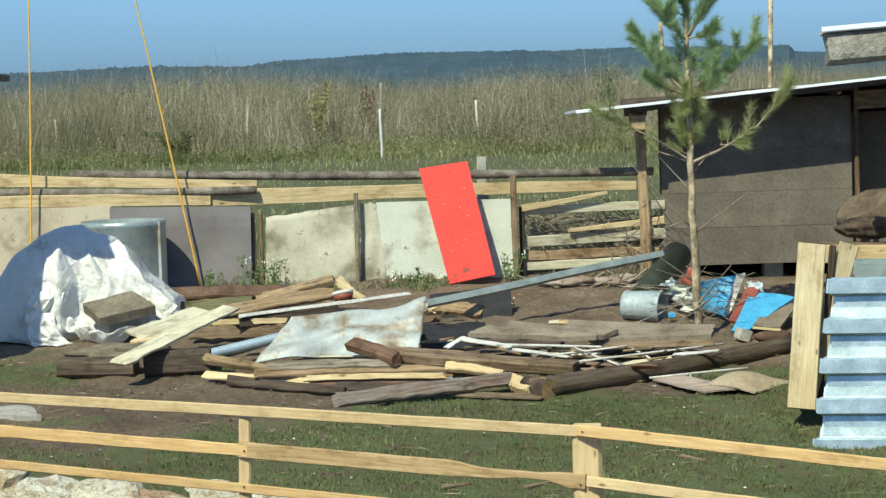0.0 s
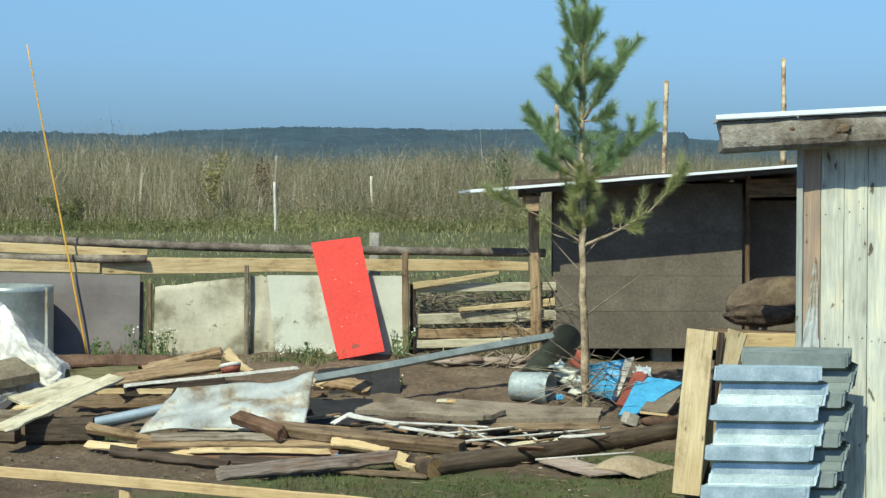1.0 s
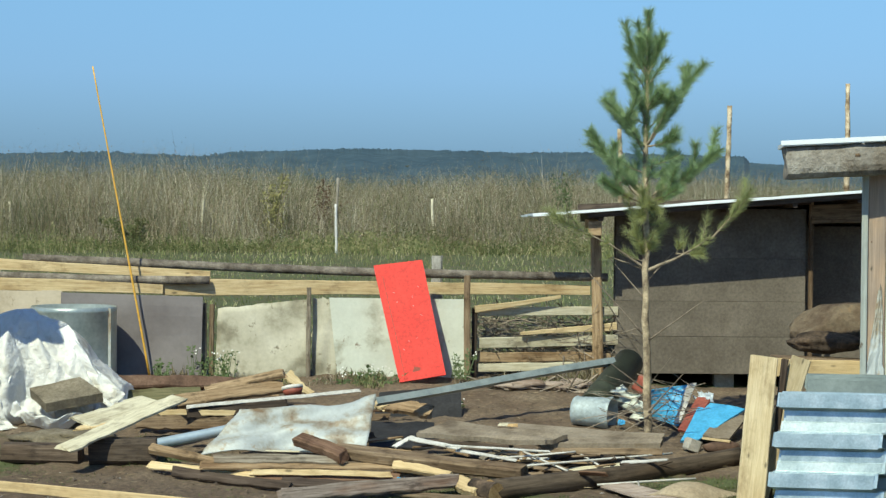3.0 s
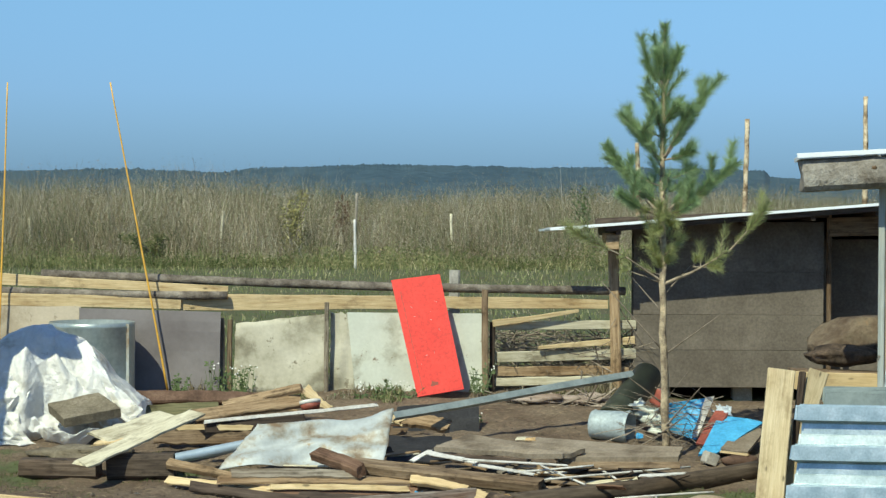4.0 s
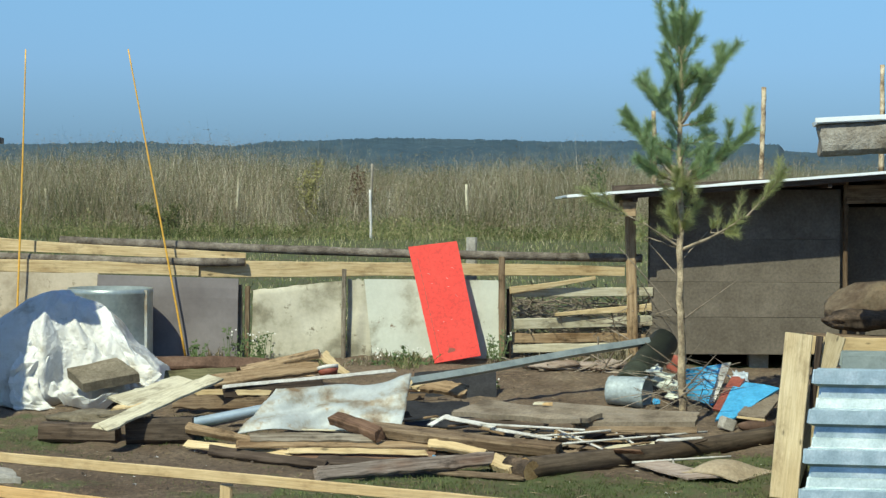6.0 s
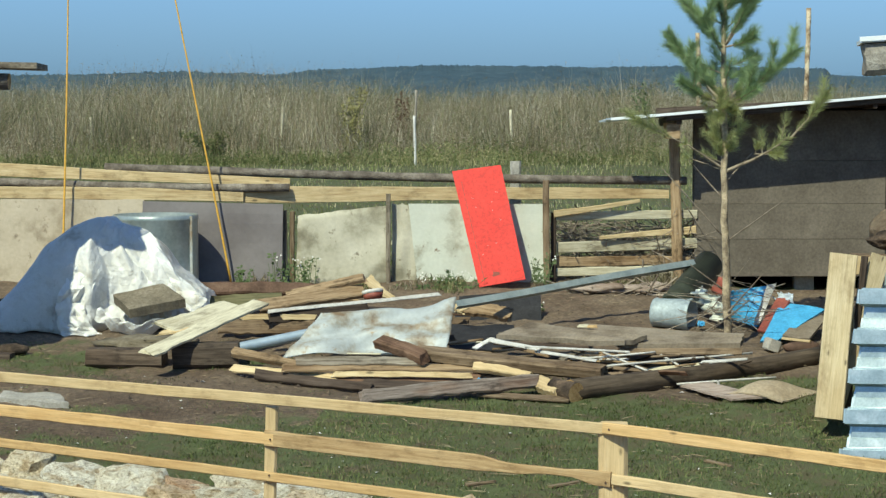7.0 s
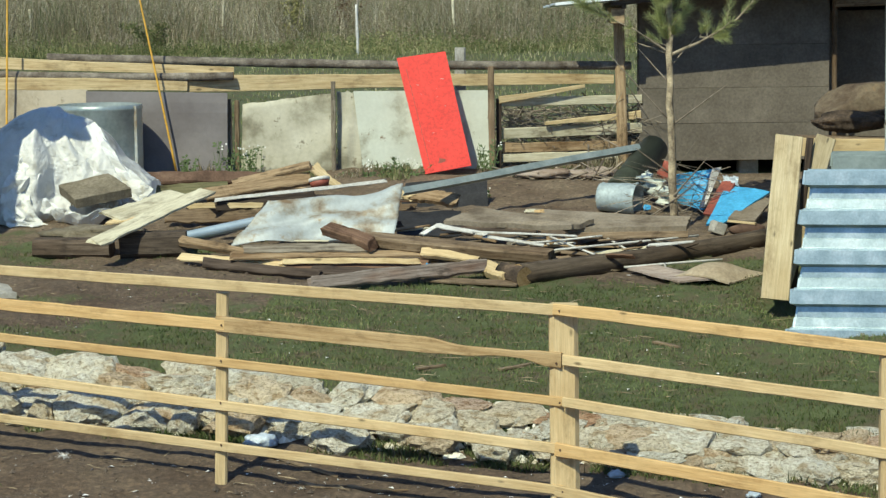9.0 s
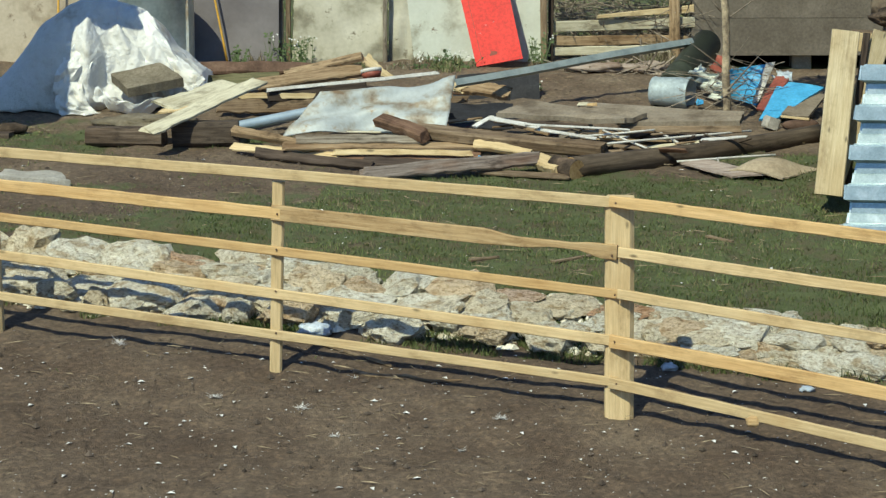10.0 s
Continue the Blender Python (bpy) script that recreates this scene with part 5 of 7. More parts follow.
def heap_point(x, th, lift=0.0):
    """A point of the covered heap: th runs from -1 at the back hem over the ridge to 1 at the front hem."""
    top = float(np.interp(x, hx, hz)) if hx[0] <= x <= hx[-1] else -0.25
    yr, d = 20.55, (0.60 - 0.16 * sm((x + 3.85) / 0.2) if th > 0 else 0.75)
    a = th * math.pi / 2
    y = yr - d * math.copysign(abs(math.sin(a)) ** 0.85, th)
    g = ground_z(x, y)
    tall = max(0.0, top - g)
    return Vector((x, y, g + 0.012 + tall * max(0.0, math.cos(a)) ** 0.75)), Vector((0, -math.sin(a), math.cos(a) + 0.15)).normalized(), tall


def cloth(rows, th=0.006):
    bm = bmesh.new()
    grid = [[bm.verts.new(p) for p in r] for r in rows]
    for a, b in zip(grid, grid[1:]):
        for k in range(len(a) - 1):
            bm.faces.new((a[k], a[k + 1], b[k + 1], b[k])).smooth = True
    return bm


def crumpled_strip(centre, across, out, seed, amp, nu=18, nv=8):
    """A bunched strip of cloth along a line of points, creased into small flat facets; across: its half width at each point."""
    pts = [Vector(p) for p in centre]
    rc_ = random.Random(seed)
    out = Vector(out).normalized()
    bm = bmesh.new()
    grid = []
    for i in range(nu + 1):
        f = i / nu * (len(pts) - 1)
        k = min(int(f), len(pts) - 2)
        c = pts[k].lerp(pts[k + 1], f - k)
        w = Vector(across[k]).lerp(Vector(across[k + 1]), f - k)
        row = []
        for j in range(nv + 1):
            v = j / nv * 2 - 1
            p = c + w * v * (1 + 0.25 * noise.noise(Vector((i * 0.5, seed * 3.0, math.copysign(2, v))))) + w * rc_.uniform(-0.5, 0.5) / nv
            p += out * (amp * rc_.uniform(-1, 1) + 0.04 * (1 - v * v))
            row.append(bm.verts.new(p))
        grid.append(row)
    for a, b in zip(grid, grid[1:]):
        for k in range(nv):
            q = (a[k], a[k + 1], b[k + 1], b[k])
            if rc_.random() < 0.5:
                bm.faces.new(q[:3])
                bm.faces.new((q[0], q[2], q[3]))
            else:
                bm.faces.new((q[0], q[1], q[3]))
                bm.faces.new(q[1:])
    bmesh.ops.subdivide_edges(bm, edges=bm.edges[:], cuts=2, use_grid_fill=True)
    for v in bm.verts:
        v.co += out * 0.15 * amp * noise.noise(v.co * 9 + Vector((seed, 0, 0)))
        v.co.z = max(v.co.z, ground_z(v.co.x, v.co.y) + 0.012)
    bmesh.ops.smooth_vert(bm, verts=bm.verts, factor=0.35, use_axis_x=True, use_axis_y=True, use_axis_z=True)
    return bm


def build_tarp():
    tarp = thing("tarpaulin_heap", T0, "white tarpaulin in heavy folds draped over a heap", "tarpaulin")
    rows = []
    for i in range(151):
        x = hx[0] - 0.06 + (hx[-1] - hx[0] + 0.10) * i / 150
        right = sm((x + 4.15) / 0.35)
        row = []
        for j in range(91):
            th = -1 + 2 * j / 90
            p, n, tall = heap_point(x, th)
            run = 0.5 + 0.5 * max(0.0, th)
            fold = noise.noise(Vector((x * 4.0 + 1.2 * p.z, p.z * 1.2, 3))) * (0.022 + 0.010 * right) * (0.35 + 0.65 * sm(abs(th) / 0.3))
            q = p + n * (fold * run * min(1.0, tall * 2.5) + (0.014 + 0.034 * right) * crease(p * 0.75, 1) * min(1.0, tall * 3))
            # long pointed folds fanning out from the peak
            fan = (x + 3.86) / (0.30 + 0.55 * max(0.0, th) + 0.3 * max(0.0, 0.7 - p.z)) * 6.5 + 1.3 * noise.noise(Vector((x * 2.2, p.z * 2.0, 8)))
            q += n * 0.125 * right * sm((th - 0.12) / 0.4) * min(1.0, tall * 3) * (0.6 - abs(math.sin(fan))) * (0.6 + 0.8 * noise.noise(Vector((fan * 0.3, p.z, 14))))
            groove = abs(noise.noise(Vector((x * 4.2 + 1.6 * p.z, p.z * 1.8 + p.y, 11))))
            q -= n * 0.035 * right * sm(th / 0.35) * min(1.0, tall * 3) * max(0.0, 0.13 - groove) / 0.13
            q.x += 0.05 * noise.noise(Vector((p.y * 3, p.z * 3, 2)))
            q.y -= 0.10 * sm((th - 0.86) / 0.14) * noise.noise(Vector((x * 5, 1, 4)))
            q.z = max(q.z, ground_z(q.x, q.y) + 0.012)
            row.append(q)
        rows.append(row)
    parts = [part("cover", cloth(rows), M_TARPWHITE, tarp)]
    # bunched flap hanging down the front, hem trailing under the slab, gathered edge down the slope
    parts.append(part("flap", crumpled_strip([(-3.93, 20.13, 0.44), (-3.92, 20.00, 0.24), (-3.99, 19.93, 0.04), (-3.97, 19.88, -0.16), (-3.86, 19.80, -0.26)], [(0.10, 0, 0.02), (0.15, 0, 0), (0.13, 0, 0), (0.15, 0, 0), (0.17, 0, 0)], (0, -1, 0.15), 4, 0.046, 14, 6), M_TARPWHITE, tarp, "bunched flap hanging down the front"))
    parts.append(part("hem", crumpled_strip([(-3.74, 19.84, -0.03), (-3.58, 19.78, -0.14), (-3.38, 19.76, -0.20), (-3.14, 19.80, -0.13)], [(0.03, 0, 0.05), (0.0, -0.05, 0.07), (0.0, -0.06, 0.07), (0.03, -0.03, 0.05)], (0, -0.8, 0.6), 7, 0.045, 12, 3), M_TARPWHITE, tarp, "crumpled hem pulled out under the slab"))
    edge = []
    for x, th in ((-3.42, 0.18), (-3.28, 0.36), (-3.12, 0.46), (-2.98, 0.56), (-2.90, 0.62), (-2.84, 0.66)):
        p, n, tall = heap_point(min(x, hx[-1] - 0.03), th)
        p.x = x
        edge.append(p + n * 0.03)
    parts.append(part("gathered_edge", crumpled_strip(edge, [(0.07, 0, 0.05)] * 3 + [(0.09, 0, 0.06), (0.09, 0, 0.05), (0.05, 0, 0.05)], (0.2, -0.8, 0.6), 9, 0.026, 11, 4), M_TARPWHITE, tarp, "gathered edge running down the slope"))
    for o in parts:
        s = o.modifiers.new("thick", "SOLIDIFY")
        s.thickness = 0.006


build_tarp()


def tube_bm(r, h, sides=32, th=0.006, bands=(), rough=0.0, taper=1.0):
    """An open tube standing in z, closed below, with rolled bands."""
    bm = bmesh.new()
    prof = []
    zs = sorted({0.0, h} | {z + d for z in bands for d in (-0.014, 0.0, 0.014)})
    for z in zs:
        k = 1 + (taper - 1) * z / h
        prof.append((r * k + (0.008 if any(abs(z - b) < 1e-6 for b in bands) else 0), z))
    prof += [(r * taper - th, h), (r - th, 0.02)]
    rings = [[bm.verts.new((a * math.cos(2 * math.pi * i / sides), a * math.sin(2 * math.pi * i / sides), z)) for i in range(sides)] for a, z in prof]
    for p, q in zip(rings, rings[1:]):
        for i in range(sides):
            bm.faces.new((p[i], p[(i + 1) % sides], q[(i + 1) % sides], q[i])).smooth = True
    bm.faces.new(rings[0][::-1])
    bm.faces.new(rings[-1])
    return bm


# round zinc tank behind the tarpaulin
tk = (-3.176, 22.300, -0.006)
tz = 0.729
tank = thing("metal_tank", (tk[0] - 0.43, 22.3, 0.0), "round galvanised metal tank standing against the fence", "tank")
part("shell", tube_bm(0.42, tz + 0.10, 40, 0.006, (0.04, tz + 0.06)), M_TANK, tank, m=Matrix.Translation((tk[0] - 0.43, 22.3, -0.11)))
# pale strip paints the bright highlight near the tank's right edge
plank("seam", (tk[0] - 0.06, 22.105, -0.1), (tk[0] - 0.06, 22.105, tz - 0.02), 0.05, 0.012, M_TIN, 0, tank, "pale strip painting the highlight near the edge", rough=0.01)

M_SLABBROWN = mottled("dusty_brown_slab", [(0.3, (0.12, 0.10, 0.07)), (0.55, (0.21, 0.18, 0.13)), (0.75, (0.30, 0.26, 0.20))], 5, 40, 0.92, bump=0.6)
# slab lying on the hem of the tarpaulin
bm = sheet_bm([(-3.62, 19.97, 0.075), (-3.42, 19.66, -0.03), (-2.95, 19.86, 0.045), (-3.20, 20.16, 0.165)], (8, 8), 0.085, 0.012, 6, 3, 0.012)
solo("concrete_slab", bm, M_SLABBROWN, "dusty grey-brown slab lying on the tarpaulin hem", "slab")

# yellow rods
for a, b in (((-2.912, 22.720, 0.040), (-3.484, 22.720, 3.102)), ((-4.621, 22.720, 0.378), (-4.534, 22.720, 3.095))):
    a = (a[0], a[1], min(a[2], 0.0) if a[2] < 0.3 else a[2])
    if a[2] > 0.1:
        k = (a[2] + 0.02) / (b[2] - a[2])
        a = tuple(p - k * (q - p) for p, q in zip(a, b))
    log("yellow_rod", a, b, 0.012, 0.007, [M_RODYELLOW, M_RODYELLOW], None, "long thin yellow plastic rod stuck upright by the fence", "rod", "yellow rods", sides=8, rough=0.02, bend=0.006, segs=16)

# ---- porch at the yard's edge ----
def build_porch():
    b = Vector((-4.599, 18.883, -0.321))
    p = thing("porch", b, "corner of a wooden porch with a sawn post and a log", "porch")
    y = b.y
    za, zb = ground_z(b.x, y) - 0.03, 2.097
    xr = -4.526
    plank("post", (xr - 0.055, y, za), (xr - 0.060, y, zb), 0.11, 0.10, M_PALE, 0, p, "pale sawn square post", rough=0.015)
    log("log_post", (xr - 0.203, y - 0.04, za), (xr - 0.203, y - 0.04, zb), 0.088, 0.085, [M_PEELED, M_LOGEND], p, "peeled orange-brown log", rough=0.03)
    zc = 2.121
    bm = bmesh.new()
    outline = [(xr - 2.6, 15.9, 0.10), (-5.05, 17.35, 0.06), (-4.64, 18.70, 0.02), (-4.040, 18.86, 0.01), (-4.10, 19.6, 0.0), (xr - 2.6, 19.95, 0.10)]
    lower = [bm.verts.new((x, yy, zc + dz - 0.025)) for x, yy, dz in outline]
    upper = [bm.verts.new((x, yy, zc + dz + 0.025)) for x, yy, dz in outline]
    bm.faces.new(lower[::-1])
    bm.faces.new(upper)
    for k in range(len(outline)):
        q = (k + 1) % len(outline)
        bm.faces.new((lower[k], lower[q], upper[q], upper[k]))
    part("roof", bm, M_GREYWOOD, p, "grey board roof corner")
    log("purlin", (xr - 2.0, y, zb + 0.0), (-4.289, y, 2.009), 0.075, 0.07, None, p)
    plank("threshold", (xr - 1.6, y + 0.05, za + 0.08), (xr + 0.25, y - 0.05, za + 0.06), 0.18, 0.06, M_DARKWOOD, 0, p)


build_porch()

bm = lump_bm((0.14, 0.09, 0.06), 3, 2, 0.25, 1.6, 0.6)
bmesh.ops.translate(bm, verts=bm.verts, vec=Vector((-4.309, 18.996, -0.312)) + Vector((0, 0, 0.03)))
solo("earth_clod", bm, M_DARKBARK, "dark clod of earth near the porch post", "clod")
for k, (a, r) in enumerate((((-5.491, 23.383, 0.039), 0.16), ((-4.803, 20.933, -0.157), 0.14))):
    bm = lump_bm((r * 1.4, r, r * 0.8), 11 + k, 2, 0.3, 1.7, 0.5)
    bmesh.ops.translate(bm, verts=bm.verts, vec=Vector(a) + Vector((0, 0, r * 0.4)))
    solo("scrap_heap", bm, M_BLACK, "dark heap of scraps at the foot of the fence", "scrap")
bm = sheet_bm([(-4.026, 17.010, -0.471), (-3.393, 16.782, -0.489), (-3.532, 17.156, -0.459), (-3.985, 17.217, -0.455)], (8, 5), 0.05, 0.02, 3, 3, 0.03)
bmesh.ops.translate(bm, verts=bm.verts, vec=(0, 0, 0.02))
solo("flat_stone", bm, M_CONCRETE, "flat pale concrete slab lying on the soil", "slab")

# ---- debris pile ----
PILE = "boards in the debris pile"


def pb(name, a, b, w, th, mat, tilt, label, **kw):
    return plank(name, a, b, w, th, mat, tilt, None, label, "plank", PILE, **kw)


def block(a, b, top, depth, mat, label):
    """A squared timber lying between a and b on the ground."""
    a, b = Vector(a), Vector(b)
    h = top
    return plank("timber_block", (a.x, a.y + depth / 2, a.z + h / 2), (b.x, b.y + depth / 2, b.z + h / 2), depth, h, mat, 0, None, label, "timber", "squared timbers", rough=0.03)


block((-3.569, 18.392, -0.361), (-2.927, 18.362, -0.363), 0.15, 0.24, M_SLEEPER, "dark squared timber block on the soil")
block((-2.844, 18.311, -0.367), (-2.302, 18.334, -0.365), 0.21, 0.22, M_SLEEPER, "dark squared timber block beside another")
bm = lump_bm((0.42, 0.30, 0.075), 21, 3, 0.45, 2.4, 0.3)
bmesh.ops.translate(bm, verts=bm.verts, vec=Vector((-3.20, 19.30, -0.290)) + Vector((0, 0.1, 0.02)))
solo("earth_mound", bm, M_SLABBROWN, "low mound of brown earth behind the timbers", "earth")


def pile_board(a, b, w, th, mt, ti, lb, tp):
    pb("plank", a, b, w * 0.92, th * (0.6 if th < 0.06 else 0.9), mt, ti, lb, taper=tp, rough=0.16, segs=13, jag=0.03)


pile_board((-2.982, 17.950, -0.196), (-2.200, 19.136, 0.119), 0.18, 0.04, M_PALE, 12, "long pale weathered plank propped on the timbers", 1.0)
pile_board((-2.960, 18.700, -0.060), (-2.420, 19.230, 0.075), 0.36, 0.035, M_PALE, 10, "wide pale board lying on the pile", 1.0)
pile_board((-2.991, 18.669, -0.098), (-2.680, 18.587, -0.065), 0.12, 0.035, M_YELLOW, 10, "short pale board end", 1.0)
pile_board((-3.114, 21.861, 0.017), (-1.859, 21.925, -0.018), 0.14, 0.10, M_RUST, 60, "rust-brown beam lying along the fence", 1.0)
pile_board((-3.088, 20.749, -0.052), (-2.230, 20.957, -0.015), 0.26, 0.05, M_OLIVE, 25, "olive-grey mossy board under the planks", 1.0)
pile_board((-2.291, 19.626, 0.038), (-1.399, 20.185, 0.123), 0.15, 0.06, M_TANWOOD, 40, "weathered brown plank slanting up the pile", 1.0)
pile_board((-2.061, 20.068, 0.093), (-1.378, 20.197, 0.244), 0.12, 0.06, M_TANWOOD, 30, "brown plank end sticking up from the pile", 0.8)
pile_board((-1.389, 20.677, 0.182), (-1.172, 20.653, 0.020), 0.13, 0.03, M_YELLOW, 40, "short split board tilted on end", 0.6)
pile_board((-2.153, 19.355, 0.016), (-0.713, 20.015, 0.109), 0.035, 0.025, M_WHITEPAINT, 70, "long narrow batten with a white painted edge", 1.0)
pile_board((-2.143, 19.389, -0.041), (-1.329, 19.688, 0.003), 0.11, 0.04, M_DARKWOOD, 70, "dark board under the white batten", 1.0)
pile_board((-2.400, 19.404, -0.040), (-1.773, 19.425, -0.038), 0.055, 0.03, M_YELLOW, 80, "short yellow batten in the pile", 1.0)
pile_board((-2.629, 19.707, -0.155), (-1.836, 19.777, -0.150), 0.15, 0.05, M_BROWN, 60, "dark board in the shadow of the pile", 1.0)
pile_board((-1.113, 18.150, -0.120), (-0.751, 17.770, -0.210), 0.13, 0.10, M_MAHOGANY, 20, "short reddish-brown timber stub", 1.0)
pile_board((-0.804, 17.965, -0.195), (0.647, 17.483, -0.293), 0.15, 0.11, M_BROWN, 15, "long dark brown beam across the pile", 0.9)
pile_board((-2.322, 18.334, -0.225), (-1.753, 18.040, -0.309), 0.09, 0.07, M_TANWOOD, 30, "yellow split pole in the pile", 0.8)
pile_board((-1.778, 17.840, -0.245), (-0.763, 17.815, -0.247), 0.13, 0.04, M_GREYWOOD, 30, "grey weathered board in the pile", 0.7)
pile_board((-1.862, 17.770, -0.290), (-0.350, 17.792, -0.289), 0.13, 0.035, M_TANWOOD, 20, "long pale yellowish board", 0.7)
pile_board((-2.317, 18.051, -0.328), (-1.430, 17.689, -0.357), 0.10, 0.03, M_YELLOW, 30, "yellow board on the ground", 0.8)
pile_board((-1.473, 17.675, -0.328), (-0.374, 17.626, -0.332), 0.05, 0.03, M_YELLOW, 70, "narrow yellow batten edge", 1.0)
pile_board((-1.475, 17.696, -0.366), (-0.313, 17.684, -0.357), 0.12, 0.03, M_MAHOGANY, 30, "brown board beneath the batten", 1.0)
pile_board((-2.099, 17.860, -0.353), (-1.161, 17.328, -0.396), 0.11, 0.05, M_DARKWOOD, 40, "dark board in front of the pile", 0.8)
pile_board((-1.242, 17.556, -0.387), (-0.310, 17.385, -0.401), 0.14, 0.04, M_DARKWOOD, 20, "dark board half buried in the soil", 0.8)
pile_board((-1.188, 16.990, -0.423), (0.136, 17.296, -0.328), 0.15, 0.05, M_SPLIT, 35, "grey weathered plank along the front of the pile", 1.0)
pile_board((-0.349, 17.736, -0.273), (0.085, 17.453, -0.316), 0.10, 0.06, M_FRESH, 40, "freshly split yellow offcut", 0.6)
pile_board((0.145, 17.336, -0.355), (0.322, 17.082, -0.395), 0.13, 0.10, M_FRESH, 30, "short cut block with a fresh end", 1.0)
pile_board((-0.307, 17.219, -0.424), (0.371, 17.002, -0.442), 0.10, 0.03, M_BROWN, 15, "brown board flat on the turf", 0.9)
pile_board((-0.520, 20.057, -0.007), (-0.082, 19.968, -0.075), 0.15, 0.07, M_TANWOOD, 40, "light brown plank end", 1.0)
pile_board((-0.595, 20.063, 0.013), (-0.483, 19.993, -0.033), 0.10, 0.05, M_YELLOW, 40, "yellow plank end in the pile", 1.0)
pile_board((-0.161, 18.740, -0.133), (0.428, 18.814, -0.127), 0.12, 0.03, M_GREYWOOD, 15, "grey splintered board under the plywood", 0.6)

log("log", (0.392, 17.122, -0.392), (2.500, 18.536, -0.259), 0.090, 0.078, [M_LOGDARK, M_LOGEND], None, "long dark peeled log lying along the pile", "log", "logs", rough=0.022, segs=18)
log("log", (0.256, 17.207, -0.375), (0.432, 17.035, -0.399), 0.075, 0.085, [M_DARKBARK, M_LOGEND], None, "short log stub with a sawn end", "log", "logs", rough=0.05, bend=0.0)


# big bent metal sheet over the boards
def curl(u, v):
    return 0.05 * math.sin(u * 7 + v * 3) * (1 - v) + 0.07 * sm((u - 0.8) / 0.2) * (v - 0.4) - 0.05 * sm((0.18 - abs(u - 0.78)) / 0.18) * sm((0.25 - v) / 0.25)


sheet("bent_sheet", [(-1.936, 18.362, -0.283), (-0.593, 18.473, -0.214), (-0.531, 18.969, 0.126), (-1.652, 18.708, 0.065)], M_TIN, "crumpled pale galvanised sheet with rust stains", "metal sheet", n=(60, 40), th=0.006, wave=0.075, seed=4, freq=3.2, edge=0.003, extra=curl)
# solid pipe: black end caps paint the shade inside its bore
log("steel_pipe", (-2.50, 18.58, -0.251), (-1.60, 18.88, -0.095), 0.044, 0.044, [M_STEEL, M_BLACK], None, "bluish steel pipe among the boards", "pipe", rough=0.0, bend=0.0, sides=18)


def channel(a, b, w, h, th, label):
    bm = bmesh.new()
    L = (Vector(b) - Vector(a)).length
    prof = [(-w / 2, h), (-w / 2, 0), (w / 2, 0), (w / 2, h), (w / 2 - th, h), (w / 2 - th, th), (-w / 2 + th, th), (-w / 2 + th, h)]
    n = 8
    rings = [[bm.verts.new((L * i / n, y, z + 0.01 * math.sin(i * 0.9))) for y, z in prof] for i in range(n + 1)]
    for p, q in zip(rings, rings[1:]):
        for j in range(8):
            bm.faces.new((p[j], p[(j + 1) % 8], q[(j + 1) % 8], q[j]))
    for r in (rings[0], rings[-1]):
        bm.faces.new((r[0], r[1], r[6], r[7]))
        bm.faces.new((r[1], r[2], r[5], r[6]))
        bm.faces.new((r[2], r[3], r[4], r[5]))
    return tagged(finish("steel_channel", bm, M_CHANNEL, axes(a, b, -125)), label, "steel channel")


channel((-0.541, 19.516, 0.069), (1.661, 21.289, 0.311), 0.062, 0.05, 0.006, "long galvanised steel channel slanting out of the pile")
# black sheets put in where only shade fills the gaps of the pile
sheet("felt_sheet", [(-0.613, 20.600, -0.241), (0.205, 20.600, -0.218), (0.201, 20.900, 0.080), (-0.554, 20.900, 0.014)], M_BLACK, "black sheet painting the dark gap behind the pile", "felt sheet", wave=0.03, seed=6)
sheet("felt_sheet", [(-0.596, 19.067, -0.287), (-0.045, 19.040, -0.289), (-0.043, 19.676, -0.138), (-0.587, 19.707, -0.135)], M_BLACK, "black sheet painting the dark gap under the plywood", "felt sheet", wave=0.03, seed=8)

# plywood sheets on top of a white frame
sheet("plywood_sheet", [(-0.183, 18.578, -0.126), (0.843, 18.158, -0.139), (1.040, 18.337, -0.095), (0.075, 18.840, -0.055)], M_DRYPLY, "dusty brown plywood sheet with splintered edges", "plywood", "plywood on the pile", n=(14, 8), th=0.040, wave=0.022, seed=3, freq=3, edge=0.010)
sheet("plywood_sheet", [(0.826, 18.277, -0.170), (1.792, 18.277, -0.170), (1.844, 18.517, -0.121), (0.551, 18.958, -0.075)], M_DRYPLY, "long brown plywood sheet on the pile", "plywood", "plywood on the pile", n=(14, 8), th=0.045, wave=0.014, seed=5, freq=3, edge=0.006)
pb("edge_board", (0.80, 18.255, -0.215), (1.80, 18.265, -0.212), 0.055, 0.03, M_BROWN, 80, "brown board edge under the plywood", rough=0.06)
pb("edge_board", (-0.20, 18.56, -0.170), (0.56, 18.25, -0.185), 0.035, 0.025, M_DARKWOOD, 80, "splintered dark board under the plywood", rough=0.2, jag=0.03)
sheet("plywood_sheet", [(1.25, 17.50, -0.395), (1.60, 16.98, -0.445), (1.88, 17.08, -0.435), (1.50, 17.56, -0.385)], M_PINKBOARD, "greyish flat board scrap lying on the turf", "plywood", "plywood on the pile", n=(10, 6), th=0.014, wave=0.015, seed=7, freq=2, edge=0.015)


def hump(u, v):
    return 0.10 * math.sin(math.pi * min(1.0, u * 1.05)) * math.sin(math.pi * min(1.0, 0.12 + 0.88 * v))


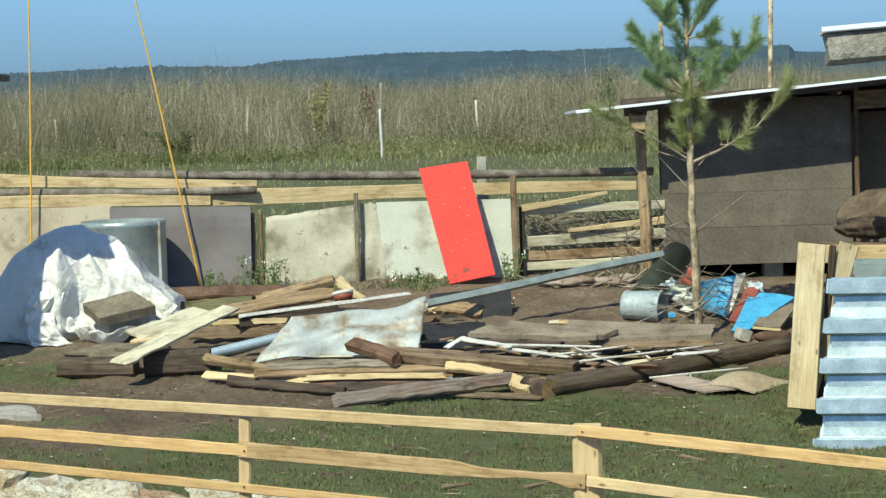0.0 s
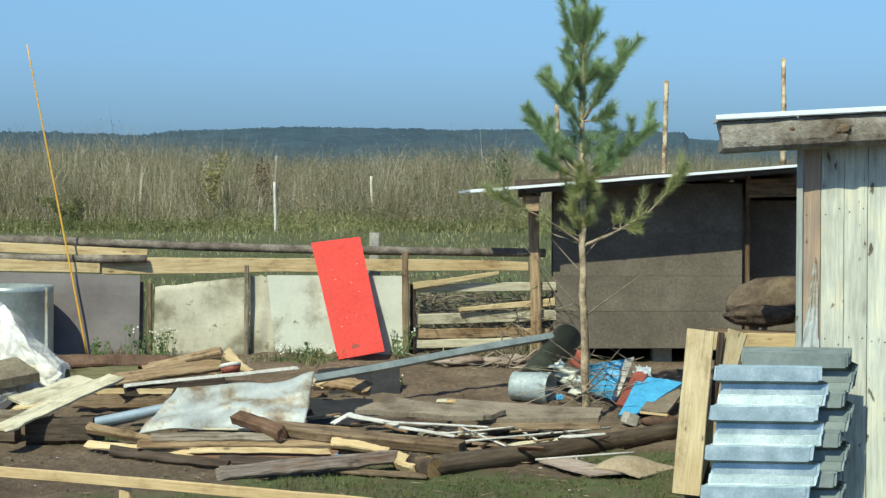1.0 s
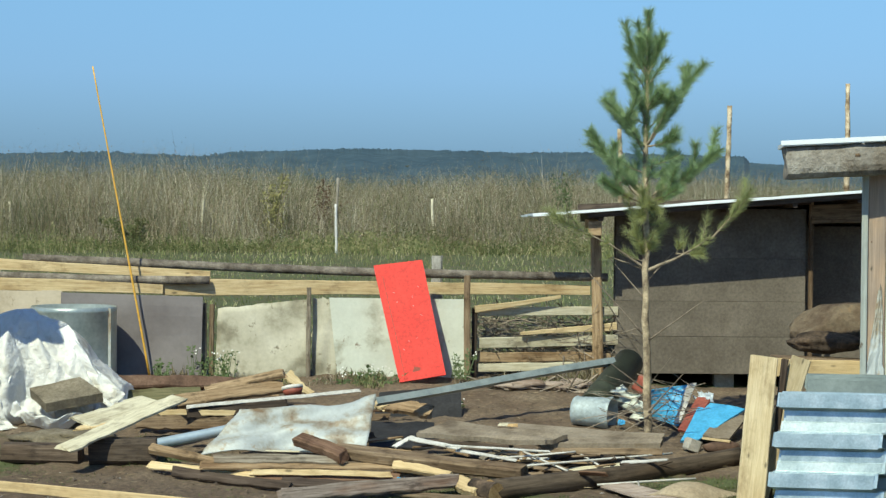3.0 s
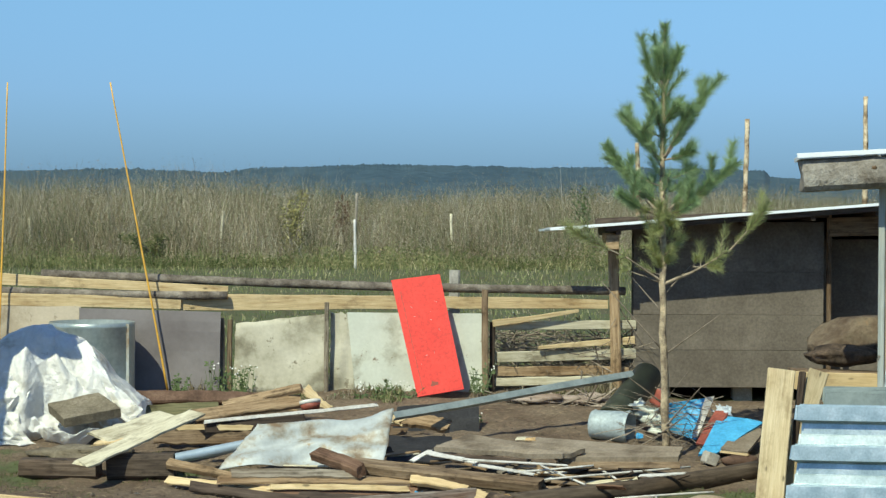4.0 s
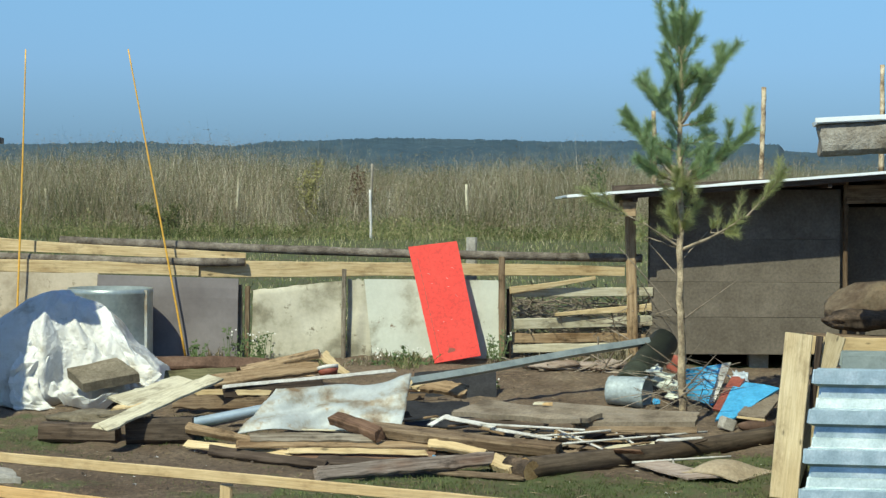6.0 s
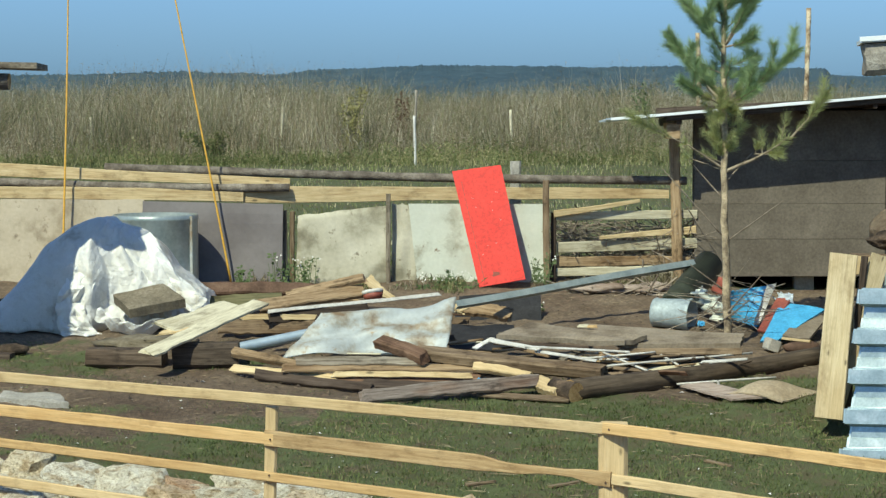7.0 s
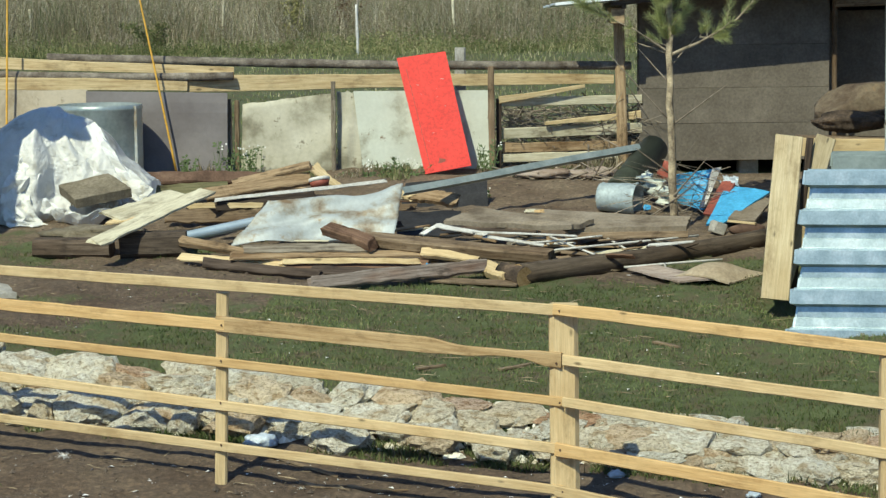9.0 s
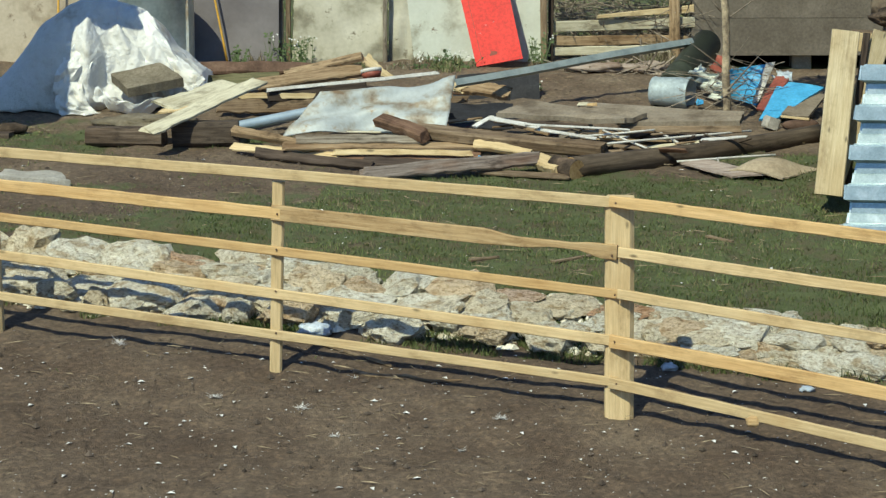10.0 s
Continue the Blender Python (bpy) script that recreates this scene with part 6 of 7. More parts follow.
sheet("plywood_sheet", [(1.56, 17.20, -0.43), (1.98, 16.98, -0.455), (2.32, 17.32, -0.425), (1.90, 17.58, -0.40)], M_TANPLY, "bent tan plywood scrap bulging up from the turf", "plywood", "plywood on the pile", n=(18, 12), th=0.012, wave=0.02, seed=9, freq=3, edge=0.015, extra=hump)
for k, (a, b, w) in enumerate((((-0.364, 18.163, -0.179), (-0.218, 18.306, -0.108), 0.06), ((-0.236, 18.231, -0.114), (0.159, 18.029, -0.170), 0.09), ((0.137, 18.064, -0.187), (0.605, 17.868, -0.243), 0.06), ((0.046, 18.050, -0.148), (0.881, 18.027, -0.190), 0.03))):
    pb("painted_batten", a, b, w * 0.85, 0.012, M_WHITEPAINT, 12, "flaking white painted batten in the pile", taper=0.8, rough=0.12, jag=0.01)


def build_lattice():
    e = thing("wire_frame", (1.045, 18.134, -0.381), "white metal lattice frame under the plywood", "metal frame")
    rods = (
        ((0.616, 17.817, -0.287), (1.888, 18.323, -0.226)), ((0.677, 18.227, -0.214), (1.010, 17.843, -0.325)), ((1.123, 18.287, -0.229), (1.295, 17.969, -0.314)),
        ((1.505, 18.322, -0.236), (1.548, 18.094, -0.294)), ((1.224, 17.488, -0.383), (2.011, 17.693, -0.357)), ((1.545, 17.557, -0.367), (1.553, 17.355, -0.414)),
        ((0.406, 17.978, -0.244), (1.097, 18.231, -0.214)),
    )
    for a, b in rods:
        log("rod", a, b, 0.009, 0.009, [M_WHITEPAINT, M_WHITEPAINT], e, sides=7, rough=0.02, bend=0.004, segs=4)


build_lattice()

# duct, drum and painted boards by the pine
d0, d1 = Vector((1.217, 20.300, -0.077)), Vector((1.481, 20.180, -0.089))
bm = tube_bm(0.125, 0.36, 32, 0.004, (0.02, 0.34), taper=1.16)
q = (d1 - d0).normalized().to_track_quat("Z", "Y").to_matrix().to_4x4()
q.translation = d0
tagged(finish("tin_bucket", bm, M_BUCKET, q), "galvanised tin bucket lying on its side", "bucket")
d0, d1 = Vector((1.399, 20.596, -0.084)), Vector((1.809, 21.600, 0.256))
bm = tube_bm(0.14, (d1 - d0).length, 28, 0.005, (0.1, 0.3))
q = (d1 - d0).normalized().to_track_quat("Z", "Y").to_matrix().to_4x4()
q.translation = d0
tagged(finish("green_drum", bm, M_GREENDRUM, q), "dark green metal drum leaning with its open mouth up", "drum")
JUNK = "painted boards by the pine"
sheet("crumpled_tin", [(1.563, 20.853, -0.004), (1.827, 20.231, -0.173), (1.852, 20.063, -0.007), (1.659, 20.626, 0.138)], M_SHEETWHITE, "crumpled rusty white tin scrap", "tin scrap", n=(16, 12), th=0.004, wave=0.16, seed=9, freq=5, edge=0.04)
sheet("rusty_tin", [(1.792, 20.980, 0.046), (1.891, 20.649, 0.020), (1.929, 20.886, 0.199), (1.847, 20.892, 0.199)], M_REDBROWN, "rusty red tin scrap behind the pine", "tin scrap", n=(6, 6), th=0.004, wave=0.06, seed=10)
sheet("painted_board", [(1.919, 20.406, -0.139), (2.109, 19.955, -0.176), (2.283, 20.265, 0.169), (1.899, 20.191, 0.123)], M_BLUEPAINT, "bright blue painted board leaning in the junk", "board", JUNK, n=(6, 6), th=0.02, wave=0.01, seed=11)
sheet("painted_board", [(2.064, 19.901, -0.150), (2.118, 19.898, -0.150), (2.296, 20.200, 0.184), (2.206, 20.109, 0.177)], M_WHITEPAINT, "white painted board edge against the blue one", "board", JUNK, n=(3, 6), th=0.02, wave=0.01, seed=12)
sheet("painted_board", [(2.085, 19.730, -0.194), (2.170, 19.613, -0.193), (2.427, 20.121, 0.058), (2.298, 20.130, 0.058)], M_REDBROWN, "red-brown painted board among the blue ones", "board", JUNK, n=(4, 6), th=0.02, wave=0.01, seed=13)
sheet("painted_board", [(2.051, 19.241, -0.243), (2.216, 19.339, -0.235), (2.698, 19.921, -0.018), (2.327, 20.126, 0.018)], M_BLUEPAINT, "bright blue panel lying aslant on the junk", "board", JUNK, n=(6, 6), th=0.02, wave=0.015, seed=14)
sheet("painted_board", [(2.260, 19.388, -0.211), (2.483, 19.324, -0.226), (2.710, 19.862, -0.083), (2.475, 19.875, -0.062)], M_DRYPLY, "brown board with a pale worn edge", "board", JUNK, n=(6, 6), th=0.025, wave=0.015, seed=15)
pb("edge_batten", (2.241, 19.224, -0.204), (2.460, 19.079, -0.216), 0.03, 0.02, M_YELLOW, 0, "narrow yellow edge strip by the junk")
sheet("plastic_scrap", [(2.275, 20.192, 0.043), (2.419, 20.059, 0.033), (2.442, 20.122, 0.098), (2.350, 20.191, 0.103)], M_PLASTIC, "clear plastic scrap on the boards", "plastic", n=(8, 6), th=0.003, wave=0.08, seed=16, freq=5)
bm = box_bm(-0.07, 0.07, -0.05, 0.05, -0.045, 0.05, 0.012)
for v in bm.verts:
    v.co += Vector((noise.noise(v.co * 31), noise.noise(v.co * 37), noise.noise(v.co * 29))) * 0.03
bmesh.ops.rotate(bm, verts=bm.verts, matrix=Matrix.Rotation(radians(24), 3, "Z") @ Matrix.Rotation(radians(14), 3, "Y"))
bmesh.ops.translate(bm, verts=bm.verts, vec=Vector((2.144, 19.130, -0.252)))
solo("rubble_block", bm, M_CONCRETE, "small broken block of concrete", "rubble")
bm = lump_bm((0.16, 0.10, 0.05), 32, 2, 0.25, 1.6)
bmesh.ops.translate(bm, verts=bm.verts, vec=Vector((2.390, 19.120, -0.262)))
solo("rusty_scrap", bm, M_RUST, "rusty iron scrap beside the log", "scrap")
basin = thing("enamel_basin", (-1.314, 20.112, 0.05), "dented basin, brown outside with a white enamel rim", "basin")
turn = Matrix.Translation((-1.300, 20.112, 0.055)) @ Matrix.Rotation(radians(-14), 4, "X") @ Matrix.Rotation(radians(-9), 4, "Y")
part("bowl", tube_bm(0.075, 0.055, 28, 0.004, (), taper=1.25), M_REDBROWN, basin, m=turn)
part("rim", tube_bm(0.094, 0.032, 28, 0.004, (), taper=1.05), M_WHITEPAINT, basin, "chipped white enamel rim", m=turn @ Matrix.Translation((0, 0, 0.050)))


for k, (bx, by, bz) in enumerate(((0.37, 17.80, -0.27), (0.52, 17.60, -0.36), (1.62, 20.05, -0.16), (-0.30, 17.45, -0.36))):
    sheet("plastic_scrap", [(bx - 0.035, by, bz - 0.02), (bx + 0.03, by - 0.01, bz - 0.015), (bx + 0.035, by + 0.04, bz + 0.02), (bx - 0.03, by + 0.04, bz + 0.025)], M_BLUEPAINT, "small crumpled scrap of blue plastic in the pile", "plastic", "blue plastic scraps", n=(5, 4), th=0.004, wave=0.03, seed=50 + k, freq=5, edge=0.05)
for k, (bx, by, bz) in enumerate(((0.60, 18.55, -0.045), (0.52, 18.60, -0.045))):
    sheet("wood_chip", [(bx - 0.04, by - 0.02, bz), (bx + 0.04, by - 0.03, bz), (bx + 0.05, by + 0.03, bz + 0.02), (bx - 0.03, by + 0.02, bz + 0.015)], M_WANEY if k % 3 == 0 else M_PALE, "broken wood chip lying on the plywood", "wood chip", "chips on the plywood", n=(4, 3), th=0.006, wave=0.02, seed=60 + k, freq=4, edge=0.08)


# thin laths and splinters thrown over the pile
rl = random.Random(61)
A_, B_, C_, D_ = Vector((-2.268, 17.935, -0.397)), Vector((1.222, 17.452, -0.436)), Vector((0.911, 20.077, -0.226)), Vector((-2.388, 21.167, -0.139))
for k in range(64):
    u, v = rl.random(), rl.random()
    p = A_.lerp(B_, u).lerp(D_.lerp(C_, u), v)
    if p.x > -0.8 and p.y > 18.65:
        continue
    L_ = rl.uniform(0.2, 0.75)
    an = rl.gauss(0.05, 0.35)
    d = Vector((math.cos(an), math.sin(an), 0)) * L_
    g = ground_z(p.x, p.y)
    p.z = g + rl.uniform(0.03, 0.16)
    q = p + d + Vector((0, 0, rl.uniform(-0.04, 0.08)))
    q.z = max(q.z, ground_z(q.x, q.y) + 0.02)
    plank("lath", p, q, rl.uniform(0.02, 0.09), 0.014, (M_TANWOOD, M_PALE, M_BROWN, M_GREYWOOD, M_DARKWOOD, M_BROWN, M_MAHOGANY)[k % 7], rl.uniform(-30, 60), None, "thin splintered lath lying in the debris pile", "lath", "laths in the debris pile", taper=rl.uniform(0.4, 1), rough=0.15, jag=0.02, segs=5)


# ---- pine ----
# broken pieces heaped under the plywood's ragged edge
rs = random.Random(77)
for k in range(34):
    x, y = rs.uniform(-0.15, 1.75), rs.uniform(17.95, 18.40)
    z = ground_z(x, y) + 0.02 + 0.14 * rs.random()
    a, w = rs.gauss(0.0, 0.55), rs.uniform(0.06, 0.22)
    e = Vector((math.cos(a) * w, math.sin(a) * w, rs.uniform(-0.04, 0.05)))
    o = Vector((x, y, z))
    plank("splinter", o - e, o + e, rs.uniform(0.015, 0.06), 0.012, (M_BROWN, M_DARKWOOD, M_TANWOOD, M_GREYWOOD, M_DARKWOOD, M_WHITEPAINT)[k % 6], rs.uniform(-40, 70), None, "short broken splinter heaped under the plywood", "splinter", "splinters under the plywood", taper=rs.uniform(0.3, 0.9), rough=0.2, jag=0.02, segs=4)


def build_pine():
    base = Vector((1.780, 19.200, -0.209))
    base.z = ground_z(base.x, 19.2)
    yb = base.y
    pine = thing("pine_tree", base, "young pine with a bare lower trunk and bright green needles", "pine tree")
    tr = [base + Vector((0, 0, -0.05)), (1.748, 19.200, 0.668), (1.736, 19.200, 1.221), (1.740, 19.200, 1.807), (1.730, 19.200, 2.167), (1.735, 19.200, 2.717), (1.734, 19.200, 3.194), (1.745, 19.200, 3.407)]
    tr = [Vector((p[0], yb, p[2])) for p in tr]
    rr = [0.034, 0.031, 0.028, 0.025, 0.021, 0.016, 0.010, 0.005]
    rnd = random.Random(21)

    def limb_bm(pts, rads, sides=9):
        bm = bmesh.new()
        fine, fr = [], []
        for (p, q), (a, b) in zip(zip(pts, pts[1:]), zip(rads, rads[1:])):
            for k in range(4):
                f = k / 4
                fine.append(p.lerp(q, f) + Vector((rnd.uniform(-1, 1), rnd.uniform(-1, 1), 0)) * a * 0.3)
                fr.append(a + (b - a) * f)
        fine.append(pts[-1])
        fr.append(rads[-1])
        rings = []
        for i, p in enumerate(fine):
            d = (fine[min(i + 1, len(fine) - 1)] - fine[max(i - 1, 0)]).normalized()
            u = d.cross(Vector((0.3, 1, 0.2))).normalized()
            w = d.cross(u)
            rings.append([bm.verts.new(p + (u * math.cos(t) + w * math.sin(t)) * fr[i] * rnd.uniform(0.85, 1.15)) for t in [2 * math.pi * j / sides for j in range(sides)]])
        for p, q in zip(rings, rings[1:]):
            for j in range(sides):
                bm.faces.new((p[j], p[(j + 1) % sides], q[(j + 1) % sides], q[j])).smooth = True
        bm.faces.new(rings[0])
        bm.faces.new(rings[-1])
        return bm

    part("trunk", limb_bm(tr, rr, 12), M_TRUNK, pine, "flaky orange-brown trunk")
    # two needle meshes: green for the crown, olive for the low boughs
    young, old = ([], []), ([], [])

    def needles(p, q, length, count, thick):
        """Needles that brush forward along the shoot from p to q; low shoots go to the olive mesh."""
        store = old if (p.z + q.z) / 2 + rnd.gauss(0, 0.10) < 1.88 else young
        d = (q - p).normalized()
        u = d.cross(Vector((0.2, 1, 0.1))).normalized()
        w = d.cross(u)
        for _ in range(count):
            t = rnd.random()
            o = p.lerp(q, t)
            a = rnd.uniform(0, 2 * math.pi)
            out = (u * math.cos(a) + w * math.sin(a))
            tip = o + (out * rnd.uniform(0.55, 0.95) + d * rnd.uniform(0.35, 0.95) + Vector((0, 0, 0.12))).normalized() * length * rnd.uniform(0.7, 1.15)
            s = (tip - o).cross(Vector((rnd.uniform(-0.3, 0.3), 1, rnd.uniform(-0.3, 0.3)))).normalized() * thick
            i = len(store[0])
            store[0].extend((o - s, o + s, tip))
            store[1].append((i, i + 1, i + 2))

    def at(x, z, dy):
        return Vector((x, yb + dy, z))

    def branch(a, b, dy, r, tufts=(0.35, 1.0), dens=1.0, dead=False, sag=0.0, subs=0):
        a, b = Vector((a[0], yb, a[2])), Vector((b[0], yb + dy, b[2]))
        if not dead:
            b = a.lerp(b, max(0.5, 1 - 0.09 / (b - a).length))
        mid = a.lerp(b, 0.5) + Vector((0, 0, -sag))
        pts = [a, mid, b]
        part("branch", limb_bm(pts, [r, r * 0.7, r * 0.35], 6), M_TWIG if dead else M_BOUGH, pine)
        if dead:
            return
        n = int(1350 * dens * (b - a).length)
        s = a.lerp(b, tufts[0]) if tufts[0] > 0.5 else a.lerp(mid, tufts[0] * 2)
        if tufts[0] <= 0.5:
            needles(s, mid, 0.075, n // 3, 0.0017)
            needles(mid, b, 0.095, int(n * 1.15), 0.0017)
        else:
            needles(s, b, 0.105, n, 0.0016)
        for k in range(subs):
            t = rnd.uniform(0.45, 0.95)
            o = a.lerp(mid, t * 2) if t < 0.5 else mid.lerp(b, t * 2 - 1)
            e = o + ((b - a).normalized() * 0.5 + Vector((rnd.uniform(-0.6, 0.6), rnd.uniform(-0.8, 0.8), rnd.uniform(0.1, 0.9)))).normalized() * rnd.uniform(0.14, 0.30)
            part("branch", limb_bm([o, o.lerp(e, 0.5) - Vector((0, 0, 0.01)), e], [r * 0.4, r * 0.3, r * 0.2], 5), M_BOUGH, pine)
            needles(o.lerp(e, 0.15), e, 0.105, int(300 * dens), 0.0017)

    # leader and crown shoots
    needles(tr[4].lerp(tr[5], 0.25), tr[7], 0.095, 2700, 0.0018)
    needles(tr[3], tr[4], 0.085, 420, 0.0017)
    def bough(a, b, dy, r, sb):
        branch(a, b, dy, r, (0.28, 1.0), 1.1, False, 0.05 * (Vector(b) - Vector(a)).length, max(1, sb - 1))

    bough((1.734, 19.200, 2.860), (1.537, 19.200, 3.184), 0.05, 0.010, 2)
    bough((1.734, 19.200, 2.860), (1.873, 19.200, 3.233), -0.06, 0.010, 2)
    bough((1.734, 19.200, 2.851), (1.633, 19.200, 3.265), -0.10, 0.010, 1)
    bough((1.734, 19.200, 2.851), (1.777, 19.200, 3.099), 0.15, 0.008, 1)
    bough((1.730, 19.200, 2.573), (1.552, 19.200, 2.898), 0.08, 0.010, 2)
    bough((1.730, 19.200, 2.573), (1.860, 19.200, 2.693), -0.12, 0.008, 1)
    bough((1.730, 19.200, 2.502), (1.610, 19.200, 2.764), -0.18, 0.009, 2)
    bough((1.730, 19.200, 2.270), (2.148, 19.200, 2.909), 0.08, 0.014, 4)
    bough((1.730, 19.200, 2.270), (1.984, 19.200, 2.789), -0.22, 0.012, 3)
    bough((1.730, 19.200, 2.270), (2.033, 19.200, 2.358), -0.25, 0.010, 2)
    bough((1.730, 19.200, 2.255), (1.379, 19.200, 2.678), 0.10, 0.013, 4)
    bough((1.730, 19.200, 2.255), (1.490, 19.200, 2.573), -0.20, 0.011, 3)
    bough((1.736, 19.200, 1.783), (1.207, 19.200, 2.467), 0.10, 0.015, 4)
    bough((1.736, 19.200, 1.783), (1.274, 19.200, 2.023), -0.25, 0.011, 3)
    bough((1.736, 19.200, 1.783), (1.538, 19.200, 2.142), 0.30, 0.010, 2)
    bough((1.736, 19.200, 1.783), (2.390, 19.200, 2.263), 0.06, 0.015, 5)
    bough((1.736, 19.200, 1.783), (2.091, 19.200, 2.248), 0.35, 0.011, 2)
    bough((1.736, 19.200, 1.783), (2.044, 19.200, 1.951), -0.30, 0.011, 3)
    bough((1.736, 19.200, 1.735), (1.635, 19.200, 1.639), -0.25, 0.009, 2)
    bough((1.736, 19.200, 1.735), (1.875, 19.200, 1.735), -0.22, 0.009, 2)
    # lower boughs, needles only near the tips
    branch((1.746, 19.200, 1.221), (2.324, 19.200, 1.509), -0.05, 0.017, (0.7, 1.0), 0.25, False, 0.02, 3)
    branch((2.286, 19.200, 1.490), (2.647, 19.200, 1.912), -0.05, 0.010, (0.2, 1.0), 0.45, False, 0.01, 4)
    branch((1.996, 19.200, 1.365), (2.296, 19.200, 1.365), -0.1, 0.007, (0.5, 1.0), 0.8)
    branch((1.996, 19.200, 1.365), (2.054, 19.200, 1.528), -0.05, 0.006, (0.3, 1.0), 0.8)
    branch((1.731, 19.200, 1.241), (1.332, 19.200, 1.510), -0.1, 0.013, (0.95, 1.0), 0.1, False, 0.0)
    branch((1.418, 19.200, 1.448), (0.914, 19.200, 1.683), -0.1, 0.007, (0.3, 1.0), 0.4, False, 0.0, 3)
    branch((1.731, 19.200, 1.231), (1.346, 19.200, 1.366), 0.1, 0.010, (0.9, 1.0), 0.2)
    branch((1.731, 19.200, 1.303), (1.649, 19.200, 1.519), -0.1, 0.008, (0.3, 1.0), 1.0, False, 0, 2)
    branch((1.736, 19.200, 1.351), (1.827, 19.200, 1.529), -0.1, 0.007, (0.4, 1.0), 0.8, False, 0, 1)
    for a, b, dy in (
        ((1.723, 19.200, 0.678), (1.217, 19.200, 1.242), 0.0), ((1.736, 19.200, 1.111), (1.996, 19.200, 1.375), 0.2), ((1.737, 19.200, 0.605), (2.229, 19.200, 0.965), 0.0),
        ((1.727, 19.200, 0.991), (1.418, 19.200, 1.352), 0.2), ((1.728, 19.200, 0.220), (1.443, 19.200, 0.438), -0.1), ((1.738, 19.200, -0.022), (2.047, 19.200, 0.363), -0.2), ((1.738, 19.200, -0.046), (1.926, 19.200, 0.146), -0.3),
    ):
        branch(a, b, dy, 0.0085, dead=True)
    # short shoots that fill the crown near the trunk
    for k in range(18):
        z0 = 1.80 + 0.40 * (k + rnd.random()) / 8 if k < 8 else 2.36 + 0.78 * (k - 8 + rnd.random()) / 10
        f = 1 - (z0 - 1.85) / 1.7
        o = Vector((1.735, yb, z0))
        an = k * 2.4
        e = o + Vector((math.cos(an) * 0.36 * f, math.sin(an) * 0.36 * f, rnd.uniform(0.10, 0.24)))
        part("branch", limb_bm([o, o.lerp(e, 0.5) - Vector((0, 0, 0.01)), e], [0.006, 0.004, 0.002], 5), M_BOUGH, pine)
        needles(o.lerp(e, 0.25), e, 0.105, 230, 0.0017)
    for k in range(9):
        z0 = rnd.uniform(1.28, 1.72)
        o = Vector((1.736, yb, z0))
        an = rnd.uniform(0, 2 * math.pi)
        e = o + Vector((math.cos(an) * 0.20, math.sin(an) * 0.20, rnd.uniform(0.05, 0.16)))
        part("branch", limb_bm([o, o.lerp(e, 0.5) - Vector((0, 0, 0.015)), e], [0.005, 0.004, 0.002], 5), M_BOUGH, pine)
        needles(o.lerp(e, 0.3), e, 0.085, 110, 0.0015)
    under(pydata("needles", [tuple(v) for v in young[0]], young[1], M_NEEDLE), pine, "tufts of long green needles")
    under(pydata("old_needles", [tuple(v) for v in old[0]], old[1], M_OLIVENEEDLE), pine, "sparser olive needles on the low boughs")


build_pine()

# ---- poles and stakes ----
POLES = "peeled poles behind the shed"
for a, b in (((4.703, 26.500, 1.964), (4.705, 26.500, 3.175)), ((3.315, 26.500, 1.863), (3.319, 26.500, 2.905)), ((2.068, 26.500, 2.227), (2.068, 26.500, 2.624)), ((6.156, 26.500, 2.666), (6.159, 26.500, 3.319))):
    log("pole", (a[0], a[1], 0.0), b, 0.036, 0.026, [M_DARKBARK if a[0] > 5 else M_PATCHY, M_LOGEND], None, "dark barked pole standing behind the shed" if a[0] > 5 else "slim peeled pole standing behind the shed", "pole", POLES, rough=0.2, bend=0.03, segs=24)
log("white_stake", (-2.048, 45.000, 0.564), (-2.047, 45.000, 1.600), 0.027, 0.024, [M_FEATHER, M_FEATHER], None, "thin white painted stake in the meadow", "stake", rough=0.02, bend=0.01)
log("grey_stake", (-2.163, 47.000, 0.389), (-2.173, 47.000, 2.128), 0.030, 0.026, [M_STAKE, M_STAKE], None, "grey wooden stake among the tall grass", "stake")
for a, b in (((-5.122, 49.000, 0.694), (-5.108, 49.000, 1.748)), ((-0.086, 49.000, 0.694), (-0.098, 49.000, 1.711)), ((-9.290, 50.000, 0.671), (-9.300, 50.000, 1.583))):
    log("meadow_stake", (a[0] * 0.975, 47.9, 0.45), (b[0] * 0.975, 47.9, b[2]), 0.030, 0.026, [M_PALE, M_PALE], None, "short pale stake standing in the tall grass", "stake", "pale stakes in the meadow")


def shrub(at, h, w, mat, seed, label, count=600, leaf=0.014):
    rnd = random.Random(seed)
    vs, fs = [], []
    e = thing("shrub", at, label, "shrub", "shrubs in the meadow")
    o = Vector(at)
    for k in range(6):
        tip = o + Vector((rnd.gauss(0, w * 0.6), rnd.gauss(0, w * 0.6), h * rnd.uniform(0.6, 1.0)))
        part("stem", log_bm((tip - o).length, 0.012, 0.004, rnd, sides=5, segs=4), [M_TWIG, M_TWIG], e, m=axes(o, tip, 0))
        for _ in range(count // 6):
            t = rnd.uniform(0.15, 1.0)
            p = o.lerp(tip, t) + Vector((rnd.gauss(0, 1), rnd.gauss(0, 1), rnd.gauss(0, 0.7))) * 0.09 * (1.3 - t)
            d = Vector((rnd.gauss(0, 1), rnd.gauss(0, 1), rnd.uniform(-0.4, 1))).normalized() * rnd.uniform(0.03, 0.08)
            q = d.cross(Vector((0, 1, 0.1))).normalized() * leaf
            i = len(vs)
            vs += [p - q, p + q, p + d]
            fs.append((i, i + 1, i + 2))
    under(pydata("foliage", [tuple(v) for v in vs], fs, mat), e)


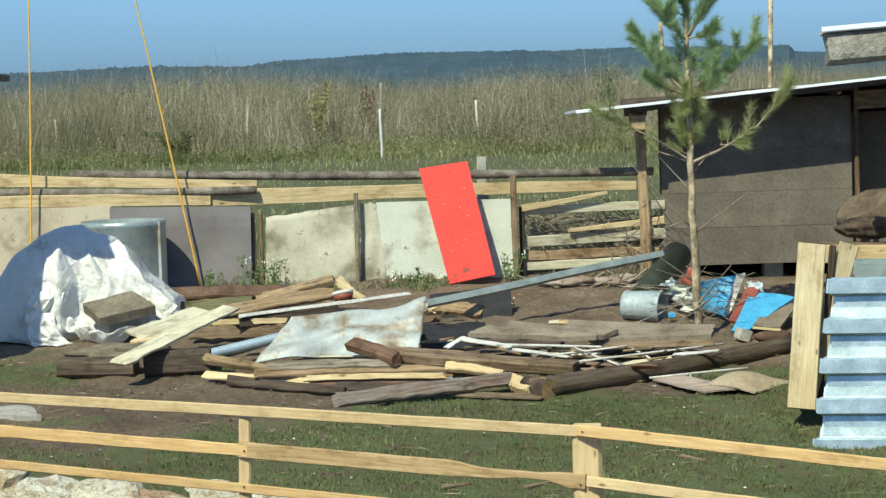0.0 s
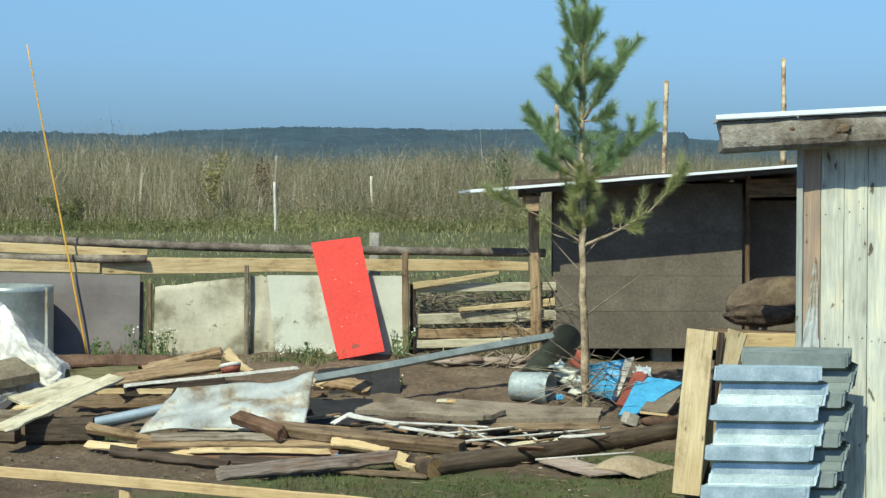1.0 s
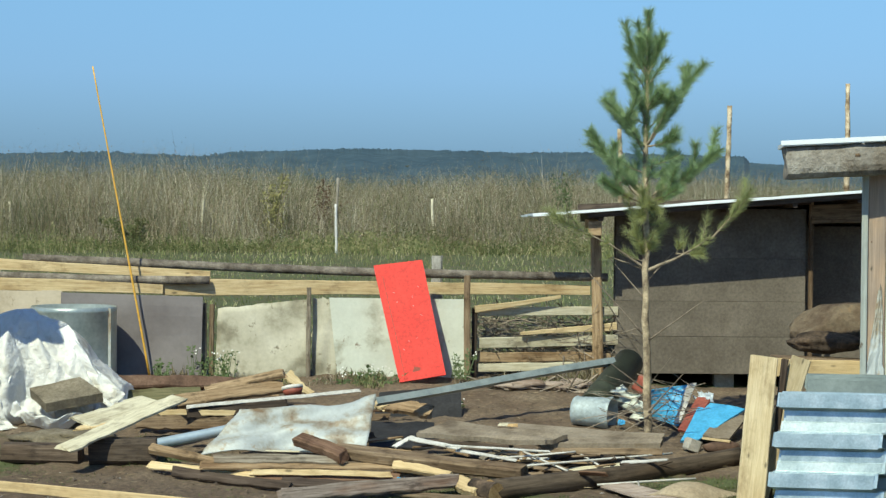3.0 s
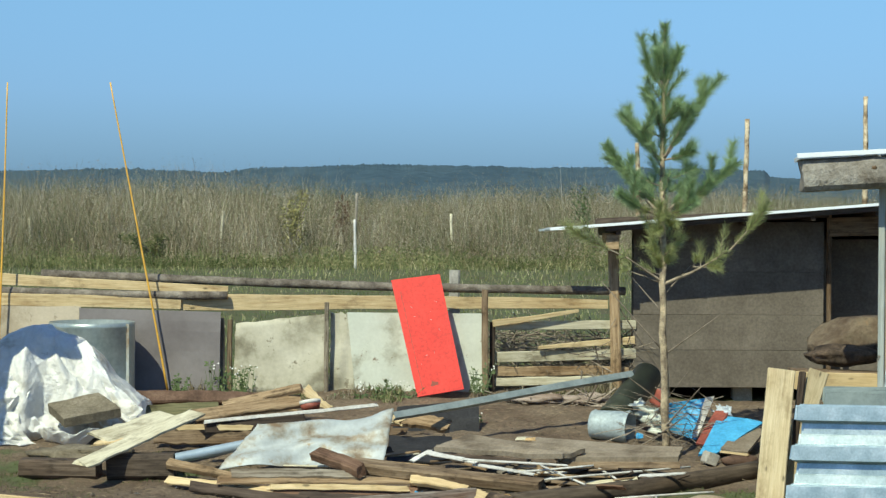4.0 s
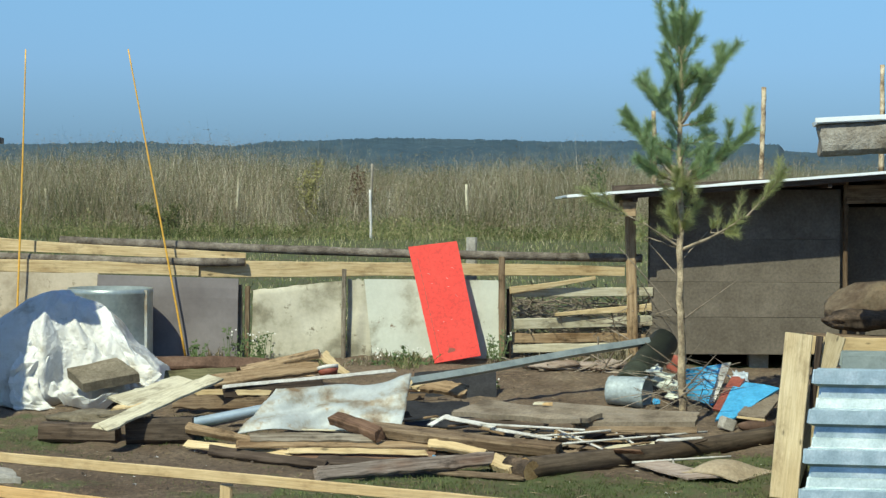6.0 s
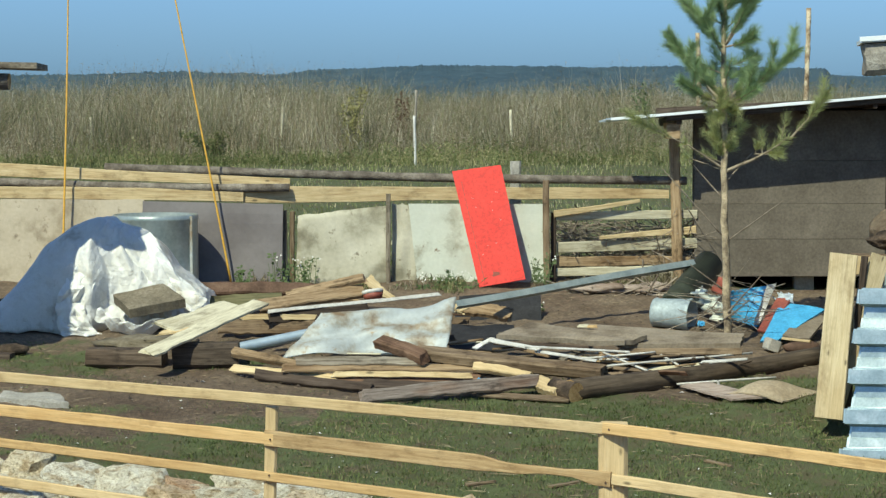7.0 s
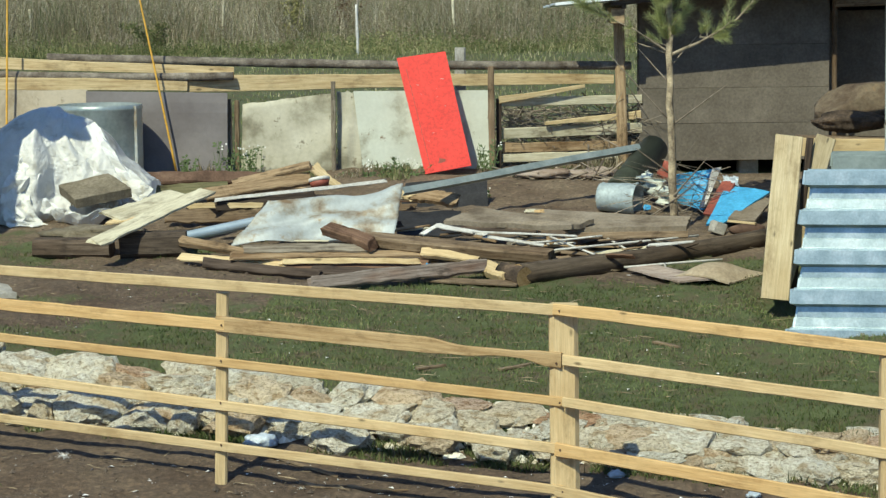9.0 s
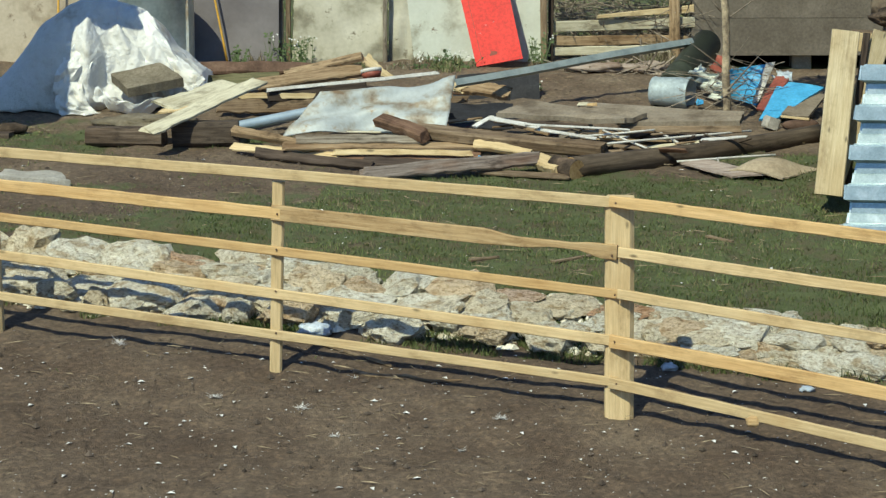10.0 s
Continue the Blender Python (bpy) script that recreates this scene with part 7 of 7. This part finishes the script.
M_YELLEAF = mottled("yellowing_leaves", [(0.3, (0.23, 0.22, 0.08)), (0.7, (0.35, 0.315, 0.12))], 3, 12, 0.7, bump=0, lo=0.7, hi=1.3, island=True)
M_BROWNLEAF = mottled("brown_seed_heads", [(0.3, (0.09, 0.055, 0.035)), (0.7, (0.16, 0.10, 0.065))], 3, 12, 0.8, bump=0, lo=0.7, hi=1.3, island=True)
shrub((-3.529, 48.000, 0.742), 1.55, 0.30, M_YELLEAF, 1, "yellowing young birch in the meadow", 800, 0.018)
shrub((-2.551, 50.000, 0.733), 1.40, 0.30, M_BROWNLEAF, 2, "brown dry dock stalks in the meadow", 700)
shrub((-7.927, 50.000, 0.733), 1.25, 0.75, M_BROWNLEAF, 3, "brown dry weed clump in the meadow", 1300)
shrub((2.763, 50.000, 0.696), 1.65, 0.30, M_LEAF, 4, "green bushy weed in the meadow", 900)
shrub((-6.143, 46.000, 0.766), 0.55, 0.7, M_GREENWEED, 5, "green bushy weed at the edge of the meadow", 1200)


# ---- front fence ----
def build_front_fence():
    o = (0.489, 11.804, -1.089)
    f = thing("front_fence", (o[0], o[1], ground_z(o[0], o[1])), "low rail fence of fresh sawn yellow boards", "fence")

    posts = []

    def post(a, b, w, d, label=""):
        posts.append(plank("post", (a[0], a[1], a[2] - 0.10), (b[0], b[1], b[2]), w, d, M_FRESH, 0, f, label, rough=0.015))

    post((0.495, 11.864, -1.103), (0.489, 11.866, 0.100), 0.155, 0.13, "thick square sawn post")
    post((-1.423, 12.517, -0.967), (-1.387, 12.504, 0.103), 0.068, 0.06, "thin sawn post")
    post((-3.174, 13.163, -0.899), (-3.194, 13.170, 0.235), 0.12, 0.09, "square sawn post")
    def rail(k, a, b, w):
        plank("rail", a, b, w, 0.024, M_WANEY if k == 2 else M_FRESHORANGE if k in (1, 3, 6, 9, 13) else M_FRESH, 90, f, "", rough=0.13 if k == 2 else 0.07, segs=16)

    rail(0, (-3.165, 13.100, 0.208), (0.483, 11.786, 0.081), 0.060)
    rail(1, (-3.174, 13.103, 0.012), (-1.373, 12.454, -0.073), 0.070)
    # the second rail keeps its natural edge: it steps down and ends in a notch
    a, b = Vector((-1.425, 12.473, -0.069)), Vector((0.477, 11.788, -0.176))
    bm, L, rings = bmesh.new(), (b - a).length, []
    for q in range(49):
        u = q / 48
        top = 0.044 - 0.026 * sm((u - 0.62) / 0.10) + 0.012 * sm((u - 0.86) / 0.08) + 0.003 * noise.noise(Vector((u * 14, 0, 0)))
        low = -0.044 + 0.006 * sm((u - 0.62) / 0.1) + 0.018 * sm((u - 0.74) / 0.08) * sm((0.93 - u) / 0.03) - 0.014 * sm((u - 0.93) / 0.02) + 0.003 * noise.noise(Vector((u * 14, 5, 0)))
        rings.append([bm.verts.new((u * L, y_, z_)) for y_, z_ in ((-0.012, low + 0.003), (-0.009, low), (0.012, low), (0.012, top - 0.004), (0.004, top), (-0.008, top - 0.001), (-0.012, top - 0.006))])
    for p, q in zip(rings, rings[1:]):
        for t in range(7):
            bm.faces.new((p[t], p[(t + 1) % 7], q[(t + 1) % 7], q[t]))
    bm.faces.new(rings[0][::-1])
    bm.faces.new(rings[-1])
    part("rail", bm, M_WANEY, f, "rail with a wavy natural edge", axes(a, b, 0))
    kb = lump_bm((0.035, 0.014, 0.030), 8, 3, 0.3, 1.8)
    bmesh.ops.translate(kb, verts=kb.verts, vec=Vector((1.16, 11.375, -1.005)))
    part("knot", kb, M_WANEY, f, "knot bulging from the low rail")
    rail(3, (-3.183, 13.106, -0.174), (0.483, 11.786, -0.410), 0.052)
    rail(4, (-3.193, 13.109, -0.402), (0.483, 11.786, -0.666), 0.058)
    rail(5, (-3.204, 13.113, -0.649), (0.483, 11.786, -0.891), 0.052)
    rail(6, (0.435, 11.787, 0.087), (2.057, 10.908, -0.012), 0.062)
    rail(7, (0.483, 11.786, -0.185), (2.064, 10.920, -0.286), 0.058)
    rail(8, (0.482, 11.770, -0.407), (2.066, 10.903, -0.531), 0.055)
    rail(9, (0.441, 11.785, -0.666), (2.070, 10.900, -0.803), 0.072)
    rail(10, (0.440, 11.785, -0.887), (2.075, 10.898, -1.083), 0.060)
    rail(11, (-3.617, 13.246, 0.229), (-3.146, 13.077, 0.211), 0.055)
    rail(12, (-3.626, 13.250, 0.034), (-3.155, 13.080, 0.015), 0.06)
    rail(13, (-3.635, 13.253, -0.141), (-3.164, 13.083, -0.171), 0.052)
    rail(14, (-3.647, 13.257, -0.386), (-3.174, 13.087, -0.399), 0.055)
    rail(15, (-3.658, 13.261, -0.601), (-3.185, 13.091, -0.648), 0.055)
    e = Vector((2.070, 10.977, -0.023))
    post((e.x, e.y, ground_z(e.x, e.y)), (e.x, e.y, e.z + 0.03), 0.12, 0.10)
    e = Vector((-3.639, 13.330, 0.220))
    post((e.x, e.y, ground_z(e.x, e.y)), (e.x, e.y, e.z + 0.03), 0.10, 0.09)
    for p in ((0.464, 11.755, 0.082), (0.447, 11.779, -0.202), (0.463, 11.755, -0.410), (0.463, 11.755, -0.663), (0.475, 11.751, -0.889), (-1.393, 12.442, -0.074), (-1.401, 12.444, -0.276), (-1.409, 12.447, -0.514), (-1.411, 12.448, -0.754)):
        bm = bmesh.new()
        bmesh.ops.create_cone(bm, cap_ends=True, segments=8, radius1=0.006, radius2=0.004, depth=0.006)
        part("screw", bm, M_RUST, posts[0 if p[0] > -0.5 else 1], "dull screw head", m=Matrix.Translation(p) @ Matrix.Rotation(radians(90), 4, "X"))


build_front_fence()


# ---- litter ----
def bag(at, s, seed, label):
    bm = lump_bm((s, s * 0.7, s * 0.5), seed, 3, 0.5, 2.6, 0.5)
    bmesh.ops.translate(bm, verts=bm.verts, vec=Vector(at) + Vector((0, 0, s * 0.25)))
    solo("plastic_bag", bm, M_PLASTIC, label, "plastic bag", "plastic bags")


bag((-1.249, 13.104, -0.894), 0.10, 3, "crumpled clear plastic bag by the stones")
bag((0.816, 12.531, -0.980), 0.05, 4, "bluish plastic bottle scrap in the fence's shade")
bag((1.548, 12.206, -1.029), 0.04, 5, "small crumpled plastic scrap on the soil")

for at, s, sd_ in (((-2.372, 12.860, -0.922), 0.055, 1), ((-1.219, 11.880, -1.078), 0.055, 2), ((-0.142, 11.772, -1.094), 0.045, 3), ((-0.344, 11.375, -1.154), 0.03, 4), ((-1.014, 11.500, -1.135), 0.035, 5), ((-1.714, 12.059, -1.051), 0.05, 6), ((-0.964, 12.408, -0.999), 0.025, 7)):
    rnd = random.Random(sd_)
    vs, fs = [], []
    for _ in range(60):
        a = rnd.gauss(1.4, 1.0)
        d = Vector((math.cos(a), math.sin(a) * 0.7, abs(rnd.gauss(0, 0.35)))) * s * rnd.uniform(0.4, 1.25)
        q = Vector((-d.y, d.x, 0)) * 0.045
        i = len(vs)
        vs += [(0, 0, 0.01), tuple(d * 0.6 + q), tuple(d), tuple(d * 0.6 - q)]
        fs.append((i, i + 1, i + 2, i + 3))
    ob = pydata("feather_tuft", vs, fs, M_FEATHER)
    ob.location = (at[0], at[1], ground_z(at[0], at[1]) + 0.004)
    tagged(ob, "tuft of white feathers on the bare soil", "feather", "feather tufts")

rnd = random.Random(77)
vs, fs = [], []
for k in range(1300):
    if k < 1000:
        x, y = rnd.uniform(-3.4, 2.6), rnd.uniform(10.4, 12.9)
    else:
        x, y = rnd.uniform(-5.0, 3.0), rnd.uniform(13.8, 18.2)
    s = rnd.uniform(0.003, 0.010) * (2.6 if rnd.random() < 0.18 else 1)
    a = rnd.uniform(0, 6.28)
    z = ground_z(x, y) + 0.006
    c, d = math.cos(a) * s, math.sin(a) * s
    i = len(vs)
    vs += [(x - c, y - d, z), (x + d * 0.5, y - c * 0.5, z + s * 0.4), (x + c, y + d, z + 0.002), (x - d * 0.5, y + c * 0.5, z + s * 0.3)]
    fs += [(i, i + 1, i + 2), (i, i + 2, i + 3)]
tagged(pydata("litter_flecks", vs, fs, M_FEATHER), "small white feathers and paper scraps scattered on the ground", "litter", kind="stuff")

vs, fs = [], []
for k in range(4200):
    x, y = rnd.uniform(-5.0, 3.2), rnd.uniform(10.4, 22.3) if k % 2 else rnd.uniform(10.4, 13.0)
    s = rnd.uniform(0.004, 0.014) * (2.2 if rnd.random() < 0.12 else 1)
    if grass_amount(x, y) > 0.6 and y < 20:
        continue
    z = ground_z(x, y) + s * 0.15
    p = [Vector((rnd.uniform(0.6, 1) * s * q[0], rnd.uniform(0.6, 1) * s * q[1], rnd.uniform(0.5, 0.9) * s * q[2])) + Vector((x, y, z)) for q in ((1, 0, 0), (0, 1, 0), (-1, 0, 0), (0, -1, 0), (0, 0, 1))]
    i = len(vs)
    vs += [tuple(q) for q in p]
    fs += [(i, i + 1, i + 4), (i + 1, i + 2, i + 4), (i + 2, i + 3, i + 4), (i + 3, i, i + 4)]
tagged(pydata("clods", vs, fs, mottled("soil_clods", [(0.3, (0.06, 0.045, 0.036)), (0.7, (0.14, 0.11, 0.085))], 8, 30, 0.95, bump=0, lo=0.6, hi=1.5, island=True)), "small clods and pebbles on the soil", "soil", kind="stuff")
vs, fs = [], []
for k in range(2600):
    x, y = (rnd.uniform(-5.0, 3.2), rnd.uniform(13.6, 22.4)) if k % 6 else (rnd.uniform(-3.6, 2.4), rnd.uniform(10.6, 13.0))
    L_ = rnd.uniform(0.015, 0.06) * (2 if rnd.random() < 0.12 else 1)
    a = rnd.uniform(0, 6.28)
    w_ = rnd.uniform(0.002, 0.0045)
    z = ground_z(x, y) + rnd.uniform(0.006, 0.022)
    c, d = math.cos(a), math.sin(a)
    i = len(vs)
    vs += [(x - c * L_ - d * w_, y - d * L_ + c * w_, z), (x - c * L_ + d * w_, y - d * L_ - c * w_, z), (x + c * L_, y + d * L_, z + rnd.uniform(0, 0.012)), (x, y, z + w_ * 1.6)]
    fs += [(i, i + 1, i + 3), (i + 1, i + 2, i + 3), (i + 2, i, i + 3)]
tagged(pydata("straw_scraps", vs, fs, mottled("straw_and_chips", [(0.3, (0.16, 0.115, 0.07)), (0.7, (0.36, 0.29, 0.19))], 8, 30, 0.9, bump=0, lo=0.5, hi=1.5, island=True)), "straw, twigs and wood chips strewn on the ground", "litter", kind="stuff")
for a, b in (((-1.351, 13.047, -0.903), (-0.760, 12.615, -0.968)), ((-0.342, 14.464, -0.675), (-0.159, 14.552, -0.668)), ((0.190, 14.407, -0.679), (0.472, 14.630, -0.662)), ((1.252, 15.093, -0.625), (1.408, 14.926, -0.638))):
    a, b = Vector(a), Vector(b)
    a.z, b.z = ground_z(a.x, a.y) + 0.012, ground_z(b.x, b.y) + 0.012
    plank("bark_strip", a, b, 0.05, 0.015, M_BROWN, 0, None, "strip of brown bark lying on the ground", "bark", "bark strips", taper=0.4, rough=0.15)

stick = [Vector((-0.98 + 0.62 * k / 6, 12.50 - 0.16 * k / 6 - 0.05 * math.sin(math.pi * k / 6), 0)) for k in range(7)]
bm = bmesh.new()
rings = []
for k, c in enumerate(stick):
    r = 0.013 - 0.0012 * k
    z = ground_z(c.x, c.y) + 0.009
    rings.append([bm.verts.new((c.x, c.y + r * math.cos(a), z + r * math.sin(a))) for a in (0.3, 1.5, 2.6, 3.8, 5.1)])
for p, q in zip(rings, rings[1:]):
    for i in range(5):
        bm.faces.new((p[i], p[(i + 1) % 5], q[(i + 1) % 5], q[i]))
bm.faces.new(rings[0])
bm.faces.new(rings[-1][::-1])
solo("stick", bm, M_BROWN, "long bent brown stick lying on bare soil", "stick")

# ---- stone bank: last, its stones are pieces ----
bank = thing("stone_bank", (-0.5, bank_base(-0.5), -0.95), "low dry bank of rough white limestone blocks", "stone bank", kind="structure")


def stone_mesh(seed):
    bm = bmesh.new()
    bmesh.ops.create_icosphere(bm, subdivisions=3, radius=1.0)
    rnd = random.Random(seed)
    cuts = [(Vector((rnd.gauss(0, 1), rnd.gauss(0, 1), rnd.gauss(0, 1))).normalized(), rnd.uniform(0.55, 0.85)) for _ in range(11)]
    cuts += [(Vector((0, 0, 1)), 0.72), (Vector((0, 0, -1)), 0.6)]
    for v in bm.verts:
        d = v.co.normalized()
        p = d.copy()
        for c, k in cuts:
            e = p.dot(c)
            if e > k:
                p -= c * (e - k)
        p *= 1 + 0.12 * noise.noise(d * 2.4 + Vector((seed, 0, 0))) + 0.12 * noise.noise(d * 5.5 + Vector((0, seed, 0))) - 0.10 * max(0.0, 0.16 - abs(noise.noise(d * 2.1 + Vector((3, 0, seed))))) / 0.16 + 0.14 * noise.noise(d * 3.7 + Vector((seed, 5, 0))) + 0.10 * abs(noise.noise(d * 11 + Vector((0, 0, seed))))
        v.co = p * 1.35
    me = bpy.data.meshes.new("stone")
    bm.to_mesh(me)
    bm.free()
    me.materials.append(M_PINKSTONE if seed == 8 else M_STONE)
    return me


stones = [stone_mesh(s) for s in range(24)]
rnd = random.Random(23)


def lay(xc, y, w, dep, h, sink, tip=0.0):
    ob = new("stone", stones[rnd.randrange(len(stones))])
    ob.parent = bank
    z = ground_z(xc, y) + h * (0.5 - sink)
    turn = Euler((rnd.uniform(-0.12, 0.12) + tip, rnd.uniform(-0.12, 0.12), rnd.uniform(-0.35, 0.35) - 0.28 + (math.pi if rnd.random() < 0.5 else 0)))
    if turn.z > 1.5:
        turn.x = -turn.x
    ob.matrix_basis = Matrix.Translation(-bank.location) @ Matrix.LocRotScale((xc, y, z), turn, (w * 0.5, dep * 0.5, h * 0.62))


def course(f, wmin, wmax, gap, hmin, hmax, sink, tip=0.0, lo=-4.7, hi=3.1, dep=(0.7, 1.0)):
    x = lo + rnd.uniform(0, 0.2)
    while x < hi:
        w = rnd.uniform(wmin, wmax)
        xc = x + w / 2
        y = bank_base(xc) + 0.04 + (bank_top(xc) - bank_base(xc)) * f + rnd.uniform(-0.05, 0.05)
        lay(xc, y, w, w * rnd.uniform(*dep), rnd.uniform(hmin, hmax) * (0.75 + 0.5 * w / wmax), sink, tip)
        x += w * rnd.uniform(0.92, 1.02) + rnd.uniform(0, gap)


# loose boulders at the foot, flat ledges over them, a crest of boulders that thins out to slabs
course(-0.02, 0.16, 0.36, 0.16, 0.09, 0.15, 0.16, 0.0, -4.7, 0.2)
course(-0.02, 0.14, 0.34, 0.22, 0.07, 0.11, 0.24, 0.0, 0.2, 3.1)
course(0.20, 0.18, 0.42, 0.06, 0.08, 0.13, 0.26, 0.25, -4.7, 0.2)
course(0.20, 0.16, 0.36, 0.05, 0.07, 0.11, 0.34, 0.22, 0.2, 3.1, (0.6, 1.1))
course(0.42, 0.20, 0.50, 0.04, 0.08, 0.13, 0.30, 0.28, -4.7, 0.0)
course(0.38, 0.16, 0.40, 0.03, 0.07, 0.10, 0.40, 0.20, 0.0, 3.1, (0.6, 1.1))
course(0.56, 0.18, 0.42, 0.03, 0.06, 0.09, 0.42, 0.18, -0.9, 3.1, (0.6, 1.1))
course(0.66, 0.20, 0.38, 0.05, 0.10, 0.15, 0.26, 0.15, -4.7, -0.9)
course(0.74, 0.16, 0.38, 0.03, 0.05, 0.08, 0.44, 0.15, -0.9, 3.1, (0.6, 1.1))
course(0.92, 0.30, 0.52, 0.03, 0.17, 0.23, 0.16, 0.1, -4.7, -2.3)
course(0.90, 0.24, 0.42, 0.04, 0.09, 0.14, 0.26, 0.12, -2.3, -0.3)
course(1.06, 0.22, 0.40, 0.10, 0.10, 0.15, 0.24, 0.08, -3.9, -0.2)
course(0.92, 0.18, 0.46, 0.08, 0.04, 0.07, 0.44, 0.1, -0.3, 3.1, (0.5, 0.9))
for k in range(46):
    xc = rnd.uniform(-4.6, 3.0)
    w = rnd.uniform(0.07, 0.15)
    lay(xc, bank_base(xc) + (bank_top(xc) - bank_base(xc)) * rnd.uniform(-0.1, 0.95), w, w, w * 0.5, 0.1, 0.1)

# broken chips between the stones
rc = random.Random(51)
vs, fs = [], []
for k in range(3000):
    x = rc.uniform(-4.6, 3.0)
    y = bank_base(x) - 0.06 + (bank_top(x) - bank_base(x) + 0.16) * rc.random()
    s = rc.uniform(0.012, 0.045)
    z = ground_z(x, y) + s * 0.1
    p = [Vector((rc.uniform(0.5, 1.2) * s * q[0], rc.uniform(0.5, 1) * s * q[1], rc.uniform(0.4, 0.9) * s * q[2])) + Vector((x, y, z)) for q in ((1, 0.3, 0), (0.2, 1, 0), (-1, 0.1, 0), (-0.3, -1, 0), (0.4, 0, 1), (-0.4, 0.2, 0.9))]
    i = len(vs)
    vs += [tuple(q) for q in p]
    fs += [(i, i + 1, i + 4), (i + 1, i + 2, i + 5), (i + 2, i + 3, i + 5), (i + 3, i, i + 4), (i + 1, i + 5, i + 4), (i + 3, i + 4, i + 5)]
tagged(under(pydata("rubble", vs, fs, M_STONE), bank), "small limestone chips between the blocks", kind="stuff")
